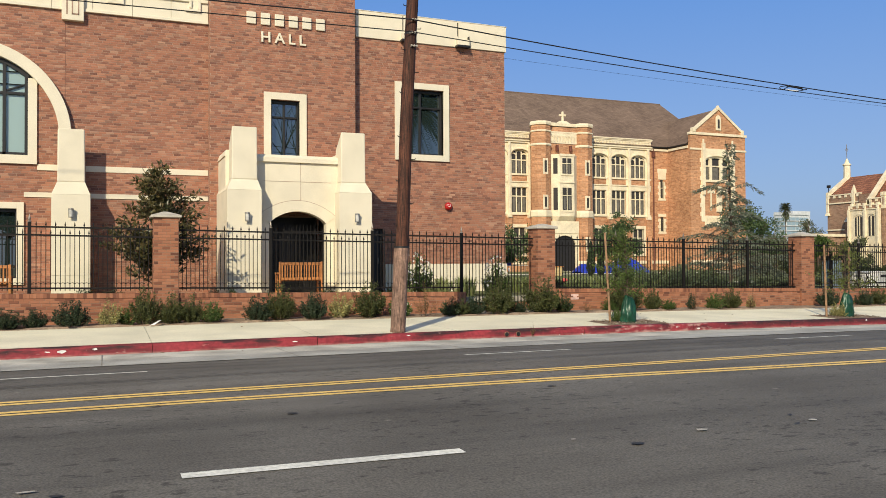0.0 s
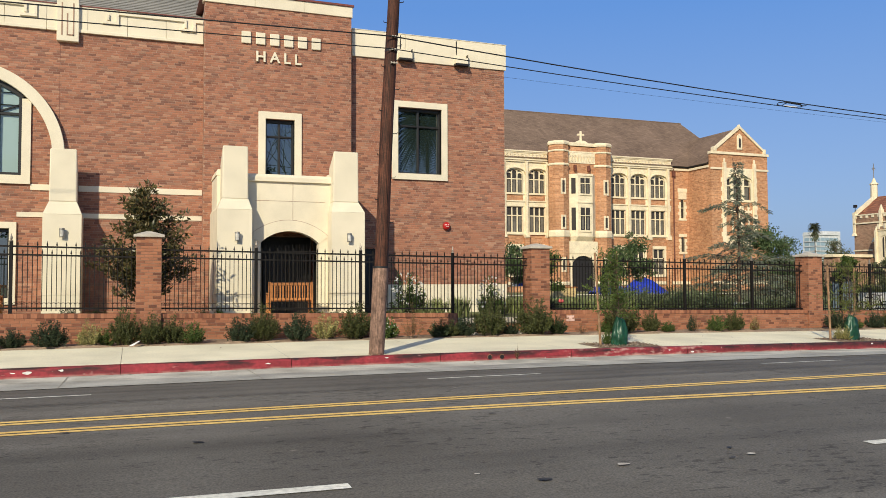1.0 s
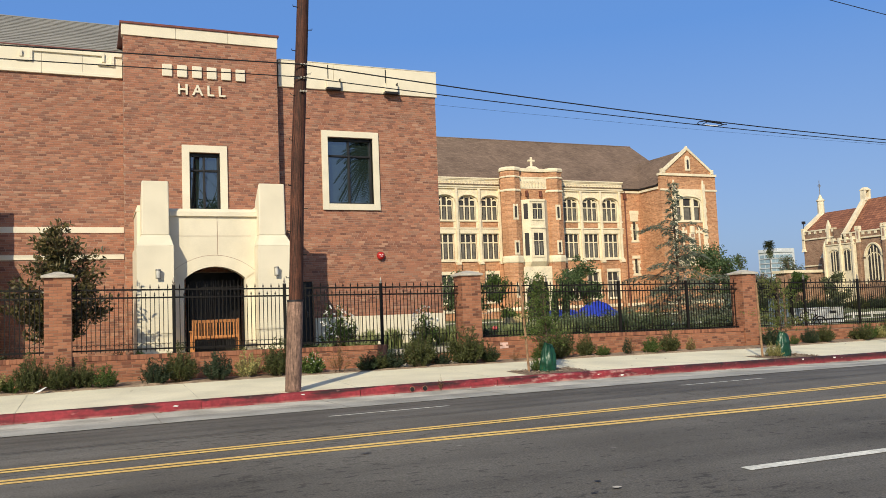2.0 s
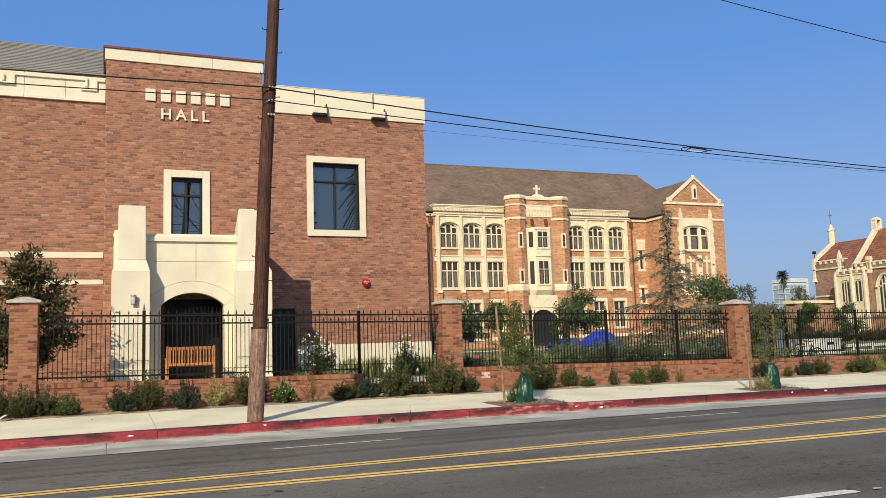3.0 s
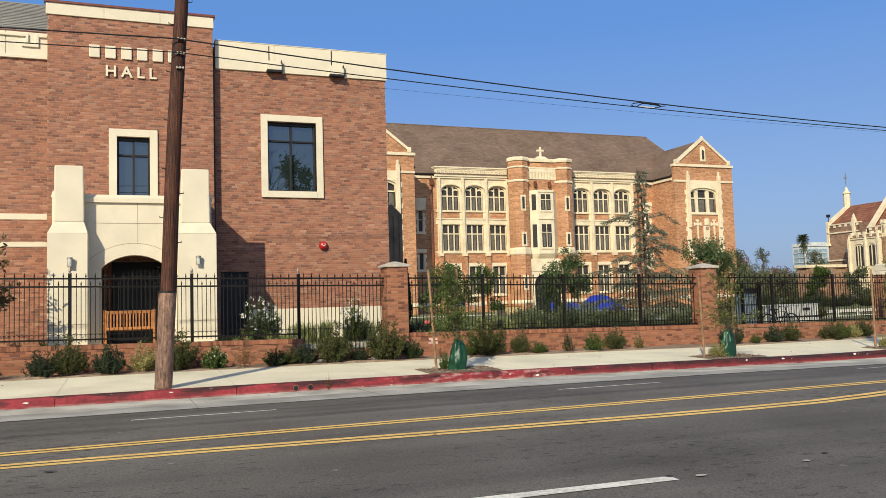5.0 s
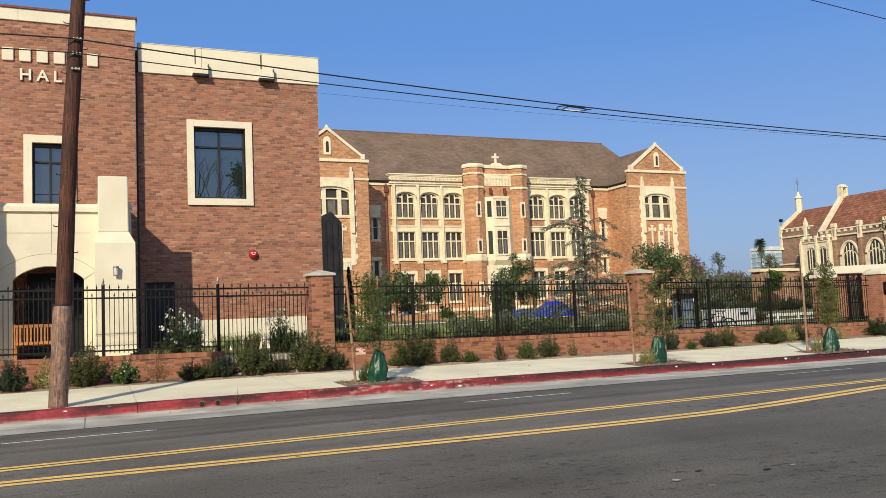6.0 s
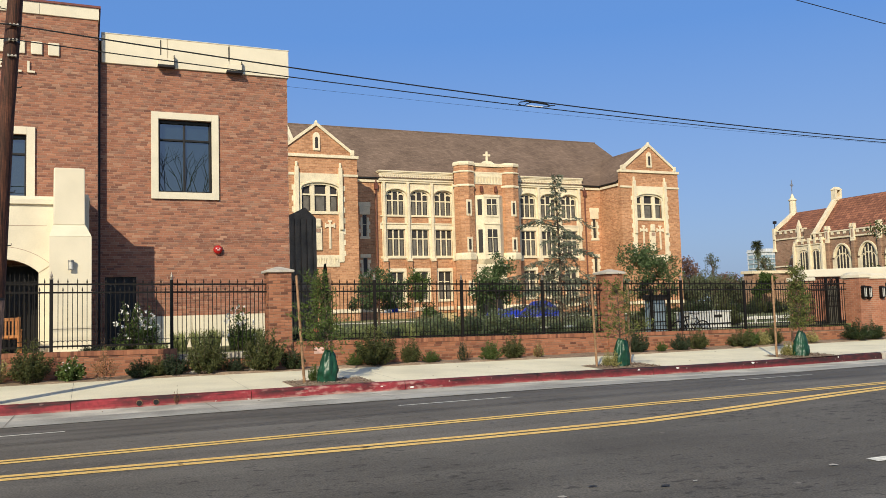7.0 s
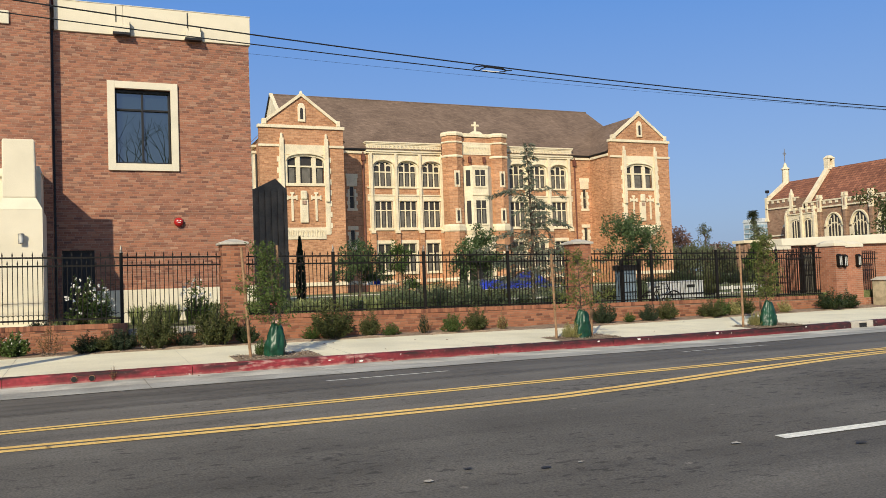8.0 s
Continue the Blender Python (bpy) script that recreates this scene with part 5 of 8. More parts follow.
cable("cable", [((-40, 11.0), (6.3, 11.0), 0.3), ((6.3, 11.0), (54, 7.4), 0.2)], 15.48, 0.012, "black overhead cable high over the pavement")
spl = thing("cable_splice", "looped slack and splice case hung between overhead cables", "cable fitting", (16.5, 15.48, 6.0))
part("loop", Geo().tube([(16.6, 15.46, 6.04), (16.3, 15.46, 6.05), (16.13, 15.46, 6.02), (16.08, 15.46, 5.98), (16.16, 15.46, 5.945), (16.24, 15.46, 5.95), (16.28, 15.46, 5.99), (16.4, 15.46, 6.035), (16.75, 15.46, 6.03)], 0.012, 6), M["wire"], spl)
part("case", Geo().tube([(16.3, 15.45, 6.055), (16.36, 15.45, 6.05), (16.8, 15.45, 6.02), (16.9, 15.45, 5.985)], [0.012, 0.022, 0.022, 0.01], 8), M["wire"], spl)
part("sleeve", Geo().tube([(16.3, 15.44, 5.955), (16.5, 15.44, 5.945), (16.7, 15.44, 5.95)], [0.008, 0.014, 0.008], 6), M["whitemetal"], spl, "pale aluminium sleeve")
part("tail", Geo().tube([(16.7, 15.46, 5.95), (16.82, 15.46, 5.965), (16.92, 15.46, 6.0), (17.02, 15.46, 6.01)], 0.011, 5), M["wire"], spl)

# ---------------------------------------------------------------- the old school building across the lawn
school = thing("school_building", "three-storey orange brick school with cream stone trim and brown roof", "building", (45.3, 76, GARDEN - 0.1))
FYM, FYB, FYG = 76.2, 74.6, 72.2
SB = GARDEN - 0.12
MID = 45.3


def far_window(x0, x1, z0, z1, y, lights, transom=None, rise=0.0, curtain=True, bar=0.12, parent=None):
    """Stone-mullioned window: recessed glass, slim mullions, transom; rise arches its head."""
    parent = parent or school
    deep = 0.16 if x1 - x0 > 1 else 0.07
    win = part("window", Geo().box(x0, y + deep, z0, x1, y + deep + 0.04, z1 + rise), M["glass_far"], parent, "mullioned window with dim curtains")
    fr = Geo()
    t = 0.065 if x1 - x0 > 1 else 0.04
    fr.box(x0, y + 0.06, z0, x0 + t, y + deep, z1).box(x1 - t, y + 0.06, z0, x1, y + deep, z1).box(x0 + t, y + 0.02, z0, x1 - t, y + deep, z0 + t)
    if not rise:
        fr.box(x0 + t, y + 0.02, z1 - t, x1 - t, y + deep, z1)
    for k in range(1, lights):
        x = x0 + (x1 - x0) * k / lights
        fr.box(x - bar / 2, y + 0.07, z0 + t, x + bar / 2, y + deep, z1 + rise * 0.86)
    if transom:
        fr.box(x0 + t, y + 0.08, transom - bar * 0.45, x1 - t, y + deep - 0.004, transom + bar * 0.45)
    part("mullion_frame", fr, M["stone_far"], win, "cream stone mullions")
    if rise:
        line = arch_line(x0, x1, z1, rise, 12, 0.42)
        part("arch_head", Geo().arch_band([(x, z1 + rise + 0.25) for x, z in line], line, y - 0.01, y + deep), M["stone_far"], win)
        sub = Geo()
        w = (x1 - x0) / lights
        for k in range(lights):
            mid = k == lights // 2
            a = x0 + w * k
            l2 = arch_line(a + 0.03, a + w - 0.03, z1 + (rise * 0.5 if mid else -0.02), 0.18, 6)
            sub.arch_band([(x, z + (0.07 if mid else 0.16)) for x, z in l2], l2, y + 0.08, y + deep)
        part("tracery", sub, M["stone_far"], win)
    if curtain:
        w = (x1 - x0) / lights
        for k in range(lights):
            a = x0 + w * k
            part("curtain", Geo().box(a + w * 0.3, y + deep - 0.02, z0 + 0.1, a + w * 0.74, y + deep, (transom or z1) - 0.1), M["curtain"], win, "grey curtain behind the glass")
    return win


def mirror(x):
    return 2 * MID - x


EAST = 1.08  # the eastern three bays stand further out than the western ones
BAYS = (35.68, 38.28, 40.88)
COLS = (*BAYS, *(mirror(c) + EAST for c in BAYS[::-1]))
SLITS = ((32.17, 32.63), (mirror(32.63) + EAST, mirror(32.17) + EAST))
# main wall with its openings
holes = []
for c in COLS:
    holes += [(c - 0.94, c + 0.94, 10.95, 13.46), (c - 0.92, c + 0.92, 6.83, 9.55), (c - 0.72, c + 0.72, 2.4, 5.28)]
for a, b in SLITS:
    holes += [(a, b, 8.79, 10.97), (a, b, 5.0, 6.7)]
W = holed(Geo(), 30.0, 60.2, SB, 14.7, FYM, holes, 0.3)
part("wall", weld(W, "wall"), M["brick_far"], school, "orange-red brick wall")
part("inner_wall", Geo().box(29, FYM + 0.36, SB, 61.3, 92, 14.6), M["mortar"], school)
for c in COLS:
    hood = arch_line(c - 1.1, c + 1.1, 12.95, 0.64, 14, 0.42)
    part("hood_mould", Geo().arch_band([(x, z + 0.11) for x, z in hood], hood, FYM - 0.26, FYM + 0.05), M["stone_far"], school, "arched cream hood mould")
    far_window(c - 0.94, c + 0.94, 10.95, 12.9, FYM, 3, 12.45, 0.56)
    far_window(c - 0.92, c + 0.92, 6.83, 9.55, FYM, 3, 8.6)
    far_window(c - 0.72, c + 0.72, 2.4, 5.28, FYM, 2, 4.25, bar=0.1)
for a, b in SLITS:
    far_window(a, b, 8.79, 10.97, FYM, 1, 10.0, curtain=False, bar=0.07)
    far_window(a, b, 5.0, 6.7, FYM, 1, curtain=False)
    for z0, z1 in ((8.55, 8.79), (10.97, 11.75), (4.75, 5.0), (6.7, 7.06)):
        part("stone_panel", Geo().box(a - 0.3, FYM - 0.08, z0, b + 0.32, FYM + 0.1, z1), M["stone_far"], school, bevel=0.02)
    part("stone_panel", Geo().box(a - 0.38, FYM - 0.09, 11.75, b + 0.4, FYM + 0.1, 12.2), M["stone_far"], school, bevel=0.02)
    for z0, z1 in ((8.79, 10.97), (5.0, 6.7)):
        for k in range(int((z1 - z0) / 0.38)):
            w = 0.33 if k % 2 else 0.2
            part("quoin", Geo().box(a - w, FYM - 0.07, z0 + 0.38 * k, a, FYM + 0.1, z0 + 0.38 * (k + 1) - 0.02), M["stone_far"], school)
            part("quoin", Geo().box(b, FYM - 0.07, z0 + 0.38 * k, b + w, FYM + 0.1, z0 + 0.38 * (k + 1) - 0.02), M["stone_far"], school)
relief = Geo()
relief.arch_band([(-0.16, 0.36), (-0.08, 0.36), (0.0, 0.36), (0.08, 0.36), (0.16, 0.36)], [(-0.12, 0.0), (-0.09, 0.2), (0.0, 0.3), (0.09, 0.2), (0.12, 0.0)], 0.0, 0.06)
relief.box(-0.2, 0.0, -0.06, -0.1, 0.06, 0.36)
relief_mesh = relief.mesh("relief")
for s in (1, -1):
    def X(x):
        return x if s > 0 else mirror(43.0 if x == 42.0 else x) + EAST

    def bx(x0, x1, y0, y1, z0, z1, name="stone_trim", mat="stone_far", bev=0.02):
        a, b = sorted((X(x0), X(x1)))
        return part(name, Geo().box(a, y0, z0, b, y1, z1), M[mat], school, bevel=bev)

    # parapet with an arcaded relief, cornices and bands of the three-bay front
    bx(33.98, 42.0, FYM - 0.2, FYM + 0.5, 14.58, 15.3, "parapet")
    bx(33.86, 42.0, FYM - 0.34, FYM + 0.55, 15.3, 15.44, "cornice")
    bx(33.9, 42.0, FYM - 0.27, FYM + 0.52, 15.18, 15.3, "cornice")
    bx(33.88, 42.0, FYM - 0.32, FYM + 0.1, 14.42, 14.58, "cornice")
    bx(33.95, 42.0, FYM - 0.22, FYM + 0.1, 14.24, 14.42, "cornice")
    for k in range(18):
        ob = part("relief", relief_mesh, M["stone_far"], school)
        ob.matrix_basis = Matrix.Translation((X(34.35 + 0.43 * k), FYM - 0.255, 14.74))
    bx(34.2, 42.0, FYM - 0.06, FYM + 0.12, 13.45, 14.24, "frieze")
    for c, d in ((34.2, 34.74), (36.62, 37.34), (39.22, 39.94), (41.82, 42.2)):
        bx(c, d, FYM - 0.07, FYM + 0.12, 6.5, 14.24, "stone_pier")
        m = (c + d) / 2 if c > 35 else 34.4
        bx(m - 0.13, m + 0.13, FYM - 0.3, FYM - 0.05, 6.5, 14.3, "pier_shaft")
        bx(m - 0.24, m + 0.24, FYM - 0.42, FYM + 0.05, 6.3, 6.62, "pier_foot")
        bx(m - 0.3, m + 0.3, FYM - 0.32, FYM + 0.05, SB, 6.3, "brick_pier", "brick_far")
    bx(34.0, 42.0, FYM - 0.13, FYM + 0.1, 10.8, 10.95, "band")
    bx(34.0, 42.0, FYM - 0.1, FYM + 0.1, 9.55, 10.18, "band")
    bx(34.0, 42.0, FYM - 0.18, FYM + 0.1, 10.04, 10.18, "band")
    bx(34.0, 42.0, FYM - 0.14, FYM + 0.1, 6.6, 6.83, "band")
    for c in BAYS:
        bx(c - 1.0, c + 1.0, FYM - 0.1, FYM + 0.1, 5.28, 5.62, "lintel")
        bx(c - 0.95, c + 0.95, FYM - 0.14, FYM + 0.1, 2.2, 2.4, "sill")
        bx(c - 1.0, c - 0.72, FYM - 0.08, FYM + 0.1, 2.4, 5.28, "jamb")
        bx(c + 0.72, c + 1.0, FYM - 0.08, FYM + 0.1, 2.4, 5.28, "jamb")
    bx(30.2, 42.5, FYM - 0.14, FYM + 0.1, 1.35, 1.7, "plinth")
    bx(30.4, 33.95, FYM - 0.14, FYM + 0.1, 14.2, 14.46, "eave")
    # eave gutter in near-black, its shaded line put into the colour
    bx(30.4, 33.95, FYM - 0.3, FYM + 0.1, 14.56, 14.68, "gutter", "bronze", 0)
    # downpipe
    a = X(33.62)
    part("downpipe", Geo().tube([(a, FYM - 0.12, SB), (a, FYM - 0.12, 14.4)], 0.085, 8).box(a - 0.17, FYM - 0.28, 13.5, a + 0.17, FYM, 14.1), M["copper"], school, "rusty red downpipe")

# central bay with octagonal brick turrets
for cx in (42.74, mirror(42.74)):
    part("turret", Geo().lathe(cx, FYB + 0.35, [(1.1, SB), (1.1, 16.05)], 8), M["brick_far"], school)
    for z0, z1, r in ((13.8, 14.03, 1.17), (15.25, 15.42, 1.17), (15.98, 16.36, 1.2), (1.35, 1.7, 1.2)):
        part("turret_band", Geo().lathe(cx, FYB + 0.35, [(r, z0), (r + 0.03, (z0 + z1) / 2), (r - 0.04, z1)], 8), M["stone_far"], school)
    part("turret_base", Geo().lathe(cx, FYB + 0.35, [(1.12, 6.3), (1.19, 6.4), (1.19, 6.85), (1.12, 7.05)], 8), M["stone_far"], school)
    for z0, z1 in ((11.0, 12.2), (7.35, 8.4), (2.9, 4.0)):
        part("slit_frame", Geo().box(cx - 0.3, FYB - 0.74, z0 - 0.22, cx + 0.3, FYB - 0.66, z1 + 0.22), M["stone_far"], school, bevel=0.02)
        part("slit_window", Geo().box(cx - 0.13, FYB - 0.76, z0, cx + 0.13, FYB - 0.7, z1), M["glass_far"], school, "narrow slit window")
part("bay_wall", Geo().box(43.3, FYB, SB, mirror(43.3), FYM + 0.4, 15.9), M["brick_far"], school)
part("bay_frieze", Geo().box(43.6, FYB - 0.08, 14.15, mirror(43.6), FYB + 0.2, 15.28), M["stone_far"], school, bevel=0.03)
for k in range(9):
    ob = part("relief", relief_mesh, M["stone_far"], school)
    ob.matrix_basis = Matrix.Translation((43.95 + 0.345 * k, FYB - 0.135, 14.42)) @ Matrix.Diagonal((0.85, 1, 1.6, 1))
part("bay_cap", Geo().box(43.4, FYB - 0.12, 15.98, mirror(43.4), FYM, 16.34), M["stone_far"], school, bevel=0.03)
part("cross_pedestal", Geo().frustum(MID - 0.62, FYB, MID + 0.92, FYB + 0.6, 16.34, MID - 0.25, FYB + 0.1, MID + 0.55, FYB + 0.5, 16.62), M["stone_far"], school, bevel=0.03)
part("bay_band", Geo().box(43.4, FYB - 0.1, 15.28, mirror(43.4), FYB + 0.2, 15.42), M["stone_far"], school)
for x in (44.45, 46.1):
    part("bracket", Geo().box(x - 0.12, FYB - 0.35, 13.3, x + 0.12, FYB, 13.95), M["copper"], school, "rust-brown carved bracket", bevel=0.05)
ORX = (43.6, 44.42, 46.18, mirror(43.6))
oriel = part("oriel", Geo().add([(ORX[0], FYB, 6.4), (ORX[1], FYB - 0.75, 6.4), (ORX[2], FYB - 0.75, 6.4), (ORX[3], FYB, 6.4), (ORX[0], FYB, 12.95), (ORX[1], FYB - 0.75, 12.95), (ORX[2], FYB - 0.75, 12.95), (ORX[3], FYB, 12.95), (44.3, FYB, 5.5), (46.3, FYB, 5.5)],
                               [(0, 1, 5, 4), (1, 2, 6, 5), (2, 3, 7, 6), (4, 5, 6, 7), (8, 1, 0), (8, 9, 2, 1), (9, 3, 2)]), M["stone_far"], school, "canted cream stone oriel")
for z0, z1 in ((10.88, 12.52), (7.05, 9.42)):
    for k in range(2):
        a = 44.74 + 0.6 * k
        part("oriel_pane", Geo().box(a, FYB - 0.765, z0, a + 0.5, FYB - 0.74, z1), M["glass_far"], oriel)
        part("oriel_curtain", Geo().box(a + 0.12, FYB - 0.772, z0 + 0.1, a + 0.36, FYB - 0.766, z0 + (z1 - z0) * 0.6), M["curtain"], oriel, "grey curtain behind the glass")
    u = (0.38, 0.8)
    ends = [(ORX[0] + (ORX[1] - ORX[0]) * q - 0.012, FYB - 0.75 * q - 0.012) for q in u]
    part("oriel_pane", Geo().add([(*ends[0], z0), (*ends[1], z0), (*ends[1], z1), (*ends[0], z1)], [(0, 1, 2, 3)]), M["glass_far"], oriel)
    part("oriel_bar", Geo().box(44.6, FYB - 0.81, z0 + (z1 - z0) * 0.63, 46.0, FYB - 0.75, z0 + (z1 - z0) * 0.63 + 0.07).box(44.6, FYB - 0.84, z0 - 0.18, 46.0, FYB - 0.75, z0), M["stone_far"], oriel)
part("oriel_cornice", Geo().box(44.38, FYB - 0.82, 12.72, 46.22, FYB - 0.7, 12.98), M["stone_far"], oriel, bevel=0.02)
part("oriel_string", Geo().box(44.38, FYB - 0.84, 9.9, 46.22, FYB - 0.7, 10.05), M["stone_far"], oriel, bevel=0.02)
part("portal", Geo().box(43.6, FYB - 0.35, 4.6, mirror(43.6), FYB + 0.1, 5.9).box(43.6, FYB - 0.3, SB, 43.95, FYB + 0.1, 4.6).box(mirror(43.95), FYB - 0.3, SB, mirror(43.6), FYB + 0.1, 4.6), M["stone_far"], school, "cream stone doorway", bevel=0.03)
dl = arch_line(43.95, mirror(43.95), 3.3, 1.1, 12)
part("doorway", Geo().prism([(43.95, SB), (mirror(43.95), SB)] + dl[::-1], FYB - 0.03, FYB - 0.005), M["bronze"], school, "dark arched doorway")
part("door_arch", Geo().arch_band([(x, 4.65) for x, z in dl], dl, FYB - 0.28, FYB), M["stone_far"], school)
part("roof_cross", Geo().box(MID + 0.05, FYB + 0.25, 16.6, MID + 0.26, FYB + 0.45, 17.66).box(MID - 0.26, FYB + 0.26, 17.16, MID + 0.57, FYB + 0.44, 17.37), M["stone_far"], school, "cream stone cross", bevel=0.03)

# gabled end wings
for s in (1, -1):
    def X(x):
        return x if s > 0 else mirror(x)

    def gbox(x0, x1, y0, y1, z0, z1, name="stone_trim", mat="stone_far", bev=0.02):
        a, b = sorted((X(x0), X(x1)))
        return part(name, Geo().box(a, y0, z0, b, y1, z1), M[mat], school, bevel=bev)

    GL, GR, GC = 60.12, 67.86, 63.99
    a, b = sorted((X(GL), X(GR)))
    c = X(GC)
    wl, wr = sorted((X(62.05), X(65.42)))
    front = holed(Geo(), a, b, SB, 15.66, FYG, [(wl, wr, 10.65, 13.25)], 0.35)
    front.add([(c - 3.45, FYG, 15.66), (c + 3.45, FYG, 15.66), (c + 3.45, FYG, 16.2), (c, FYG, 18.8), (c - 3.45, FYG, 16.2)], [(0, 1, 2, 3, 4)])
    front.add([(a, FYG, SB), (a, FYM + 14, SB), (a, FYM + 14, 14.7), (a, FYG, 14.7)], [(3, 2, 1, 0)])
    front.add([(b, FYG, SB), (b, FYM + 14, SB), (b, FYM + 14, 14.7), (b, FYG, 14.7)], [(0, 1, 2, 3)])
    front.add([(a, FYG, 14.7), (a, FYG + 0.4, 14.7), (a, FYG + 0.4, 15.66), (a, FYG, 15.66), (b, FYG, 14.7), (b, FYG + 0.4, 14.7), (b, FYG + 0.4, 15.66), (b, FYG, 15.66)], [(3, 2, 1, 0), (4, 5, 6, 7)])
    part("gable_wall", weld(front, "gable_wall"), M["brick_far"], school, "orange brick gable")
    part("parapet_back", Geo().prism([(a + 0.01, 14.7), (b - 0.01, 14.7), (b - 0.01, 15.66), (c + 3.44, 15.66), (c + 3.44, 16.18), (c, 18.78), (c - 3.44, 16.18), (c - 3.44, 15.66), (a + 0.01, 15.66)], FYG + 0.37, FYG + 0.4), M["brick_far"], school)
    part("inner_wall", Geo().box(a + 0.1, FYG + 0.45, SB, b - 0.1, 90, 14.6), M["mortar"], school)
    # great window of three lights between broad mullions under a low arch
    win = part("window", Geo().box(wl, FYG + 0.2, 10.65, wr, FYG + 0.24, 13.25), M["glass_far"], school, "broad mullioned window with dim curtains")
    fr = Geo()
    lights = [sorted((X(p), X(q))) for p, q in ((62.05, 62.78), (63.12, 64.24), (64.6, 65.42))]
    for p, q in ((62.78, 63.12), (64.24, 64.6)):
        p, q = sorted((X(p), X(q)))
        fr.box(p, FYG + 0.02, 10.65, q, FYG + 0.2, 13.2)
    for p, q in lights:
        fr.box(p, FYG + 0.08, 12.16, q, FYG + 0.2, 12.3).box(p, FYG + 0.08, 10.65, q, FYG + 0.2, 10.72)
        fr.box(p, FYG + 0.1, 12.3, p + 0.06, FYG + 0.2, 13.0).box(q - 0.06, FYG + 0.1, 12.3, q, FYG + 0.2, 13.0)
        part("curtain", Geo().box(p + (q - p) * 0.18, FYG + 0.18, 10.75, q - (q - p) * 0.18, FYG + 0.198, 12.1), M["curtain"], win, "grey curtain behind the glass")
    part("mullion_frame", fr, M["stone_far"], win, "cream stone mullions")
    line = arch_line(wl, wr, 12.55, 0.6, 14, 0.42)
    part("arch_head", Geo().arch_band([(x, 13.4) for x, z in line], line, FYG - 0.03, FYG + 0.2), M["stone_far"], win)
    hood = arch_line(wl - 0.1, wr + 0.1, 12.7, 0.64, 14, 0.42)
    part("hood_mould", Geo().arch_band([(x, z + 0.12) for x, z in hood], hood, FYG - 0.2, FYG + 0.05), M["stone_far"], win)
    # coping of the gable in two raking lengths, kneelers and finial
    for d in (1, -1):
        x0 = c - d * 3.3
        g = Geo()
        quad = [(x0, FYG - 0.14, 16.12), (c, FYG - 0.14, 18.62), (c, FYG - 0.14, 18.95), (x0, FYG - 0.14, 16.43)]
        g.add(quad + [(x, y + 0.5, z) for x, y, z in quad], [(0, 1, 2, 3), (7, 6, 5, 4), (3, 2, 6, 7), (0, 4, 5, 1), (0, 3, 7, 4), (1, 5, 6, 2)])
        part("gable_coping", g, M["stone_far"], school)
        lo, hi = sorted((c - d * 3.58, c - d * 3.2))
        part("kneeler", Geo().box(lo, FYG - 0.18, 15.94, hi, FYG + 0.4, 16.46), M["stone_far"], school, bevel=0.04)
    part("gable_finial", Geo().frustum(c - 0.16, FYG - 0.15, c + 0.16, FYG + 0.3, 18.75, c - 0.06, FYG - 0.08, c + 0.06, FYG + 0.15, 19.1), M["stone_far"], school, bevel=0.02)
    gbox(GL - 0.12, GR + 0.12, FYG - 0.14, FYG + 0.42, 15.66, 15.94, "string_course")
    gbox(GL - 0.05, 61.6, FYG - 0.1, FYG + 0.1, 13.96, 14.18, "string_course")
    gbox(66.1, GR + 0.08, FYG - 0.1, FYG + 0.1, 13.96, 14.18, "string_course")
    # stone surround of the great window and panel
    gbox(61.6, 66.1, FYG - 0.08, FYG + 0.1, 13.25, 14.18, "lintel_stone")
    for x0, x1 in ((61.6, 62.0), (65.68, 66.12)):
        gbox(x0, x1, FYG - 0.09, FYG + 0.1, 6.0, 13.25, "stone_pier")
        m = (x0 + x1) / 2
        gbox(m - 0.17, m + 0.17, FYG - 0.28, FYG, 9.0, 14.75, "pier_shaft")
        gbox(m - 0.11, m + 0.11, FYG - 0.2, FYG, 14.75, 15.2, "pinnacle", bev=0.06)
    for k in range(14):
        w = 0.22 if k % 2 else 0.08
        z = 6.1 + 0.5 * k
        gbox(61.6 - w, 61.61, FYG - 0.06, FYG + 0.05, z, z + 0.48, "quoin", bev=0)
        gbox(66.11, 66.12 + w, FYG - 0.06, FYG + 0.05, z, z + 0.48, "quoin", bev=0)
    gbox(62.0, 65.68, FYG - 0.12, FYG + 0.1, 10.42, 10.65, "sill")
    gbox(62.0, 62.05, FYG - 0.07, FYG + 0.1, 10.65, 13.25, "window_jamb", bev=0)
    gbox(65.42, 65.68, FYG - 0.07, FYG + 0.1, 10.65, 13.25, "window_jamb")
    gbox(62.0, 65.68, FYG - 0.09, FYG + 0.1, 5.6, 6.67, "panel_stone")
    for k in range(8):
        ob = part("relief", relief_mesh, M["stone_far"], school)
        ob.matrix_basis = Matrix.Translation((X(62.3 + 0.44 * k), FYG - 0.14, 5.95)) @ Matrix.Diagonal((1, 1, 1.4, 1))
    # niche with canopy, flanking crosses, small gable light
    gbox(63.62, 64.36, FYG - 0.18, FYG + 0.1, 7.1, 9.2, "niche_stone", bev=0.06)
    gbox(63.7, 64.3, FYG - 0.3, FYG, 9.2, 10.0, "niche_canopy", bev=0.12)
    gbox(63.8, 64.18, FYG - 0.24, FYG - 0.16, 8.75, 9.1, "niche_hollow", "mortar", 0.0)
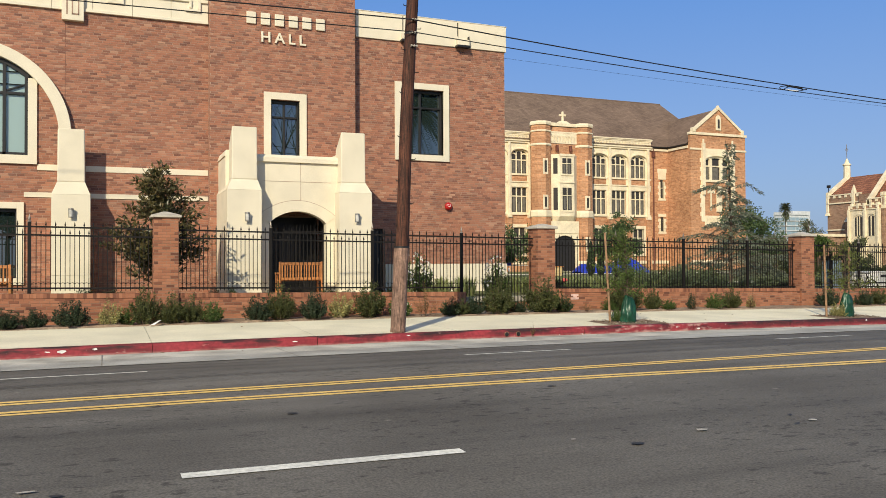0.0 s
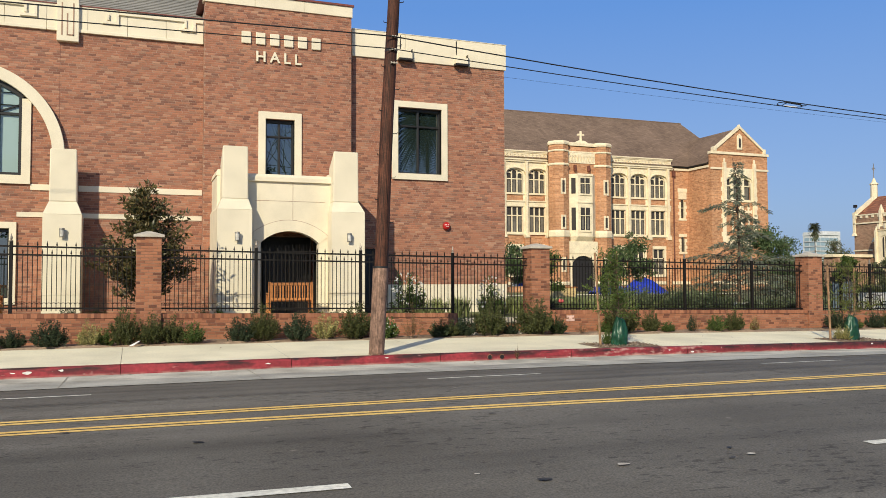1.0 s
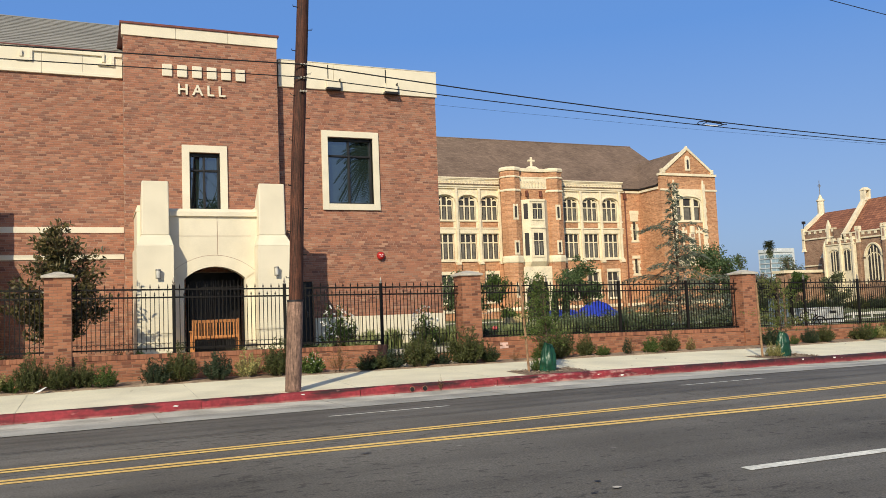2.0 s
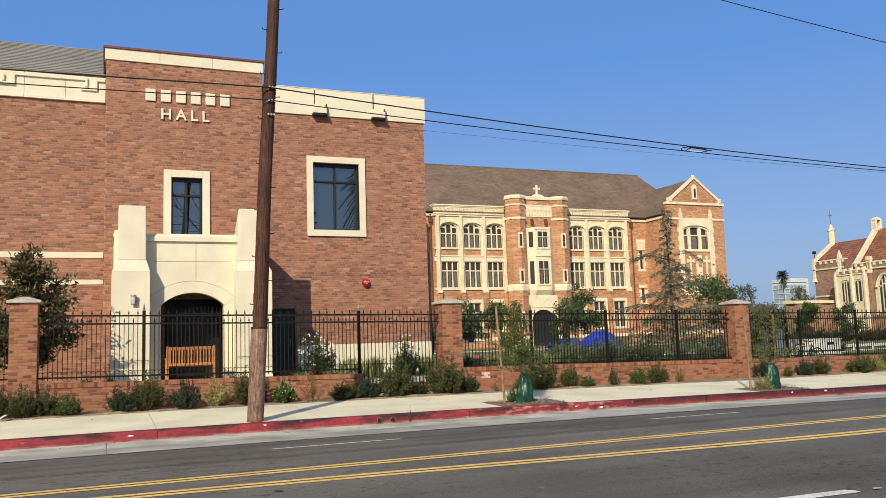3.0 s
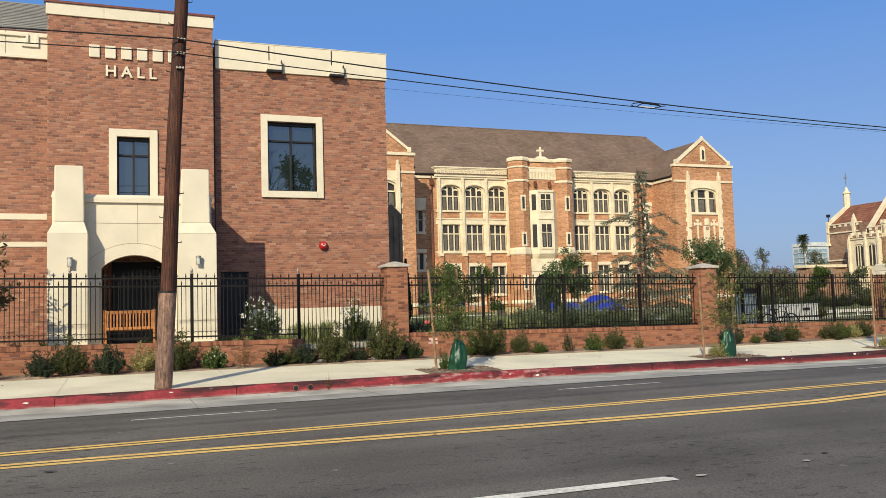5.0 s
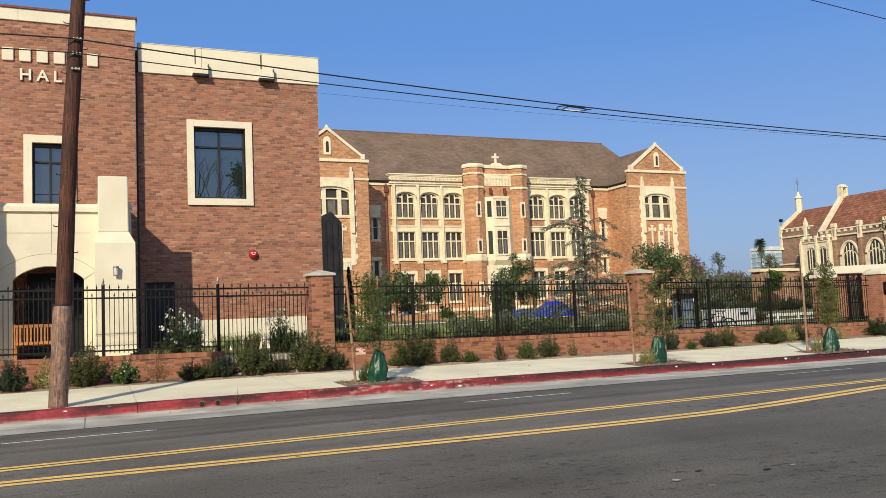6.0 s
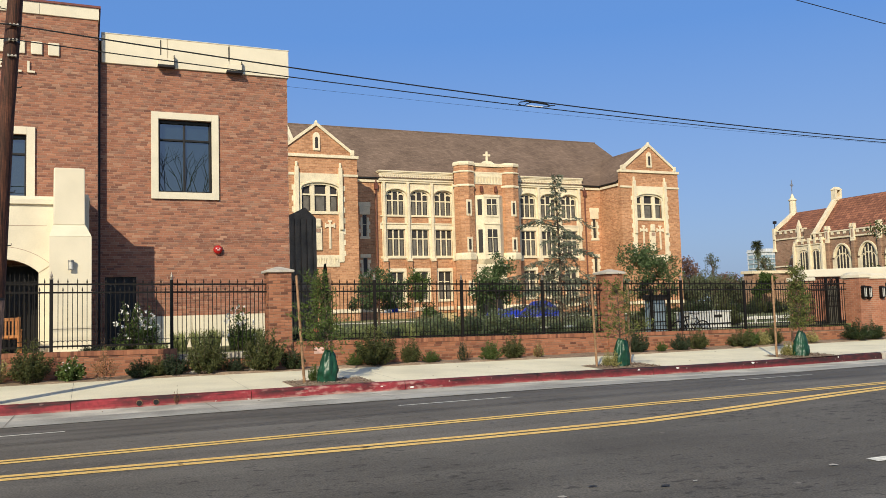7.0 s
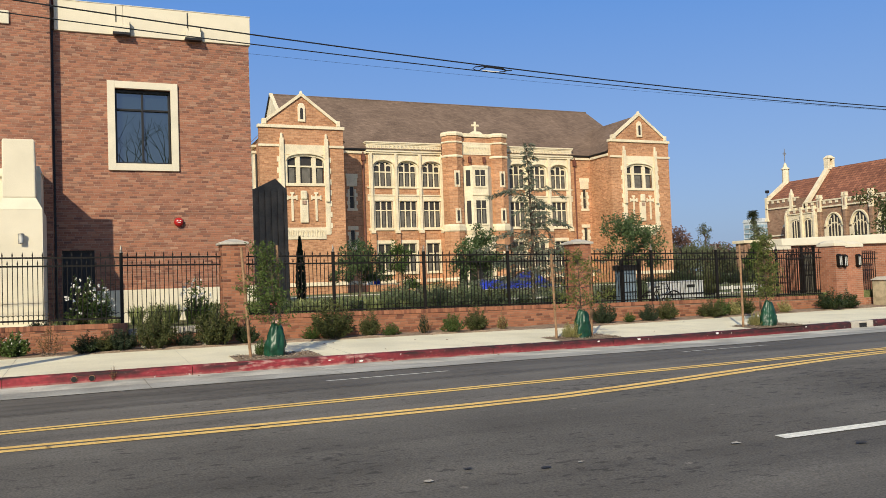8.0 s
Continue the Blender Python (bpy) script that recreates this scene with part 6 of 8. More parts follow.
    for x in (62.86, 65.06):
        gbox(x - 0.1, x + 0.1, FYG - 0.1, FYG, 7.25, 9.8, "wall_cross")
        gbox(x - 0.42, x + 0.42, FYG - 0.095, FYG, 9.24, 9.5, "wall_cross")
        for q in (-0.42, 0.42):
            gbox(x + q - 0.07, x + q + 0.07, FYG - 0.098, FYG, 9.15, 9.6, "wall_cross")
        gbox(x - 0.2, x + 0.2, FYG - 0.098, FYG, 9.72, 9.88, "wall_cross")
    lp = arch_line(c - 0.34, c + 0.34, 17.55, 0.45, 8)
    part("gable_light_stone", Geo().prism([(c - 0.34, 16.28), (c + 0.34, 16.28)] + lp[::-1], FYG - 0.12, FYG + 0.05), M["stone_far"], school, bevel=0.03)
    lp = arch_line(c - 0.14, c + 0.14, 17.35, 0.2, 8)
    part("gable_light", Geo().prism([(c - 0.14, 16.5), (c + 0.14, 16.5)] + lp[::-1], FYG - 0.13, FYG - 0.11), M["glass_far"], school)
    gbox(GL, GR, FYG - 0.14, FYG + 0.1, 1.35, 1.7, "plinth")
    side = GL if s > 0 else mirror(GL)
    part("eave", Geo().box(side - 0.14, FYG + 0.4, 14.2, side + 0.14, FYM - 0.3, 14.46), M["stone_far"], school)
    # flank gutter, likewise darkened in colour for the shade under the roof
    part("gutter", Geo().box(side - 0.26, FYG + 0.4, 14.56, side + 0.26, FYM - 0.3, 14.68), M["bronze"], school)
    # wing roof running back
    ridge = [(a - 0.25, FYG + 0.4, 14.68), (c, FYG + 0.4, 18.7), (b + 0.25, FYG + 0.4, 14.68), (a - 0.25, FYM + 9, 14.68), (c, FYM + 9, 18.7), (b + 0.25, FYM + 9, 14.68)]
    part("wing_roof", Geo().add(ridge, [(0, 1, 4, 3), (1, 2, 5, 4)]), M["shingle"], school)
# long roof: a coped gable at its western end, a hip at its eastern end
RX = 26.5
roof = Geo().add([(RX, FYM - 0.35, 14.68), (67.6, FYM - 0.35, 14.68), (67.6, 93.0, 14.68), (RX, 93.0, 14.68), (RX, 84.5, 21.53), (65.5, 84.5, 21.53)],
                 [(0, 1, 5, 4), (1, 2, 5), (2, 3, 4, 5)])
sroof = part("roof", roof, M["shingle"], school, "long brown shingle roof, gabled and hipped")
part("ridge_cap", Geo().tube([(RX, 84.5, 21.53), (65.5, 84.5, 21.53)], 0.1, 6), M["shingle"], sroof)
part("end_gable", Geo().prism_x([(75.85, 14.6), (93.0, 14.6), (84.5, 21.45)], RX - 0.02, RX + 0.35), M["stone_far"], school, "cream rendered end gable")
for ya in (75.7, 93.2):
    g = Geo()
    quad = [(RX - 0.16, ya, 14.6), (RX - 0.16, 84.5, 21.45), (RX - 0.16, 84.5, 21.7), (RX - 0.16, ya, 14.85)]
    g.add(quad + [(x + 0.36, y, z) for x, y, z in quad], [(0, 1, 2, 3), (7, 6, 5, 4), (3, 2, 6, 7), (0, 4, 5, 1), (0, 3, 7, 4), (1, 5, 6, 2)])
    part("rake_board", g, M["bronze"] if ya > 80 else M["stone_far"], school)
# stone bay and downpipe on the outer flank of the western wing
FX = mirror(67.86)
part("flank_bay", Geo().box(FX - 0.3, 73.7, 4.8, FX + 0.05, 80.5, 13.5).box(FX - 0.42, 73.6, 13.5, FX + 0.05, 80.6, 13.75).box(FX - 0.4, 73.62, 14.1, FX + 0.05, 80.58, 14.3), M["stone_far"], school, "cream stone flank bay", bevel=0.03)
for k in range(3):
    ya = 74.3 + 2.0 * k
    part("flank_window", Geo().box(FX - 0.32, ya, 9.2, FX - 0.29, ya + 1.3, 12.4), M["glass_far"], school, "dark flank window")
part("flank_downpipe", Geo().tube([(FX - 0.12, 73.2, SB), (FX - 0.12, 73.2, 13.4)], 0.085, 8), M["bronze"], school, "dark downpipe")
part("lower_roof", Geo().box(22.8, FYM - 0.3, 14.5, RX, 93.0, 14.68), M["shingle"], school, "low brown roof over the end of the wing")

# ---------------------------------------------------------------- the chapel with red tiled roof
chapel = thing("chapel", "tan brick chapel with pointed windows and a red tile roof", "building", (100, 65, GARDEN - 0.1))
CXW = 96.0


part("nave", Geo().box(CXW, 35, SB, 106, 79.5, 9.3), M["brick_chapel"], chapel, "tan brick nave")
part("nave_roof", Geo().add([(CXW + 0.4, 35, 9.3), (CXW + 0.4, 79.3, 9.3), (101, 79.3, 14.75), (101, 35, 14.75), (105.6, 35, 9.3), (105.6, 79.3, 9.3)], [(0, 3, 2, 1), (3, 4, 5, 2)]), M["tile_red"], chapel, "red clay tile roof")
g = Geo()
for (xa, za), (xb, zb) in (((CXW - 0.1, 9.35), (100.7, 14.75)), ((101.3, 14.75), (106.1, 9.35))):
    g.hull([(xa, 79.2, za - 0.3), (xb, 79.2, zb - 0.3), (xb, 79.8, zb - 0.3), (xa, 79.8, za - 0.3)], [(xa, 79.2, za + 0.4), (xb, 79.2, zb + 0.4), (xb, 79.8, zb + 0.4), (xa, 79.8, za + 0.4)])
part("gable_coping", g, M["stone_far"], chapel, "cream gable coping")
bell = part("bellcote", Geo().box(100.3, 79.1, 14.5, 100.62, 79.9, 15.95).box(101.18, 79.1, 14.5, 101.5, 79.9, 15.95).box(100.62, 79.1, 14.5, 101.18, 79.9, 15.05).box(100.25, 79.05, 15.95, 101.55, 79.95, 16.12)
            .frustum(100.3, 79.1, 101.5, 79.9, 16.12, 100.6, 79.3, 101.2, 79.7, 16.42), M["stone_far"], chapel, "small cream open bellcote", bevel=0.05)
part("bellcote_back", Geo().box(100.62, 79.6, 15.05, 101.18, 79.7, 15.95), M["mortar"], bell)
part("end_gable", Geo().add([(CXW, 79.5, 9), (106, 79.5, 9), (101, 79.5, 14.8)], [(0, 1, 2), (2, 1, 0)]), M["brick_chapel"], chapel)
# parapet: brick with a toothed cream coping
part("parapet_string", Geo().box(CXW - 0.2, 35, 9.02, CXW + 0.2, 79.6, 9.22), M["stone_far"], chapel, bevel=0.03)
part("parapet", Geo().box(CXW - 0.1, 35, 9.22, CXW + 0.2, 79.6, 9.86), M["brick_chapel"], chapel)
part("parapet_coping", Geo().box(CXW - 0.2, 35, 9.86, CXW + 0.25, 79.6, 10.04), M["stone_far"], chapel, bevel=0.03)
tooth = Geo().box(CXW - 0.17, -0.2, 9.52, CXW - 0.09, 0.2, 9.87).mesh("coping_tooth")
for k in range(34):
    ob = part("coping_tooth", tooth, M["stone_far"], chapel)
    ob.matrix_basis = Matrix.Translation((0, 79.1 - 0.945 * k, 0))
for k in range(10):
    y = 74.92 - 3.78 * k
    line = arch_line(y - 0.92, y + 0.92, 6.7, 1.38, 14, 0.66)
    pane = [(y - 0.92, 3.4), (y + 0.92, 3.4)] + line[::-1]
    w = part("window", Geo().prism_x(pane, CXW - 0.03, CXW - 0.02), M["glass_far"], chapel, "pointed traceried window")
    g = Geo()
    for u in (-0.46, 0.0, 0.46):
        g.box(CXW - 0.1, y + u - 0.055, 3.4, CXW - 0.02, y + u + 0.055, 8.05 if u == 0 else 7.6)
    for u in (-0.69, -0.23, 0.23, 0.69):
        top = 6.75 if abs(u) > 0.5 else 7.0
        for d in (-1, 1):
            g.tube([(CXW - 0.06, y + u + d * 0.23, top - 0.35), (CXW - 0.06, y + u + d * 0.12, top - 0.08), (CXW - 0.06, y + u, top + 0.06)], 0.045, 4)
    part("tracery", g, M["stone_far"], w)
    for outer_h, outer_r, in_h, in_r, proud, nm in ((1.24, 1.62, 0.92, 1.38, 0.1, "window_stone"), (1.4, 1.8, 1.24, 1.62, 0.26, "hood_mould")):
        out, inn = arch_line(y - outer_h, y + outer_h, 6.55, outer_r, 14, 0.66), arch_line(y - in_h, y + in_h, 6.7 if nm == "window_stone" else 6.55, in_r, 14, 0.66)
        g = Geo()
        for (ya, za), (yb, zb), (yc, zc), (yd, zd) in zip(out, out[1:], inn[1:], inn):
            q = [(CXW - proud, ya, za), (CXW - proud, yb, zb), (CXW - proud, yc, zc), (CXW - proud, yd, zd)]
            g.add(q + [(CXW, b, c) for a, b, c in q], [(3, 2, 1, 0), (0, 1, 5, 4), (2, 3, 7, 6)])
        if nm == "window_stone":
            g.box(CXW - proud, y - outer_h, 3.2, CXW, y - in_h, 6.6).box(CXW - proud, y + in_h, 3.2, CXW, y + outer_h, 6.6)
        part(nm, g, M["stone_far"], w)
    for ya in (y - 1.6, y + 1.26):
        part("spandrel_stone", Geo().box(CXW - 0.06, ya, 3.0, CXW, ya + 0.34, 6.3), M["stone_far"], chapel)
    yb = y - 1.75
    for q in ((yb, y + 2.1) if k == 0 else (yb,)):
        part("pier", Geo().box(CXW - 0.35, q - 0.22, SB, CXW, q + 0.22, 8.5), M["brick_chapel"], chapel, "tan brick pier", bevel=0.03)
        pin = part("pinnacle", Geo().frustum(CXW - 0.38, q - 0.26, CXW, q + 0.26, 8.5, CXW - 0.3, q - 0.3, CXW, q + 0.3, 8.75).box(CXW - 0.3, q - 0.3, 8.75, CXW + 0.1, q + 0.3, 10.2).box(CXW - 0.38, q - 0.36, 10.2, CXW + 0.15, q + 0.36, 10.38), M["stone_far"], chapel, bevel=0.03)
        part("pinnacle_tooth", Geo().box(CXW - 0.34, q - 0.32, 10.38, CXW + 0.1, q - 0.1, 10.72).box(CXW - 0.34, q + 0.1, 10.38, CXW + 0.1, q + 0.32, 10.72), M["stone_far"], pin)
        part("pinnacle_panel", Geo().box(CXW - 0.306, q - 0.12, 9.0, CXW - 0.3, q + 0.12, 10.0), M["mortar"], pin)
# chancel and far transept with its little spire
part("chancel", Geo().box(CXW - 0.6, 77.4, SB, 104, 82.2, 8.55), M["stone_far"], chapel, "cream stone chancel front", bevel=0.04)
for y, half, n in ((80.55, 0.58, 3), (78.55, 0.44, 2)):
    line = arch_line(y - half, y + half, 7.35, 0.3, 10, 0.6)
    part("lancet", Geo().prism_x([(y - half, 4.9), (y + half, 4.9)] + line[::-1], CXW - 0.64, CXW - 0.62), M["glass_far"], chapel, "lancet window")
    for k in range(1, n):
        q = y - half + 2 * half * k / n
        part("lancet_bar", Geo().box(CXW - 0.72, q - 0.05, 4.9, CXW - 0.6, q + 0.05, 7.6), M["stone_far"], chapel)
    out = arch_line(y - half - 0.18, y + half + 0.18, 7.45, 0.45, 10, 0.6)
    part("lancet_hood", Geo().tube([(CXW - 0.66, a, z) for a, z in out], 0.06, 4), M["stone_far"], chapel)
for q in (77.5, 79.5, 82.1):
    part("chancel_shaft", Geo().box(CXW - 0.85, q - 0.16, SB, CXW - 0.55, q + 0.16, 8.3).frustum(CXW - 0.85, q - 0.16, CXW - 0.55, q + 0.16, 8.3, CXW - 0.65, q - 0.06, CXW - 0.55, q + 0.06, 9.0), M["stone_far"], chapel, bevel=0.03)
part("chancel_parapet", Geo().box(CXW - 0.55, 77.4, 8.55, CXW - 0.2, 82.2, 9.0), M["brick_chapel"], chapel)
part("chancel_string", Geo().box(CXW - 0.72, 77.3, 8.45, CXW - 0.4, 82.3, 8.6).box(CXW - 0.62, 77.4, 9.0, CXW - 0.15, 82.2, 9.14), M["stone_far"], chapel, bevel=0.02)
for k in range(5):
    part("merlon", Geo().box(CXW - 0.66, 77.5 + 1.02 * k, 8.7, CXW - 0.15, 77.85 + 1.02 * k, 9.4), M["stone_far"], chapel, bevel=0.03)
part("flank_buttress", Geo().box(96.3, 82.5, SB, 98.0, 83.6, 7.0), M["brick_chapel"], chapel, "tan brick buttress", bevel=0.03)
part("buttress_cap", Geo().hull([(96.2, 82.4, 7.0), (98.0, 82.4, 7.0), (98.0, 83.7, 7.0), (96.2, 83.7, 7.0)], [(97.0, 82.4, 8.0), (98.0, 82.4, 8.2), (98.0, 83.7, 8.2), (97.0, 83.7, 8.0)]), M["stone_far"], chapel)
part("transept", Geo().box(97.9, 82.4, SB, 110, 88, 10.6), M["brick_chapel"], chapel, "tan brick transept")
part("string", Geo().box(97.75, 82.3, 9.75, 110, 88.1, 9.95).box(97.75, 82.3, 5.9, 110, 88.1, 6.1), M["stone_far"], chapel, bevel=0.03)
part("transept_coping", Geo().box(97.78, 82.4, 10.95, 98.3, 88.1, 11.12), M["stone_far"], chapel, bevel=0.02)
part("transept_parapet", Geo().box(97.88, 82.4, 10.6, 98.2, 88.0, 10.95), M["brick_chapel"], chapel)
for k in range(6):
    part("coping_tooth", Geo().box(97.8, 82.6 + 0.98 * k, 10.6, 97.9, 83.0 + 0.98 * k, 10.96), M["stone_far"], chapel)
part("corner_shaft", Geo().box(97.75, 87.7, 8.6, 98.1, 88.15, 11.5).frustum(97.6, 87.5, 98.2, 88.25, 8.1, 97.75, 87.7, 98.1, 88.15, 8.6), M["stone_far"], chapel, bevel=0.04)
part("pinnacle", Geo().box(97.7, 83.2, 9.2, 98.2, 83.7, 11.4).frustum(97.7, 83.2, 98.2, 83.7, 11.4, 97.9, 83.4, 98.0, 83.5, 12.3), M["stone_far"], chapel, bevel=0.03)
part("link", Geo().box(97.6, 79.5, SB, 108, 82.4, 10.85), M["brick_chapel"], chapel)
part("transept_roof", Geo().add([(98.0, 79.6, 10.75), (98.0, 88, 10.75), (102.0, 88, 13.9), (102.0, 79.6, 13.9), (108, 88, 10.75), (108, 79.6, 10.75)], [(0, 3, 2, 1), (3, 5, 4, 2)]), M["tile_red"], chapel)
part("raking_coping", Geo().hull([(98.1, 87.6, 11.1), (102.0, 87.6, 13.7), (102.0, 88.2, 13.7), (98.1, 88.2, 11.1)], [(98.1, 87.6, 11.55), (102.0, 87.6, 14.2), (102.0, 88.2, 14.2), (98.1, 88.2, 11.55)]), M["stone_far"], chapel)
part("spire_turret", Geo().lathe(101.9, 88.0, [(0.7, 12.8), (0.66, 13.6), (0.5, 13.85), (0.46, 15.6), (0.6, 15.72), (0.58, 15.85), (0.32, 16.05), (0.2, 16.45), (0.06, 16.7)], 8), M["stone_far"], chapel, "little cream octagonal turret")
ring_pts = [(101.9 + 0.22 * math.cos(6.2832 * k / 12), 88.0, 18.0 + 0.22 * math.sin(6.2832 * k / 12)) for k in range(13)]
part("spire_cross", Geo().tube([(101.9, 88, 16.6), (101.9, 88, 18.8)], 0.045, 6).box(101.55, 87.97, 17.96, 102.25, 88.03, 18.04).tube(ring_pts, 0.03, 5), M["rustiron"], chapel, "thin iron ringed cross")
part("corner_lamp", Geo().box(97.95, 87.8, 11.6, 98.02, 87.87, 12.3).box(97.8, 87.65, 12.2, 98.2, 88.0, 12.6), M["bronze"], chapel, "small dark lamp on the corner")

# ---------------------------------------------------------------- things far off
lowb = thing("brick_outbuilding", "low brown brick building with a pale coping", "building", (92, 84, GARDEN - 0.1))
part("wall", Geo().box(89.0, 83.4, SB, 97.8, 85, 4.9), M["brick_chapel"], lowb)
part("coping", Geo().box(88.7, 83.1, 4.9, 97.8, 85.3, 5.3), M["stone_far"], lowb, bevel=0.03)
for x in (89.3, 92.5, 95.7):
    part("brick_pier", Geo().box(x, 82.9, SB, x + 0.9, 83.4, 4.8), M["brick_chapel"], lowb)
OX, OY = 314.1, 308.7
office = thing("office_block", "pale five-storey office block far off with banded windows", "building", (OX + 7.0, OY + 4.0, 0))
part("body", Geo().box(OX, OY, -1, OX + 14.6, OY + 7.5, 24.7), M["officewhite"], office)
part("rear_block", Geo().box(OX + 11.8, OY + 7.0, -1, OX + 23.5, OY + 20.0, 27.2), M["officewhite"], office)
for f in range(8):
    z = 21.9 - 2.4 * f
    for k in range(5):
        x = OX + 0.55 + 2.8 * k
        part("window", Geo().box(x, OY - 0.15, z, x + 2.45, OY + 0.02, z + 1.5), M["glass_hazy"], office)
    for k in range(2):
        y = OY + 0.6 + 3.4 * k
        part("window", Geo().box(OX - 0.15, y, z, OX + 0.02, y + 2.9, z + 1.5), M["glass_hazy"], office)
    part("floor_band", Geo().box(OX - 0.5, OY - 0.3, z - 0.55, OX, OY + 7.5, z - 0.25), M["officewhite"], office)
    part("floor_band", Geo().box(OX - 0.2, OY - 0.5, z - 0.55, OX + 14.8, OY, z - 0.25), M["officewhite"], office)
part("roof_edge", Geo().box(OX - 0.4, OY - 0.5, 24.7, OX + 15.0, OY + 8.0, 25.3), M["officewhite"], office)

# ---------------------------------------------------------------- planting
def leaf_quads(geo, p, d, up, length, width):
    """One leaf: base, two sides and tip, a little folded."""
    side = d.cross(up)
    if side.length < 1e-4:
        side = Vector((1, 0, 0))
    side = side.normalized() * width * 0.5
    o = len(geo.v)
    lift = up * width * 0.18
    geo.v += [tuple(p), tuple(p + d * length * 0.45 + side + lift), tuple(p + d * length), tuple(p + d * length * 0.45 - side + lift)]
    geo.f.append((o, o + 1, o + 2, o + 3))


def rand_dir(rng):
    while True:
        v = Vector((rng.uniform(-1, 1), rng.uniform(-1, 1), rng.uniform(-1, 1)))
        if 0.05 < v.length < 1:
            return v.normalized()


def shrub_parts(seed, w, h, stems, per, leaf, width, upright=0.5, bare=0.15):
    """Stems from one root, leaves along them."""
    rng = random.Random(seed)
    wood, green = Geo(), Geo()
    for s in range(stems):
        a, r = rng.uniform(0, 2 * math.pi), math.sqrt(rng.random())
        tip = Vector((math.cos(a) * r * w * 0.5, math.sin(a) * r * w * 0.5, h * (1 - 0.62 * r * r) * (rng.uniform(0.5, 1.0) if s % 7 else rng.uniform(1.0, 1.2))))
        root = Vector((tip.x * 0.2, tip.y * 0.2, 0))
        mid = root.lerp(tip, 0.5) + Vector((tip.x * 0.2 * (1 - upright), tip.y * 0.2 * (1 - upright), -0.03 + h * 0.06 * upright))
        if s % 3 == 0:
            wood.tube([root - Vector((0, 0, 0.06)), mid, tip], [0.007, 0.005, 0.002], 4, cap=False)
        for k in range(per):
            u = bare + (1 - bare) * rng.random() ** 0.8
            p = root.lerp(mid, u * 2) if u < 0.5 else mid.lerp(tip, u * 2 - 1)
            along = (tip - mid).normalized()
            d = (along * rng.uniform(0.2, 0.9) + rand_dir(rng) * 0.9).normalized()
            p = p + rand_dir(rng) * 0.03 * w
            leaf_quads(green, p, d, rand_dir(rng), leaf * rng.uniform(0.6, 1.25), width * rng.uniform(0.7, 1.2))
    return wood, green


SHRUBS = {}


def shrub(kind, x, y, z, w, h, turn, lab, cat="shrub"):
    """One planted shrub; shrubs of a kind share their meshes."""
    spec = {
        "blue": (11, 75, 56, 0.05, 0.022, 0.3, "leaf_blue"), "green": (12, 90, 60, 0.055, 0.016, 0.6, "leaf_shrub"), "yellow": (13, 60, 44, 0.05, 0.022, 0.5, "leaf_yellow"),
        "light": (14, 64, 46, 0.05, 0.024, 0.4, "leaf_light"), "sparse": (15, 34, 22, 0.05, 0.014, 0.9, "leaf_dry"), "dark": (16, 80, 56, 0.055, 0.02, 0.5, "leaf_dark"), "sage": (17, 80, 46, 0.055, 0.018, 0.6, "leaf_sage"),
    }[kind]
    if kind not in SHRUBS:
        wood, green = shrub_parts(spec[0], 1.0, 1.0, spec[1], spec[2], spec[3] * 1.35, spec[4] * 1.5, spec[5])
        t = thing("shrub", lab, cat, (0, 0, 0), group="shrubs along the wall")
        part("stem", wood, M["bark"], t, kind="stuff")
        part("foliage", green, M[spec[6]], t, kind="stuff")
        SHRUBS[kind] = t
        t.matrix_basis = Matrix.Translation((x, y, z)) @ Matrix.Rotation(turn, 4, "Z") @ Matrix.Diagonal((w, w, h, 1))
        t["label"] = lab
        return t
    c = SHRUBS[kind].copy()
    scene.collection.objects.link(c)
    c.matrix_basis = Matrix.Translation((x, y, z)) @ Matrix.Rotation(turn, 4, "Z") @ Matrix.Diagonal((w, w, h, 1))
    for o in SHRUBS[kind].children:
        k = o.copy()
        scene.collection.objects.link(k)
        k.parent = c
        k.matrix_parent_inverse = Matrix.Identity(4)
    c["label"] = lab
    return c


LAB = {"blue": "low dark bluish-green shrub in dry soil", "green": "upright fine-leaved green shrub by the brick wall", "yellow": "yellowing green shrub by the brick wall",
       "light": "small fresh green shrub by the brick wall", "sparse": "sparse dry brownish shrub by the brick wall", "dark": "dense dark green shrub by the brick wall"}
WEST_ROW = [("blue", -5.2, 0.7, 0.5), ("green", -4.3, 0.7, 0.6), ("blue", -3.4, 0.7, 0.5), ("green", -2.6, 0.6, 0.6), ("blue", -1.75, 0.65, 0.45), ("blue", -1.2, 0.6, 0.42), ("blue", -0.45, 0.85, 0.6), ("yellow", 0.32, 0.6, 0.55),
       ("light", 0.66, 0.5, 0.4), ("green", 1.02, 0.7, 0.8), ("green", 1.62, 0.75, 0.65), ("green", 2.05, 0.6, 0.6), ("light", 2.5, 0.6, 0.5), ("blue", 3.55, 0.75, 0.6), ("green", 4.1, 0.8, 0.8), ("blue", 4.9, 0.75, 0.68), ("yellow", 5.62, 0.75, 0.62),
       ("green", 6.38, 0.9, 0.82)]
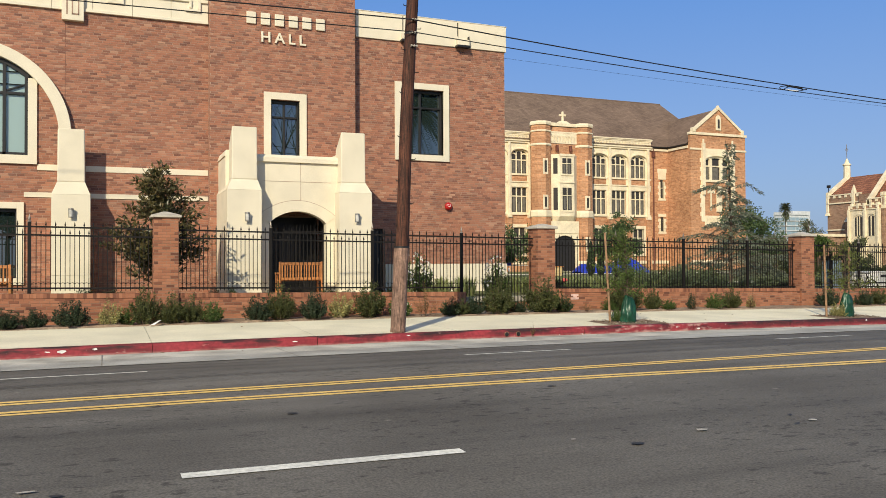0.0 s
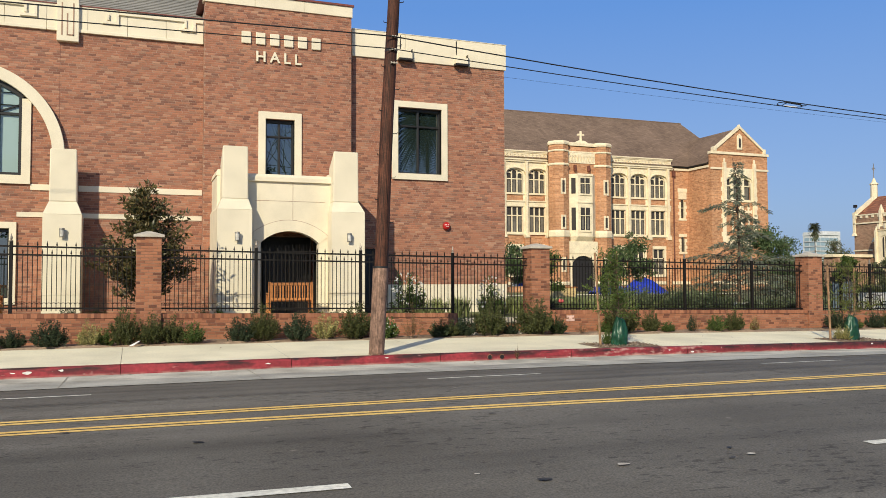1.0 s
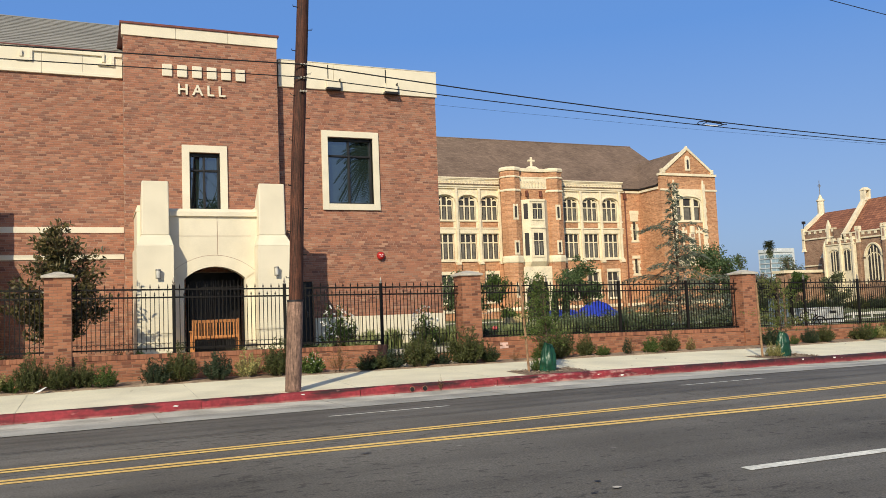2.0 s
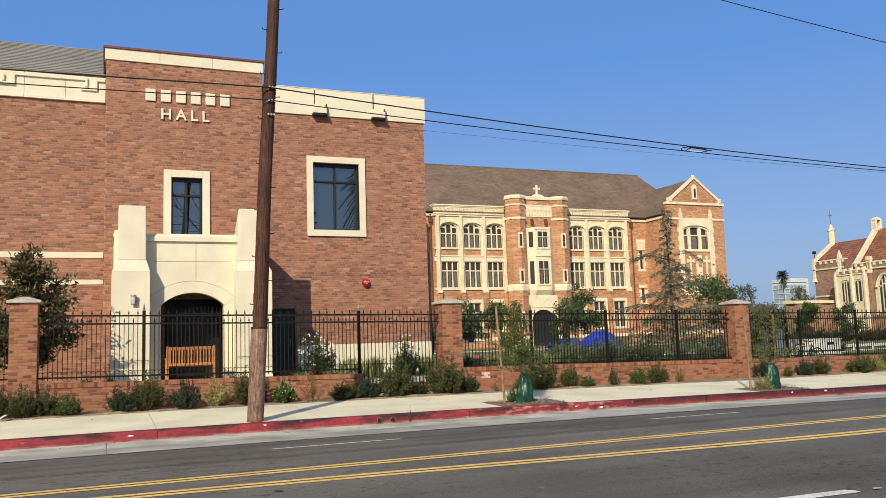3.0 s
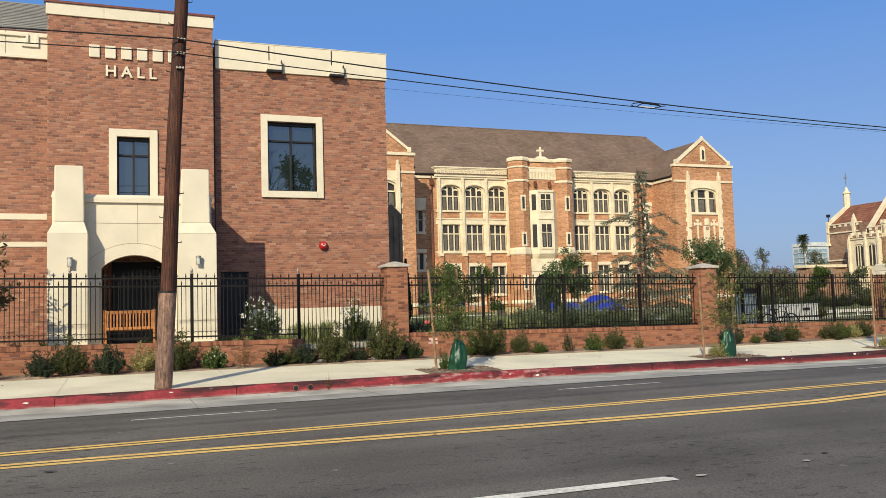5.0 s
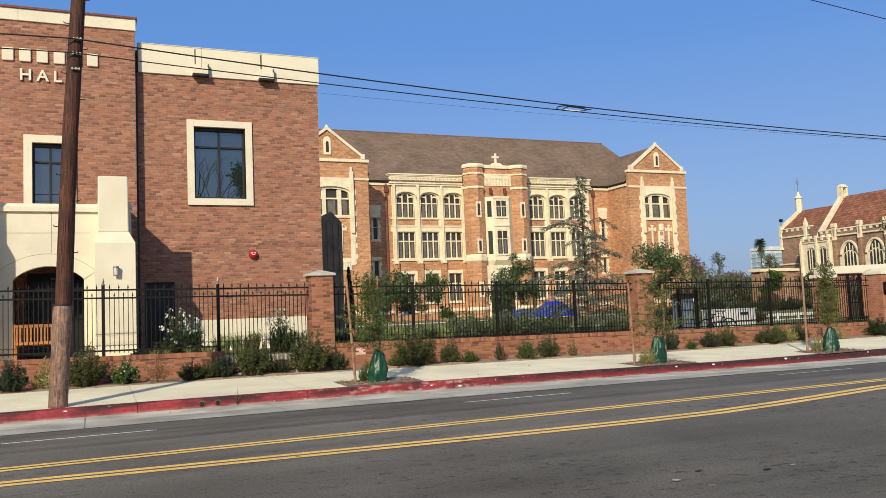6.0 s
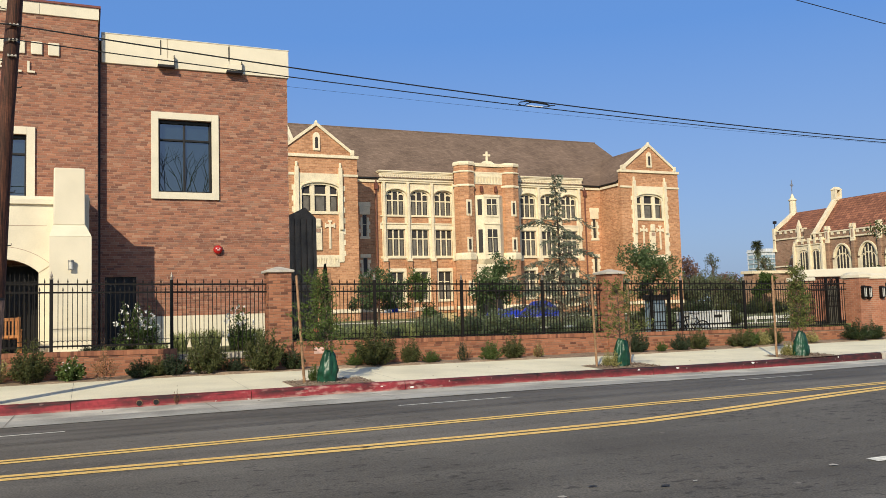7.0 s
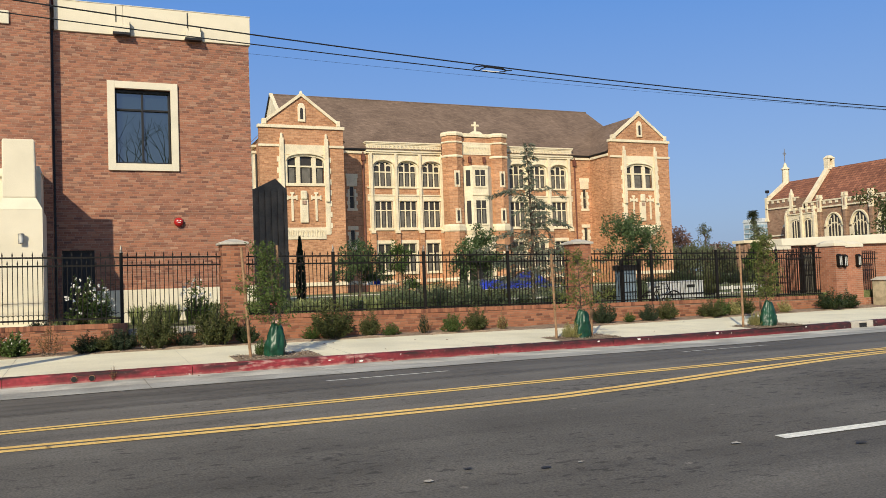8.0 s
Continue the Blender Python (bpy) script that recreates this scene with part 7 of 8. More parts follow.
MIDDLE_ROW = [("sparse", 7.8, 0.7, 0.72), ("dark", 8.5, 0.6, 0.42), ("green", 8.85, 0.55, 0.4), ("blue", 9.2, 0.75, 0.5), ("green", 9.95, 0.9, 0.9), ("blue", 10.6, 0.5, 0.36),
       ("sparse", 10.35, 0.4, 0.3), ("green", 11.3, 1.1, 0.9), ("dark", 11.95, 0.6, 0.5), ("sparse", 12.7, 0.4, 0.3), ("green", 14.0, 1.15, 0.9), ("light", 13.5, 0.5, 0.35), ("green", 14.95, 0.55, 0.62), ("light", 15.5, 0.5, 0.32)]
EAST_ROW = [("sparse", 16.45, 0.35, 0.55), ("blue", 16.42, 0.3, 0.5), ("light", 17.15, 0.62, 0.5), ("green", 17.9, 0.65, 0.6), ("sparse", 18.65, 0.4, 0.5), ("yellow", 18.7, 0.3, 0.4), ("blue", 21.95, 0.8, 0.65), ("light", 22.75, 0.4, 0.3),
       ("blue", 23.45, 0.65, 0.52), ("green", 24.15, 0.65, 0.58), ("green", 25.6, 0.8, 0.5), ("light", 26.2, 0.7, 0.55), ("yellow", 26.6, 0.55, 0.5), ("green", 27.1, 0.7, 0.6), ("sparse", 28.2, 0.5, 0.3), ("yellow", 28.6, 0.5, 0.4), ("dark", 30.6, 1.0, 0.62), ("dark", 31.4, 0.8, 0.55)]
rng = random.Random(77)
for kind, x, w, h in WEST_ROW + MIDDLE_ROW + EAST_ROW:
    y = 18.95 + rng.uniform(-0.08, 0.12)
    x = 4.4 + (x - 4.45) * 0.985
    shrub(kind, x, y, walk_z(x, 19) + 0.01, w, h * (1.14 if kind == "green" else 1.06), rng.uniform(0, 6.28), LAB[kind])
# shrubs and strap-leaved clumps behind the fence
for kind, x, y, w, h in (("sage", 15.2, 21.8, 0.9, 0.6), ("sage", 17.0, 22.8, 1.5, 0.9), ("green", 18.2, 23.0, 1.4, 0.85), ("sage", 19.3, 23.2, 1.5, 0.9), ("green", 20.2, 22.9, 1.2, 0.8), ("dark", 17.7, 24.4, 1.3, 0.75), ("sage", 23.9, 23.6, 1.2, 0.6), ("green", 25.2, 23.8, 1.1, 0.6), ("sage", 26.6, 23.8, 1.3, 0.6), ("sage", 16.6, 21.6, 1.3, 0.75), ("sage", 17.6, 21.4, 1.3, 0.9), ("sage", 18.7, 21.7, 1.4, 0.8), ("sage", 19.6, 21.6, 1.0, 0.55), ("sage", 20.5, 21.5, 0.9, 0.5),
                         ("dark", 12.5, 20.6, 0.7, 0.5), ("sage", 22.2, 22.4, 1.2, 0.5), ("sage", 23.4, 22.6, 0.9, 0.4), ("green", 28.9, 23.0, 0.9, 0.6),
                         ("blue", 2.8, 21.0, 0.5, 0.35), ("blue", -0.2, 20.6, 0.7, 0.45), ("dark", 0.4, 20.5, 0.7, 0.4), ("green", 5.6, 20.5, 0.6, 0.35), ("dark", 6.2, 20.6, 0.5, 0.3), ("light", 3.3, 21.6, 0.3, 0.4), ("blue", 7.4, 20.6, 0.6, 0.35)):
    shrub(kind, x, y, GARDEN - 0.02, w, h, x * 2.1, "leafy garden shrub behind the iron fence")


def strap_clumps(name, spots, seed, hgt, lab):
    """Arching strap leaves in clumps, uncounted."""
    rng = random.Random(seed)
    g = Geo()
    for cx, cy in spots:
        for k in range(46):
            a, lean = rng.uniform(0, 6.283), rng.uniform(0.1, 0.75)
            h = hgt * rng.uniform(0.6, 1.15)
            d = Vector((math.cos(a), math.sin(a), 0))
            s = Vector((-d.y, d.x, 0)) * rng.uniform(0.008, 0.016)
            b = Vector((cx, cy, GARDEN - 0.03)) + d * 0.05
            m = b + d * lean * h * 0.4 + Vector((0, 0, h * 0.7))
            t = b + d * lean * h * 1.0 + Vector((0, 0, h * (1 - 0.35 * lean)))
            g.add([b - s, b + s, m + s, m - s, t], [(0, 1, 2, 3), (3, 2, 4)])
    return solo(name, g, M["leaf_grass"], lab, "grass", kind="stuff")


rng = random.Random(4)
strap_clumps("strap_grass", [(9.4 + rng.uniform(0, 3.6), 21.3 + rng.uniform(0, 2.8)) for k in range(34)], 21, 0.58, "green strap-leaved grasses at the hall's base")
strap_clumps("strap_grass", [(12.6 + rng.uniform(0, 5.5), 21.2 + rng.uniform(0, 5.5)) for k in range(170)], 22, 0.5, "pale green strap-leaved grasses behind the fence")
strap_clumps("strap_grass", [(7.6 + rng.uniform(0, 1.6), 20.6 + rng.uniform(0, 0.6)) for k in range(9)], 23, 0.35, "low strap-leaved grasses behind the fence")


def rose(x, y, h, w, seed, z0=GARDEN, petal=0.055):
    wood, green = shrub_parts(seed, w, h, 46, 34, 0.07, 0.04, 0.6, 0.15)
    t = thing("flowering_shrub", "green shrub dotted with white blossoms", "shrub", (x, y, z0), group="flowering shrubs")
    T = Matrix.Translation((x, y, z0))
    for nm, gg, mm in (("stem", wood, "bark"), ("foliage", green, "leaf_light")):
        gg.v = [tuple(T @ Vector(v)) for v in gg.v]
        part(nm, gg, M[mm], t, kind="stuff")
    rng = random.Random(seed + 1)
    fl = Geo()
    for k in range(40):
        a, r = rng.uniform(0, 6.283), math.sqrt(rng.random())
        c = Vector((x + math.cos(a) * r * w * 0.5, y + math.sin(a) * r * w * 0.5, z0 + h * rng.choice((1.0, rng.uniform(0.3, 1.0))) * (1 - 0.5 * r * r)))
        for q in range(4):
            leaf_quads(fl, c, rand_dir(rng), rand_dir(rng), petal, petal * 0.9)
    part("blossoms", fl, M["petal"], t, "white blossoms", kind="stuff")


rose(8.35, 21.5, 1.3, 0.85, 31)
rose(7.05, 18.95, 0.55, 0.6, 61, walk_z(7.05, 18.95), 0.018)
rose(8.75, 21.7, 1.05, 0.7, 41)
rose(10.95, 21.4, 1.15, 0.85, 51)
# a coral bloom among the plants by the pillar
solo("coral_bloom", Geo().lathe(12.72, 20.45, [(0.03, 0.98), (0.085, 1.02), (0.09, 1.06), (0.04, 1.1)], 9), M["petal_red"], "single coral bloom on a dark shrub", "flower")


# ---------------------------------------------------------------- trees
def tree(name, lab, x, y, z0, height, crown_w, crown_low, leaves, leaf, width, mat, seed, trunk_r=0.07, limbs=7, flat=0.8, clump=0.5, lean=0.0, bark="bark"):
    """Tapered trunk, limbs and an uneven crown of many leaves gathered round the twig ends."""
    rng = random.Random(seed)
    t = thing(name, lab, "tree", (x, y, z0))
    wood, green = Geo(), Geo()
    top = Vector((x + lean, y, z0 + height * 0.86))
    base = Vector((x, y, z0 - 0.05))
    fork = base.lerp(top, (crown_low - z0) / height * 0.75)
    pts = [base, base.lerp(fork, 0.5) + Vector((rng.uniform(-0.05, 0.05), 0, 0)), fork, fork.lerp(top, 0.5) + Vector((rng.uniform(-0.12, 0.12), rng.uniform(-0.1, 0.1), 0)), top]
    wood.tube(pts, [trunk_r * 1.25, trunk_r, trunk_r * 0.85, trunk_r * 0.5, trunk_r * 0.15], 8)
    tips = [(top, 0.8)]
    for k in range(limbs):
        a = 2 * math.pi * (k + rng.random() * 0.7) / limbs
        u = rng.uniform(0.0, 0.85)
        s = fork.lerp(top, u)
        reach = crown_w * 0.5 * rng.uniform(0.6, 1.0) * (1 - 0.45 * u)
        e = s + Vector((math.cos(a) * reach, math.sin(a) * reach, height * rng.uniform(0.06, 0.24)))
        e.z = min(e.z, z0 + height * 0.95)
        m = s.lerp(e, 0.5) + Vector((0, 0, rng.uniform(-0.02, 0.1) * height * 0.4))
        wood.tube([s, m, e], [trunk_r * 0.42, trunk_r * 0.28, trunk_r * 0.1], 5)
        tips += [(e, 1.0), (m, 0.8)]
        for j in range(3):
            q = m.lerp(e, rng.random()) + rand_dir(rng) * crown_w * 0.16
            q.z = max(q.z, crown_low)
            wood.tube([m.lerp(e, rng.random() * 0.5), q], [trunk_r * 0.16, trunk_r * 0.05], 4)
            tips.append((q, 0.8))
    for i in range(leaves):
        c, sc = tips[rng.randrange(len(tips))]
        r = crown_w * clump * 0.33 * sc
        off = rand_dir(rng) * r * rng.random() ** 0.45
        off.z *= flat
        p = c + off
        if p.z < crown_low - 0.1:
            p.z = crown_low + rng.uniform(-0.1, 0.2)
        d = (rand_dir(rng) + Vector((0, 0, -0.25))).normalized()
        leaf_quads(green, p, d, rand_dir(rng), leaf * rng.uniform(0.6, 1.2), width * rng.uniform(0.7, 1.2))
    part("trunk", wood, M[bark], t)
    part("crown", green, M[mat], t, kind="stuff")
    return t


# dark magnolia before the hall: leaves set along rising branches
mag = thing("magnolia_tree", "young magnolia with glossy dark leaves against brick", "tree", (1.42, 21.4, GARDEN))
rng = random.Random(8)
wood, green = Geo(), Geo()
wood.tube([(1.42, 21.4, GARDEN - 0.05), (1.44, 21.4, 2.2), (1.36, 21.4, 4.05)], [0.05, 0.035, 0.01], 7)
for k in range(235):
    z = rng.uniform(1.25, 3.95)
    wide = 0.75 + 0.6 * min(1, (z - 1.3) / 0.6) if z < 2.0 else 1.32 - 1.12 * ((z - 2.0) / 1.95) ** 1.6
    if rng.random() > wide / 1.15:
        continue
    half = 0.88 * wide * rng.uniform(0.35, 1.2)
    a = rng.uniform(0, 6.283)
    s = Vector((1.42, 21.4, z - 0.3))
    e = Vector((1.5 + math.cos(a) * half, 21.4 + math.sin(a) * half * 0.8, z + rng.uniform(-0.05, 0.25)))
    wood.tube([s, s.lerp(e, 0.5) - Vector((0, 0, 0.03)), e], [0.012, 0.009, 0.004], 4, cap=False)
    for j in range(rng.randint(22, 50)):
        p = s.lerp(e, 0.42 + 0.62 * rng.random() ** 0.8) + rand_dir(rng) * 0.09
        d = ((e - s).normalized() * 0.6 + rand_dir(rng) + Vector((0, 0, 0.2))).normalized()
        leaf_quads(green, p, d, rand_dir(rng), rng.uniform(0.1, 0.18), rng.uniform(0.045, 0.075))
part("trunk", wood, M["bark"], mag)
part("crown", green, M["leaf_magnolia"], mag, kind="stuff")

tree("garden_tree", "small round-headed green tree on the lawn", 28.1, 40.1, GARDEN, 4.3, 3.1, 1.75, 4600, 0.17, 0.085, "leaf_garden", 61, 0.06, 13, 1.0, 0.36)
tree("garden_tree", "spreading dark green tree beyond the fence", 39.2, 41.1, GARDEN, 5.1, 4.3, 1.9, 5600, 0.19, 0.09, "leaf_garden", 62, 0.06, 16, 1.0, 0.33)
tree("garden_tree", "small dark green tree near the school wall", 22.9, 45.0, GARDEN, 3.75, 3.4, 1.7, 5200, 0.17, 0.085, "leaf_garden", 63, 0.06, 13, 1.0, 0.36)
tree("garden_tree", "narrow light green tree near the school wall", 25.6, 45.2, GARDEN, 3.3, 2.0, 1.2, 3000, 0.15, 0.07, "leaf_light", 64, 0.04, 8, 1.1)
tree("garden_tree", "round bright green tree before the chapel", 88.0, 80.6, GARDEN, 4.4, 3.6, 1.0, 4200, 0.3, 0.16, "leaf_light", 65, 0.1, 8, 0.9)
tree("garden_tree", "leafy tree standing before the chapel", 52.5, 33.5, GARDEN, 5.2, 5.0, 1.6, 4600, 0.2, 0.1, "leaf_shrub", 66, 0.1, 8, 0.8)

tree("garden_tree", "round dark green tree before the chapel", 91.4, 77.4, GARDEN, 3.9, 3.6, 0.9, 3600, 0.3, 0.16, "leaf_far", 67, 0.1, 8, 0.9)
# slim cypresses
for x, y, h, w in ((17.0, 35.0, 2.9, 0.42), (29.5, 45.0, 2.2, 0.5), (30.4, 45.2, 1.9, 0.5)):
    c = thing("cypress", "slim dark cypress on the lawn", "tree", (x, y, GARDEN), group="cypresses")
    rng = random.Random(int(x))
    g = Geo()
    for k in range(1500):
        u = rng.random()
        r = w * 0.5 * (1 - u ** 2.2) * (0.55 + 0.45 * math.sqrt(rng.random())) * min(1, 4 * u + 0.4)
        a = rng.uniform(0, 6.283)
        leaf_quads(g, Vector((x + r * math.cos(a), y + r * math.sin(a), GARDEN + h * u)), Vector((math.cos(a) * 0.3, math.sin(a) * 0.3, 1)).normalized(), rand_dir(rng), 0.16, 0.06)
    part("trunk", Geo().tube([(x, y, GARDEN - 0.05), (x, y, GARDEN + h * 0.8)], [0.04, 0.01], 6), M["bark"], c)
    part("crown", g, M["leaf_blue"], c, kind="stuff")

# young deodar cedar: drooping whorls
CX0, CY0 = 22.5, 24.4
cedar = thing("cedar_tree", "young blue-grey deodar cedar with drooping boughs", "tree", (CX0, CY0, GARDEN))
rng = random.Random(19)
wood, green = Geo(), Geo()
wood.tube([(CX0, CY0, GARDEN - 0.05), (CX0 + 0.03, CY0, 3.0), (CX0 - 0.03, CY0, 5.4), (CX0 - 0.2, CY0, 6.25)], [0.075, 0.05, 0.02, 0.006], 7)
for k in range(104):
    u = ((k + rng.random()) / 104) ** 1.15
    z = 0.85 + 5.3 * u
    a = k * 2.4 + rng.uniform(-0.4, 0.4)
    east = 0.5 + 0.5 * math.cos(a + 0.4)
    if u < 0.3:
        ln = rng.uniform(1.0, 1.7) + 1.3 * east * rng.uniform(0.5, 1.0)
    elif u < 0.7:
        ln = rng.uniform(0.3, 0.7) * (1.3 - 0.6 * u) * (2.1 if rng.random() < 0.3 else 1.0)
    else:
        ln = rng.uniform(0.2, 0.55) * (1.3 - u)
        ln = ln * 2.2 if rng.random() < 0.2 else ln
    d = Vector((math.cos(a), math.sin(a), 0))
    s = Vector((CX0 - 0.03 * u, CY0, z))
    m = s + d * ln * 0.5 + Vector((0, 0, (0.14 if u > 0.3 else 0.1) * ln))
    e = s + d * ln + Vector((0, 0, rng.uniform(-0.22, 0.12) * ln))
    wood.tube([s, m, e], [0.016, 0.01, 0.003], 4, cap=False)
    side = Vector((-d.y, d.x, 0))
    for j in range(int(16 + (58 if u < 0.3 else 95) * ln)):
        t = 0.1 + 0.9 * rng.random()
        p = (s.lerp(m, t * 2) if t < 0.5 else m.lerp(e, t * 2 - 1)) + side * rng.uniform(-1, 1) * 0.16 * ln * (1.1 - t) + Vector((0, 0, rng.uniform(-0.08, 0.02)))
        dd = (d * 0.6 + side * rng.uniform(-0.8, 0.8) + Vector((0, 0, rng.uniform(-1.0, 0.1)))).normalized()
        leaf_quads(green, p, dd, rand_dir(rng), rng.uniform(0.08, 0.17), 0.03)
for z, a, ln in ((4.5, 2.9, 1.5), (4.1, 0.2, 1.1), (3.5, 0.1, 1.7), (3.1, 3.3, 1.5), (2.7, 2.7, 2.0), (2.5, 0.4, 2.1), (2.2, 3.6, 2.2), (1.9, 5.9, 2.3), (1.6, 3.0, 2.5), (1.4, 5.2, 2.0)):
    d = Vector((math.cos(a), math.sin(a), 0))
    side = Vector((-d.y, d.x, 0))
    p0 = Vector((CX0, CY0, z - 0.25))
    p1, p2 = p0 + d * ln * 0.55 + Vector((0, 0, 0.2)), p0 + d * ln + Vector((0, 0, 0.02))
    wood.tube([p0, p1, p2], [0.025, 0.016, 0.004], 5, cap=False)
    for j in range(int(150 * ln)):
        t = 0.12 + 0.88 * rng.random()
        q = (p0.lerp(p1, t * 2) if t < 0.5 else p1.lerp(p2, t * 2 - 1)) + side * rng.uniform(-1, 1) * 0.3 * (1.1 - t) + Vector((0, 0, rng.uniform(-0.1, 0.03)))
        dd = (d * 0.5 + side * rng.uniform(-1, 1) + Vector((0, 0, rng.uniform(-0.9, 0.1)))).normalized()
        leaf_quads(green, q, dd, rand_dir(rng), rng.uniform(0.1, 0.2), 0.03)
part("trunk", wood, M["bark"], cedar)
part("crown", green, M["leaf_cedar"], cedar, kind="stuff")


def street_tree(x, y, top, dense, seed, stakes, mat="leaf_sapling", spread=0.66, drift=0.0):
    """A staked sapling in a mulched square, with a green watering bag round its stem."""
    z = walk_z(x, y)
    rng = random.Random(seed)
    t = thing("street_sapling", "thin staked street sapling with light green leaves", "tree", (x, y, z), group="street saplings")
    wood, green, twigs = Geo(), Geo(), Geo()
    wood.tube([(x, y, z), (x + 0.03, y, z + 0.9), (x - 0.02, y, top - 0.1)], [0.022, 0.016, 0.005], 6)
    for k in range(int(58 * dense)):
        u = rng.random()
        zz = z + 0.72 + (top - z - 0.76) * u
        a = rng.uniform(0, 6.283)
        ln = spread * (1.0 - 0.62 * min(1.0, u * 1.5) ** 1.3) * (0.6 + 1.3 * u if u < 0.3 else 1.0) * rng.uniform(0.25, 1.2)
        s = Vector((x + drift * 0.6 * u, y, zz - 0.12))
        e = Vector((x + math.cos(a) * ln + drift, y + math.sin(a) * ln, zz + rng.uniform(-0.1, 0.18)))
        twigs.tube([s, e], [0.006, 0.002], 4, cap=False)
        for j in range(22):
            p = s.lerp(e, 0.35 + 0.75 * rng.random() ** 0.7) + rand_dir(rng) * rng.uniform(0.02, 0.09)
            leaf_quads(green, p, rand_dir(rng), rand_dir(rng), rng.uniform(0.045, 0.09), rng.uniform(0.018, 0.034))
    part("trunk", wood, M["bark"], t)
    part("branchwork", twigs, M["bark"], t, kind="stuff")
    part("crown", green, M[mat], t, kind="stuff")
    for dx, dy, tall, lean in stakes:
        st = thing("tree_stake", "round brown timber stake beside a sapling", "stake", (x + dx, y + dy, z), group="tree stakes")
        part("shaft", Geo().tube([(x + dx, y + dy, z - 0.05), (x + dx + lean, y + dy, z + tall)], [0.03, 0.026], 8), M["stake"], st)
        part("tie", Geo().tube([(x + dx + lean * 0.6, y + dy, z + tall * 0.62), (x, y, z + tall * 0.6)], 0.008, 4), M["wire"], st)
    bag = thing("watering_bag", "green vinyl tree watering bag zipped round a stem", "watering bag", (x, y - 0.02, z), group="watering bags")
    prof = []
    n, rings = 36, 18
    g = Geo()
    for i in range(rings):
        u = i / (rings - 1)
        r = 0.2 * (1 - 0.12 * u) if u < 0.3 else 0.193 * (1 - 0.56 * ((u - 0.3) / 0.7) ** 1.6)
        for k in range(n):
            a = 2 * math.pi * k / n
            rr = r * (1 + 0.16 * noise.noise((math.cos(a) * 1.8 + seed, math.sin(a) * 1.8, u * 3)) + 0.2 * noise.noise((math.cos(a) * 4, math.sin(a) * 4, u * 1.6 + seed)) + 0.24 * abs(noise.noise((math.cos(a) * 6 + 1.5 * u, math.sin(a) * 6, u * 4.0 - seed))) + 0.05 * math.sin(9 * a + 4 * u) * u)
            g.v.append((x + 0.01 + 0.06 * u ** 1.4 + rr * math.cos(a), y - 0.02 + rr * 0.8 * math.sin(a), z + 0.62 * u - 0.07 * max(0.0, u - 0.5) * math.cos(a + 0.4) + 0.03 * u * noise.noise((math.cos(a) * 3, math.sin(a) * 3, u * 5 + seed))))
    for i in range(rings - 1):
        for k in range(n):
            q = (k + 1) % n
            g.f.append((i * n + k, i * n + q, (i + 1) * n + q, (i + 1) * n + k))
    g.f.append(tuple((rings - 1) * n + k for k in range(n)))
    part("bag_body", g, M["bag"], bag, smooth=True)
    part("strap", Geo().tube([(x + 0.03, y - 0.03, z + 0.55), (x + 0.085, y - 0.04, z + 0.66), (x + 0.13, y - 0.03, z + 0.54)], 0.011, 5), M["bag"], bag)
    # square of mulch, slightly heaped
    g = Geo()
    for k in range(520):
        px, py = x + rng.uniform(-0.75, 0.8), y + rng.uniform(-0.5, 0.45)
        s = rng.uniform(0.012, 0.035)
        a = rng.uniform(0, 3.14)
        c, q = math.cos(a) * s, math.sin(a) * s
        h = walk_z(px, py) + 0.012 + rng.uniform(0, 0.02)
        g.add([(px - c, py - q, h), (px + q * 0.4, py - c * 0.4, h), (px + c, py + q, h + 0.008), (px - q * 0.4, py + c * 0.4, h + 0.012)], [(0, 1, 2, 3)])
    solo("mulch", g, piece_mat("mulch_chips_%d" % seed, [(0.16, 0.11, 0.08), (0.36, 0.29, 0.22), (0.25, 0.18, 0.13)]), "scattered bark chips round a sapling", "mulch", kind="stuff")
    solo("tree_pit", sheet(x - 0.8, x + 0.85, y - 0.52, y + 0.48, walk_z, 0.8, 0.008), M["soil"], "square soil opening in the pavement", kind="structure")


street_tree(11.78, 16.05, 2.36, 2.2, 71, ((-0.45, 0.02, 2.15, -0.13), (0.2, 0.3, 2.2, -0.02)), spread=0.8, mat="leaf_fresh", drift=-0.1)
street_tree(18.85, 15.98, 2.1, 1.25, 72, ((-0.62, 0.05, 1.95, -0.06), (0.5, 0.3, 1.9, 0.02)), spread=0.95)
street_tree(24.4, 15.85, 2.3, 2.4, 73, ((-0.75, 0.05, 2.1, 0.0), (0.3, 0.5, 1.9, 0.0)), spread=0.55, drift=0.05)
for x, y in ((11.55, 16.1), (18.55, 16.05), (18.65, 15.9), (24.2, 15.95), (24.1, 16.0)):
    shrub("yellow" if x > 18 else "light", x, y, walk_z(x, y), 0.3, 0.4, x, "sprouting weeds at a sapling's foot", "weed")
shrub("sparse", 8.83, 15.33, kerb_z(8.8) + 0.02, 0.16, 0.28, 1.0, "dry weed growing from a kerb joint", "weed")


def far_tree(x, y, h, w, seed, mat="leaf_far", lab="leafy tree in the distance beyond the school"):
    return tree("distant_tree", lab, x, y, 0.4, h, w, 0.4 + h * 0.18, 1900, w * 0.065, w * 0.036, mat, seed, 0.2, 9, 0.95, 0.5)


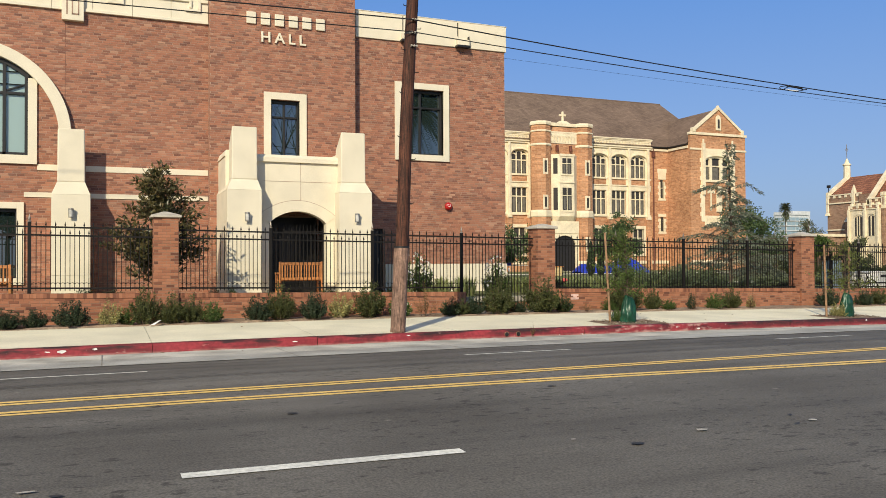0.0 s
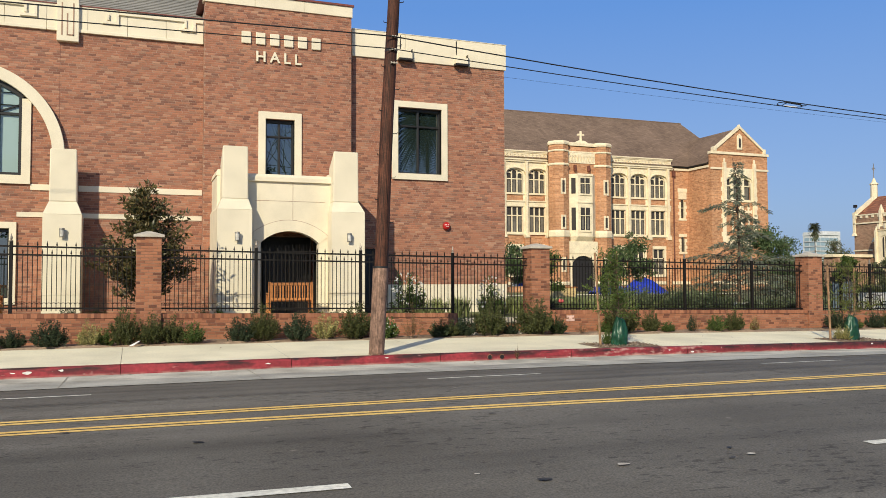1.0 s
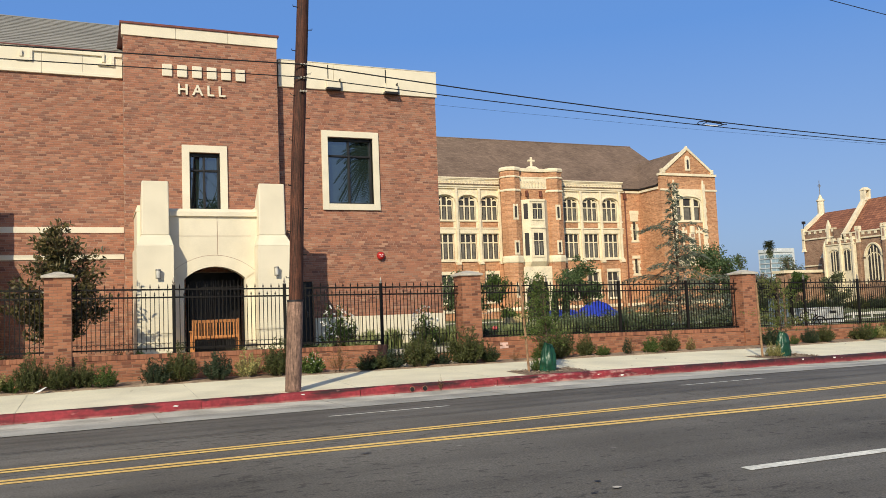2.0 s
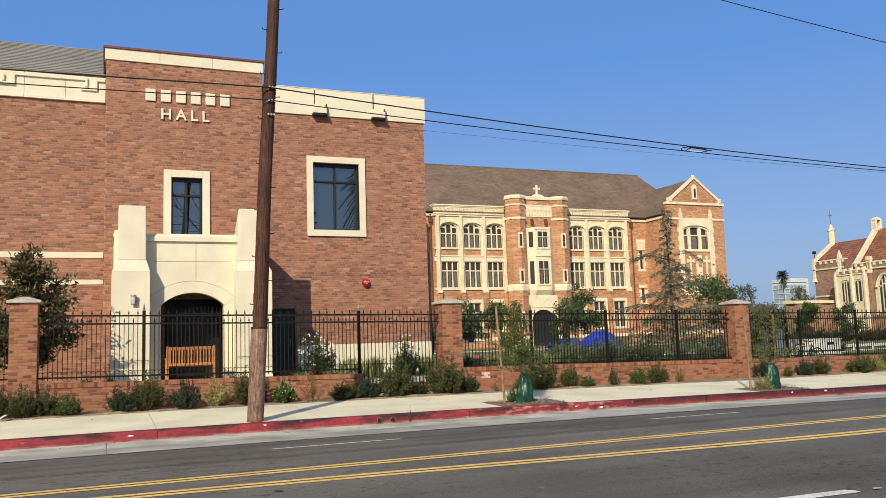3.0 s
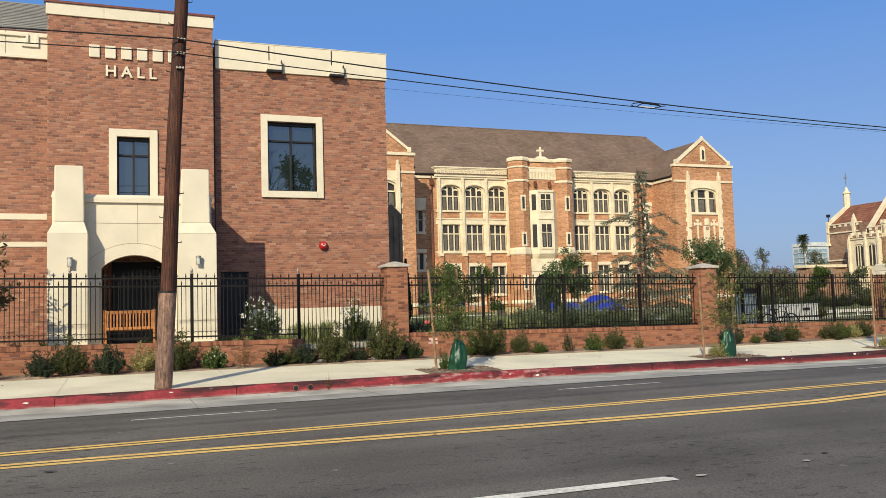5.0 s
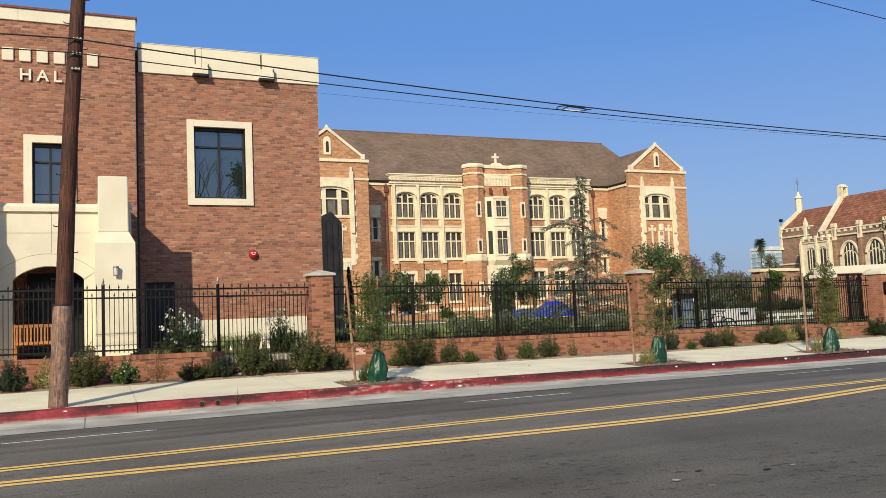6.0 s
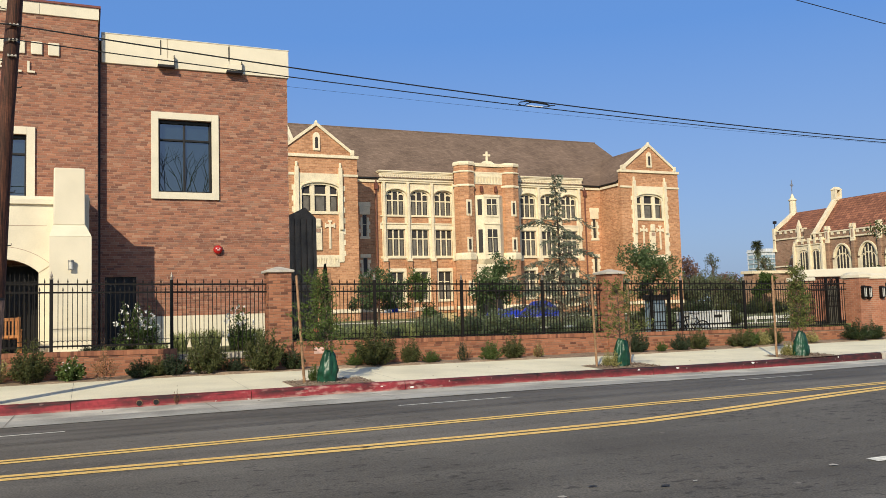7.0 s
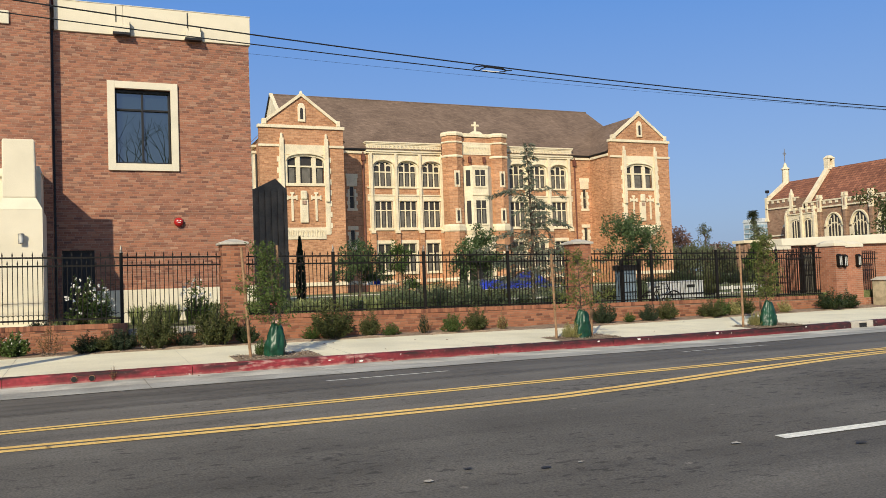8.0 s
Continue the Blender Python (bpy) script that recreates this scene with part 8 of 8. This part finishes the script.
rng = random.Random(90)
for k, (x, y, h, w, m) in enumerate(((86, 98, 7.2, 6, "leaf_red"), (91, 100, 7.6, 6.5, "leaf_red"), (97, 104, 6.6, 6, "leaf_far"), (101, 104.4, 9.4, 3.6, "leaf_far"), (103, 103.5, 5.0, 5, "leaf_red"), (106, 108, 5.0, 6, "leaf_far"), (80, 96, 6, 6, "leaf_far"),
                                     (111, 112, 4.6, 6, "leaf_red"), (116, 116, 4.8, 6, "leaf_far"), (92, 92, 4.6, 5.5, "leaf_far"), (97, 94, 4.2, 5.5, "leaf_far"), (86, 90, 4.6, 5.5, "leaf_far"), (73, 88, 5.0, 5.0, "leaf_far"),
                                     (78, 84, 4.5, 5, "leaf_far"), (101, 96, 4.6, 5, "leaf_far"), (130, 120.6, 9.8, 5, "leaf_far"), (128.4, 120.2, 10.4, 4.2, "leaf_far"), (129.2, 121.5, 9.6, 4.6, "leaf_far"), (150, 158, 6.0, 8, "leaf_far"))):
    far_tree(x, y, h, w, 200 + k, m, "reddish-leaved tree in the distance" if m == "leaf_red" else "leafy tree in the distance beyond the school")


def palm(x, y, h, crown, seed, lab, mat="leaf_far", fronds=64, droop=0.35, skirt=0):
    rng = random.Random(seed)
    p = thing("palm_tree", lab, "palm", (x, y, 0.2))
    part("trunk", Geo().tube([(x, y, 0.1), (x + 0.1, y, h * 0.5), (x, y, h)], [0.28, 0.2, 0.18], 8), M["bark"], p)
    g = Geo()
    for k in range(fronds):
        a, el = rng.uniform(0, 6.283), rng.uniform(-1.1, 1.4)
        d = Vector((math.cos(a), math.sin(a), 0))
        side = Vector((-d.y, d.x, 0))
        pts = [Vector((x, y, h)) + d * crown * u * math.cos(el * (1 - 0.3 * u)) + Vector((0, 0, crown * (u * math.sin(el) - droop * u * u))) for u in (0, 0.25, 0.5, 0.75, 1.0)]
        for i in range(26):
            u = 0.12 + 0.88 * i / 26
            q = min(int(u * 4), 3)
            c = pts[q].lerp(pts[q + 1], u * 4 - q)
            for sgn in (-1, 1):
                leaf_quads(g, c, (side * sgn + d * 0.7 + Vector((0, 0, -0.35))).normalized(), Vector((0, 0, 1)), crown * 0.3 * (1.1 - u * 0.7), crown * 0.035)
    for k in range(skirt):
        a, start = rng.uniform(0, 6.283), h - crown * rng.uniform(0.0, 1.5)
        d = Vector((math.cos(a), math.sin(a), 0))
        for i in range(10):
            u = i / 10
            c = Vector((x, y, start)) + d * crown * (0.12 + 0.4 * u) + Vector((0, 0, -crown * 0.7 * u))
            leaf_quads(g, c, (d + Vector((0, 0, -1.4)) + rand_dir(rng) * 0.4).normalized(), rand_dir(rng), crown * 0.3, crown * 0.07)
    part("fronds", g, M[mat], p, kind="stuff")


palm(290.7, 286, 26.6, 3.0, 5, "tall palm far off against the sky", "leaf_far", 150, 0.35, 70)
palm(28.0, -24, 17.3, 4.2, 6, "broad date palm across the road", "leaf_blue", 130, 0.75)


def bare_tree(x, y, h, seed):
    """Leafless branching tree across the road, seen mirrored in the windows."""
    rng = random.Random(seed)
    t = thing("bare_tree", "leafless branching tree across the road", "tree", (x, y, 0.1))
    g = Geo()

    def grow(p, d, ln, r, depth):
        e = p + d * ln
        g.tube([p, p.lerp(e, 0.5) + rand_dir(rng) * ln * 0.06, e], [r, r * 0.8, r * 0.6], 5, cap=False)
        if depth:
            for k in range(3 if depth > 2 else 2):
                nd = (d + rand_dir(rng) * 0.65 + Vector((0, 0, 0.12))).normalized()
                grow(e, nd, ln * rng.uniform(0.62, 0.85), r * 0.6, depth - 1)

    grow(Vector((x, y, 0.0)), Vector((0, 0, 1)), h * 0.36, 0.22, 5)
    part("branches", g, M["bark"], t)


bare_tree(14.3, -24, 15.6, 3)
for x, h, w, s in ((19.1, 16.4, 4.6, 7), (11.4, 13.5, 3.6, 1), (36.0, 13.0, 6.0, 2), (1.0, 11.5, 6.0, 4), (-7, 12, 6.0, 5)):
    tree("roadside_tree", "broad dark tree across the road", x, -24, 0.1, h, w, 4.0, 3600, 0.36, 0.2, "leaf_blue", 300 + s, 0.2, 10, 1.2, 0.5)

# ---------------------------------------------------------------- garden clutter
solo("garden_path", sheet(13.5, 95, 27.5, 30.0, lambda x, y: GARDEN + 0.012, 20), M["concrete"], "pale concrete path across the lawn", kind="structure")
solo("garden_path", sheet(13.5, 95, 54.0, 57.5, lambda x, y: GARDEN + 0.012, 20), M["concrete"], "pale concrete path before the school", kind="structure")
solo("garden_path", sheet(43.6, 46.6, 57.5, 74.0, lambda x, y: GARDEN + 0.016, 5), M["concrete"], "pale concrete path to the school door", kind="structure")
tarp = thing("blue_tarp", "heaped blue tarpaulin draped over something on the lawn", "tarpaulin", (40, 58, GARDEN))
g = Geo()
nx, ny = 60, 16
for i in range(nx + 1):
    for j in range(ny + 1):
        u, v = i / nx, j / ny
        x, y = 36.6 + 6.8 * u, 57.0 + 2.0 * v
        hump = 0.72 * min(1, max(0, (u + 0.01) / 0.05)) * min(1, max(0.15, (0.42 - u) / 0.08)) + (min(1, max(0, (u - 0.4) / 0.1)) * 0.55 + 0.62 * math.exp(-((u - 0.72) / (0.2 if u < 0.72 else 0.15)) ** 4)) * min(1, max(0, (1.0 - u) / 0.06))
        z = hump * math.sin(math.pi * min(max(v, 0.0), 1.0)) ** 0.45 if 0 < v < 1 else 0.0
        z += (0.13 * noise.noise((x * 1.6, y * 1.6, 1)) + 0.07 * noise.noise((x * 4.0, y * 3.0, 5))) * min(1, z * 3)
        g.v.append((x, y, GARDEN + 0.01 + max(z, 0.005)))
for i in range(nx):
    for j in range(ny):
        a = i * (ny + 1) + j
        g.f.append((a, a + ny + 1, a + ny + 2, a + 1))
part("sheet", g, M["tarp"], tarp, smooth=True)
tab = thing("folding_table", "white folding table on the lawn", "table", (25.3, 48, GARDEN))
part("tabletop", Geo().box(24.2, 47.6, GARDEN + 0.72, 26.3, 48.4, GARDEN + 0.76), M["whitemetal"], tab, bevel=0.01)
for x in (24.35, 26.15):
    for y in (47.7, 48.3):
        part("leg", Geo().tube([(x, y, GARDEN), (x, y, GARDEN + 0.72)], 0.018, 6), M["lampmetal"], tab)
cool = thing("water_jug", "blue water jug on the folding table", "jug", (25.0, 48, GARDEN + 0.76))
part("body", Geo().lathe(25.0, 48, [(0.2, GARDEN + 0.76), (0.22, GARDEN + 0.9), (0.22, GARDEN + 1.12), (0.12, GARDEN + 1.2), (0.1, GARDEN + 1.26)], 14), M["tarp"], cool, smooth=True)
bx2 = thing("carton", "small white carton on the folding table", "carton", (24.5, 48, GARDEN + 0.76))
part("body", Geo().box(24.35, 47.85, GARDEN + 0.76, 24.68, 48.15, GARDEN + 1.05), M["whitemetal"], bx2, bevel=0.01)
bin1 = thing("storage_crate", "pale yellow storage crate on the lawn", "crate", (28.7, 49, GARDEN))
part("body", Geo().frustum(28.0, 48.5, 29.4, 49.5, GARDEN, 27.95, 48.45, 29.45, 49.55, GARDEN + 0.62), rough_mat("cream_plastic", (0.7, 0.52, 0.26), 0.6), bin1, bevel=0.02)
part("lid", Geo().box(27.9, 48.4, GARDEN + 0.62, 29.5, 49.6, GARDEN + 0.68), M["bench"], bin1, bevel=0.01)

rail = thing("white_railing", "low white metal railing beyond the fence", "railing", (31.0, 23.5, 0.35))
for x in (29.4, 30.45, 31.5, 32.55):
    part("post", Geo().box(x - 0.03, 23.47, 0.3, x + 0.03, 23.53, 0.9), M["whitemetal"], rail, bevel=0.006)
for z in (0.84, 0.62, 0.42):
    part("rail", Geo().box(29.3, 23.48, z - 0.025, 32.6, 23.52, z + 0.03), M["whitemetal"], rail, bevel=0.006)
hrng = random.Random(15)
for k in range(16):
    x = 38.6 + 1.05 * k
    shrub(("dark", "blue", "green")[k % 3], x, 40 + hrng.uniform(-0.5, 0.5), GARDEN - 0.02, 1.5, hrng.uniform(0.8, 1.15), k * 1.7, "dark garden shrub in a row across the lawn")

# white utility cabinet with a dark name plate, and a bicycle leaning on it
ZC = 0.45
cab = thing("utility_cabinet", "low white metal utility cabinet behind the fence", "cabinet", (25.80, 20.9, ZC))
part("body", Geo().box(24.90, 20.6, ZC, 26.55, 21.3, 1.15), M["whitemetal"], cab, bevel=0.015)
part("lid", Geo().box(24.87, 20.57, 1.15, 26.58, 21.33, 1.18), M["whitemetal"], cab, bevel=0.01)
part("plate", Geo().box(25.88, 20.585, 0.97, 26.20, 20.6, 1.06), M["bronze"], cab, "dark blank name plate")
part("groove", Geo().box(24.90, 20.585, 0.76, 26.55, 20.598, 0.80), M["bronze"], cab)
ZB = 0.25
bike = thing("bicycle", "dark bicycle leaning against the white cabinet", "bicycle", (24.65, 20.4, ZC))


def ring(cx, cz, r, t, y):
    return Geo().tube([(cx + r * math.cos(a), y, cz + r * math.sin(a)) for a in (2 * math.pi * k / 28 for k in range(29))], t, 6)


for cx in (24.25, 25.20):
    wh = part("wheel", ring(cx, ZB + 0.33, 0.31, 0.022, 20.4), M["iron"], bike)
    part("hub", Geo().tube([(cx, 20.37, ZB + 0.33), (cx, 20.43, ZB + 0.33)], 0.03, 8), M["lampmetal"], wh)
part("frame", Geo().tube([(24.25, 20.4, ZB + 0.33), (24.55, 20.4, ZB + 0.7), (25.00, 20.4, ZB + 0.72), (24.70, 20.4, ZB + 0.3), (24.55, 20.4, ZB + 0.7)], 0.018, 6).tube([(24.70, 20.4, ZB + 0.3), (24.25, 20.4, ZB + 0.33)], 0.014, 6).tube([(24.98, 20.4, ZB + 0.78), (25.20, 20.4, ZB + 0.33)], 0.016, 6), M["iron"], bike)
part("saddle", Geo().box(24.40, 20.34, ZB + 0.76, 24.65, 20.46, ZB + 0.8).tube([(24.55, 20.4, ZB + 0.68), (24.53, 20.4, ZB + 0.77)], 0.014, 6), M["iron"], bike, bevel=0.01)
part("handlebar", Geo().tube([(24.88, 20.2, ZB + 0.88), (24.96, 20.3, ZB + 0.86), (24.96, 20.5, ZB + 0.86), (24.88, 20.6, ZB + 0.88)], 0.012, 6).tube([(24.98, 20.4, ZB + 0.76), (24.96, 20.4, ZB + 0.86)], 0.014, 6), M["iron"], bike)
kio = thing("equipment_kiosk", "blue-grey metal equipment kiosk behind the fence", "kiosk", (23.45, 20.8, ZC))
part("body", Geo().box(23.3, 20.45, ZC, 23.84, 20.8, 1.58), M["bluegrey"], kio, bevel=0.015)
part("door", Geo().box(23.36, 20.43, 0.6, 23.78, 20.45, 1.5), M["bluegrey"], kio, bevel=0.008)
for z in (0.9, 1.2):
    part("cross_bar", Geo().box(23.34, 20.415, z, 23.8, 20.43, z + 0.03), M["bronze"], kio)
part("hood", Geo().box(23.24, 20.4, 1.58, 23.9, 20.82, 1.74), M["bronze"], kio, bevel=0.01)
for x in (23.24, 23.90):
    part("post", Geo().box(x - 0.04, 20.33, ZC, x + 0.04, 20.41, 1.92), M["iron"], kio)

# ---------------------------------------------------------------- brick entrance at the far end of the fence
ent = thing("brick_entrance", "brick gateway with pale stone caps and iron lanterns", "gateway", (32, 20.3, 0))
EB = course_mat("gateway_brick", (0.4, 0.165, 0.095), (0.3, 0.12, 0.072), (0.36, 0.25, 0.18), 0.203, 0.0677)


def pier(x0, y0, x1, y1, top):
    p = part("pier", Geo().box(x0, y0, -0.2, x1, y1, top), EB, ent, "red brick pier")
    part("cap", Geo().box(x0 - 0.05, y0 - 0.05, top, x1 + 0.05, y1 + 0.05, top + 0.1).frustum(x0 - 0.05, y0 - 0.05, x1 + 0.05, y1 + 0.05, top + 0.1, x0 + 0.1, y0 + 0.1, x1 - 0.1, y1 - 0.1, top + 0.2), M["stone"], p, "pale stone cap", bevel=0.015)
    return p


pier(31.3, 19.6, 31.8, 20.25, 2.14)
pier(31.85, 19.8, 32.8, 20.35, 2.10)
part("rear_wall", Geo().hull([(32.1, 22.6, 0.2), (39.5, 22.2, 0.2), (39.5, 22.6, 0.2), (32.1, 23.0, 0.2)], [(32.1, 22.6, 2.28), (39.5, 22.2, 2.3), (39.5, 22.6, 2.3), (32.1, 23.0, 2.28)]), EB, ent, "brick wall behind the gate")
part("rear_cap", Geo().hull([(32.0, 22.45, 2.28), (39.7, 22.05, 2.3), (39.7, 22.75, 2.3), (32.0, 23.1, 2.28)], [(32.0, 22.5, 2.56), (39.7, 22.1, 2.72), (39.7, 22.7, 2.72), (32.0, 23.05, 2.56)]), M["stone"], ent, "broad pale stone coping", bevel=0.03)
part("corner_pier", Geo().box(33.75, 20.6, -0.2, 34.3, 21.1, 2.0), EB, ent)
part("white_column", Geo().box(33.1, 20.5, 0.3, 33.25, 20.65, 1.8), M["stone"], ent, "cream column")
part("side_panel_base", Geo().box(32.8, 19.9, -0.2, 33.9, 20.25, 0.35), EB, ent)


def lantern(x, y, z, k=0.8):
    l = thing("wall_lantern", "black iron lantern with frosted glass on brick", "lantern", (x, y, z), group="gate lanterns")
    part("frame", Geo().box(x - 0.1 * k, y - 0.17 * k, z - 0.2 * k, x - 0.08 * k, y - 0.02 * k, z + 0.18 * k).box(x + 0.08 * k, y - 0.17 * k, z - 0.2 * k, x + 0.1 * k, y - 0.02 * k, z + 0.18 * k)
         .frustum(x - 0.115 * k, y - 0.19 * k, x + 0.115 * k, y, z + 0.18 * k, x - 0.04 * k, y - 0.12 * k, x + 0.04 * k, y, z + 0.27 * k).frustum(x - 0.04 * k, y - 0.1 * k, x + 0.04 * k, y, z - 0.29 * k, x - 0.11 * k, y - 0.18 * k, x + 0.11 * k, y, z - 0.2 * k), M["iron"], l)
    part("glass", Geo().box(x - 0.078 * k, y - 0.155 * k, z - 0.2 * k, x + 0.078 * k, y - 0.03 * k, z + 0.18 * k), M["lampglass"], l)
    part("bar", Geo().box(x - 0.01 * k, y - 0.168 * k, z - 0.2 * k, x + 0.01 * k, y - 0.155 * k, z + 0.18 * k), M["iron"], l)


lantern(31.42, 19.6, 1.66)
lantern(31.66, 19.6, 1.64)
lantern(32.55, 19.8, 1.64)
part("return_wall", Geo().box(29.9, 21.0, 0.2, 30.75, 21.3, 2.1), EB, ent, "brick wall beside the gate")
part("return_cap", Geo().box(29.85, 20.95, 2.1, 30.8, 21.35, 2.22), M["stone"], ent, bevel=0.015)
gate = thing("iron_gate", "black wrought-iron gate with scrolled head", "gate", (31.0, 20.5, 0.45))
for x in (30.72, 31.28):
    part("gate_post", Geo().box(x - 0.035, 20.42, 0.4, x + 0.035, 20.5, 2.2), M["iron"], gate)
for k in range(7):
    x = 30.79 + 0.07 * k
    part("gate_bar", Geo().box(x - 0.012, 20.45, 0.45, x + 0.012, 20.475, 2.0 + 0.14 * math.sin(math.pi * k / 6)), M["iron"], gate)
for z in (0.55, 1.2, 1.95):
    part("gate_rail", Geo().box(30.75, 20.44, z - 0.02, 31.25, 20.485, z + 0.02), M["iron"], gate)
part("kick_plate", Geo().box(30.76, 20.455, 0.55, 31.24, 20.47, 1.9), M["metal_dark"], gate, "dark sheet behind the bars")
for k in range(6):
    x = 30.06 + 0.11 * k
    part("wing_bar", Geo().box(x - 0.01, 20.46, 0.45, x + 0.01, 20.48, 2.0 + 0.03 * k), M["iron"], gate)
for z in (0.55, 1.75, 1.92):
    part("wing_rail", Geo().box(30.0, 20.455, z - 0.015, 30.7, 20.485, z + 0.015), M["iron"], gate)
for cx, s in ((30.85, 1), (31.15, -1)):
    part("scroll", Geo().tube([(cx + s * 0.14 * (1 - 0.1 * k) * math.cos(0.55 * k), 20.46, 2.1 + 0.12 * (1 - 0.08 * k) * math.sin(0.55 * k)) for k in range(11)], 0.012, 5), M["iron"], gate)
for k in range(9):
    x = 32.95 + 0.1 * k
    part("side_bar", Geo().box(x - 0.01, 20.05, 0.35, x + 0.01, 20.07, 1.95), M["iron"], gate)
for z in (0.42, 1.7, 1.88):
    part("side_rail", Geo().box(32.8, 20.04, z - 0.015, 33.9, 20.08, z + 0.015), M["iron"], gate)
tb = thing("power_cabinet", "beige metal power cabinet on the pavement edge", "cabinet", (33.5, 19.4, 0))
part("body", Geo().box(33.1, 19.0, -0.1, 34.0, 19.7, 0.95), rough_mat("beige_enamel", (0.5, 0.42, 0.28), 0.6), tb, bevel=0.02)
part("roof", Geo().frustum(33.05, 18.95, 34.05, 19.75, 0.95, 33.2, 19.1, 33.9, 19.6, 1.06), M["cap"], tb)
# storm-drain inlet in the kerb
inlet = thing("drain_inlet", "pale concrete storm-drain inlet in the kerb", "drain", (27.2, 15.4, -0.1))
part("frame", Geo().box(26.8, 15.325, -0.26, 27.08, 15.55, kerb_z(27) + 0.175).box(27.36, 15.325, -0.26, 27.6, 15.55, kerb_z(27) + 0.175).box(27.08, 15.325, kerb_z(27) + 0.12, 27.36, 15.55, kerb_z(27) + 0.175), M["cap"], inlet, bevel=0.01)
# near-black plate paints the shade of the opening
part("mouth", Geo().box(27.08, 15.332, -0.26, 27.36, 15.338, kerb_z(27) + 0.12), M["bronze"], inlet, "dark opening")
# litter
solo("paper_scrap", Geo().add([(1.1, 18.5, walk_z(1, 18.4) + 0.02), (1.22, 18.52, walk_z(1, 18.4) + 0.04), (1.36, 18.6, walk_z(1, 18.4) + 0.13), (1.3, 18.62, walk_z(1, 18.4) + 0.12), (1.14, 18.58, walk_z(1, 18.4) + 0.02)], [(0, 1, 2, 3), (3, 4, 0)]), M["petal"], "crumpled white paper scrap by the shrubs", "litter")
for x, y in ((12.6, 19.68),):
    sg = thing("painted_mark", "faded pale mark painted on the brick wall", "mark", (x, y, 0.55))
    part("patch", Geo().box(x - 0.13, 19.692, 0.5, x + 0.13, 19.697, 0.56).box(x - 0.12, 19.692, 0.6, x + 0.12, 19.697, 0.66).box(x - 0.05, 19.691, 0.55, x + 0.06, 19.696, 0.61), rough_mat("faded_pink_paint", (0.75, 0.5, 0.42), 0.8), sg)
rng = random.Random(44)
for k in range(60):
    x, y = rng.uniform(-6, 34), rng.choice((rng.uniform(18.4, 19.6), rng.uniform(14.7, 15.3), rng.uniform(15.6, 18.3)))
    z = (walk_z(x, y) if y > 15.5 else road_z(x, y)) + 0.012
    s = rng.uniform(0.015, 0.04)
    a = rng.uniform(0, 3)
    solo("fallen_leaf", Geo().add([(x - s, y, z), (x, y - s * 0.5, z + 0.01), (x + s, y, z + 0.004), (x, y + s * 0.5, z + 0.012)], [(0, 1, 2, 3)]), M["leaf_dry"], "dry fallen leaf on the ground", "leaf", group="fallen leaves")
SPOTS = [(-0.24, 4.96), (3.5, 5.04), (4.67, 4.98), (5.88, 4.98), (9.36, 5.0), (10.5, 5.08), (11.69, 5.06), (13.12, 5.02)]
DARK = [(-0.07, 4.84), (3.9, 4.78), (5.64, 4.92), (11.38, 5.04), (10.88, 5.25), (9.78, 7.44), (8.1, 7.48), (0.63, 7.73), (15.99, 7.69), (1.71, 6.82)]
for k in range(30):
    x, y = (SPOTS + DARK)[k] if k < 18 else (rng.uniform(-3, 22), rng.uniform(4.2, 12.8))
    z = road_z(x, y) + 0.013
    s = rng.uniform(0.025, 0.06)
    pts = [(x + s * rng.uniform(0.6, 1.3) * math.cos(t), y + s * 0.6 * rng.uniform(0.6, 1.3) * math.sin(t), z) for t in (0.9 * q for q in range(7))]
    solo("road_stain", Geo().add(pts, [tuple(range(7))]), M["cap"] if k < len(SPOTS) else M["tar"], "small stain on the asphalt", "stain", group="road stains")
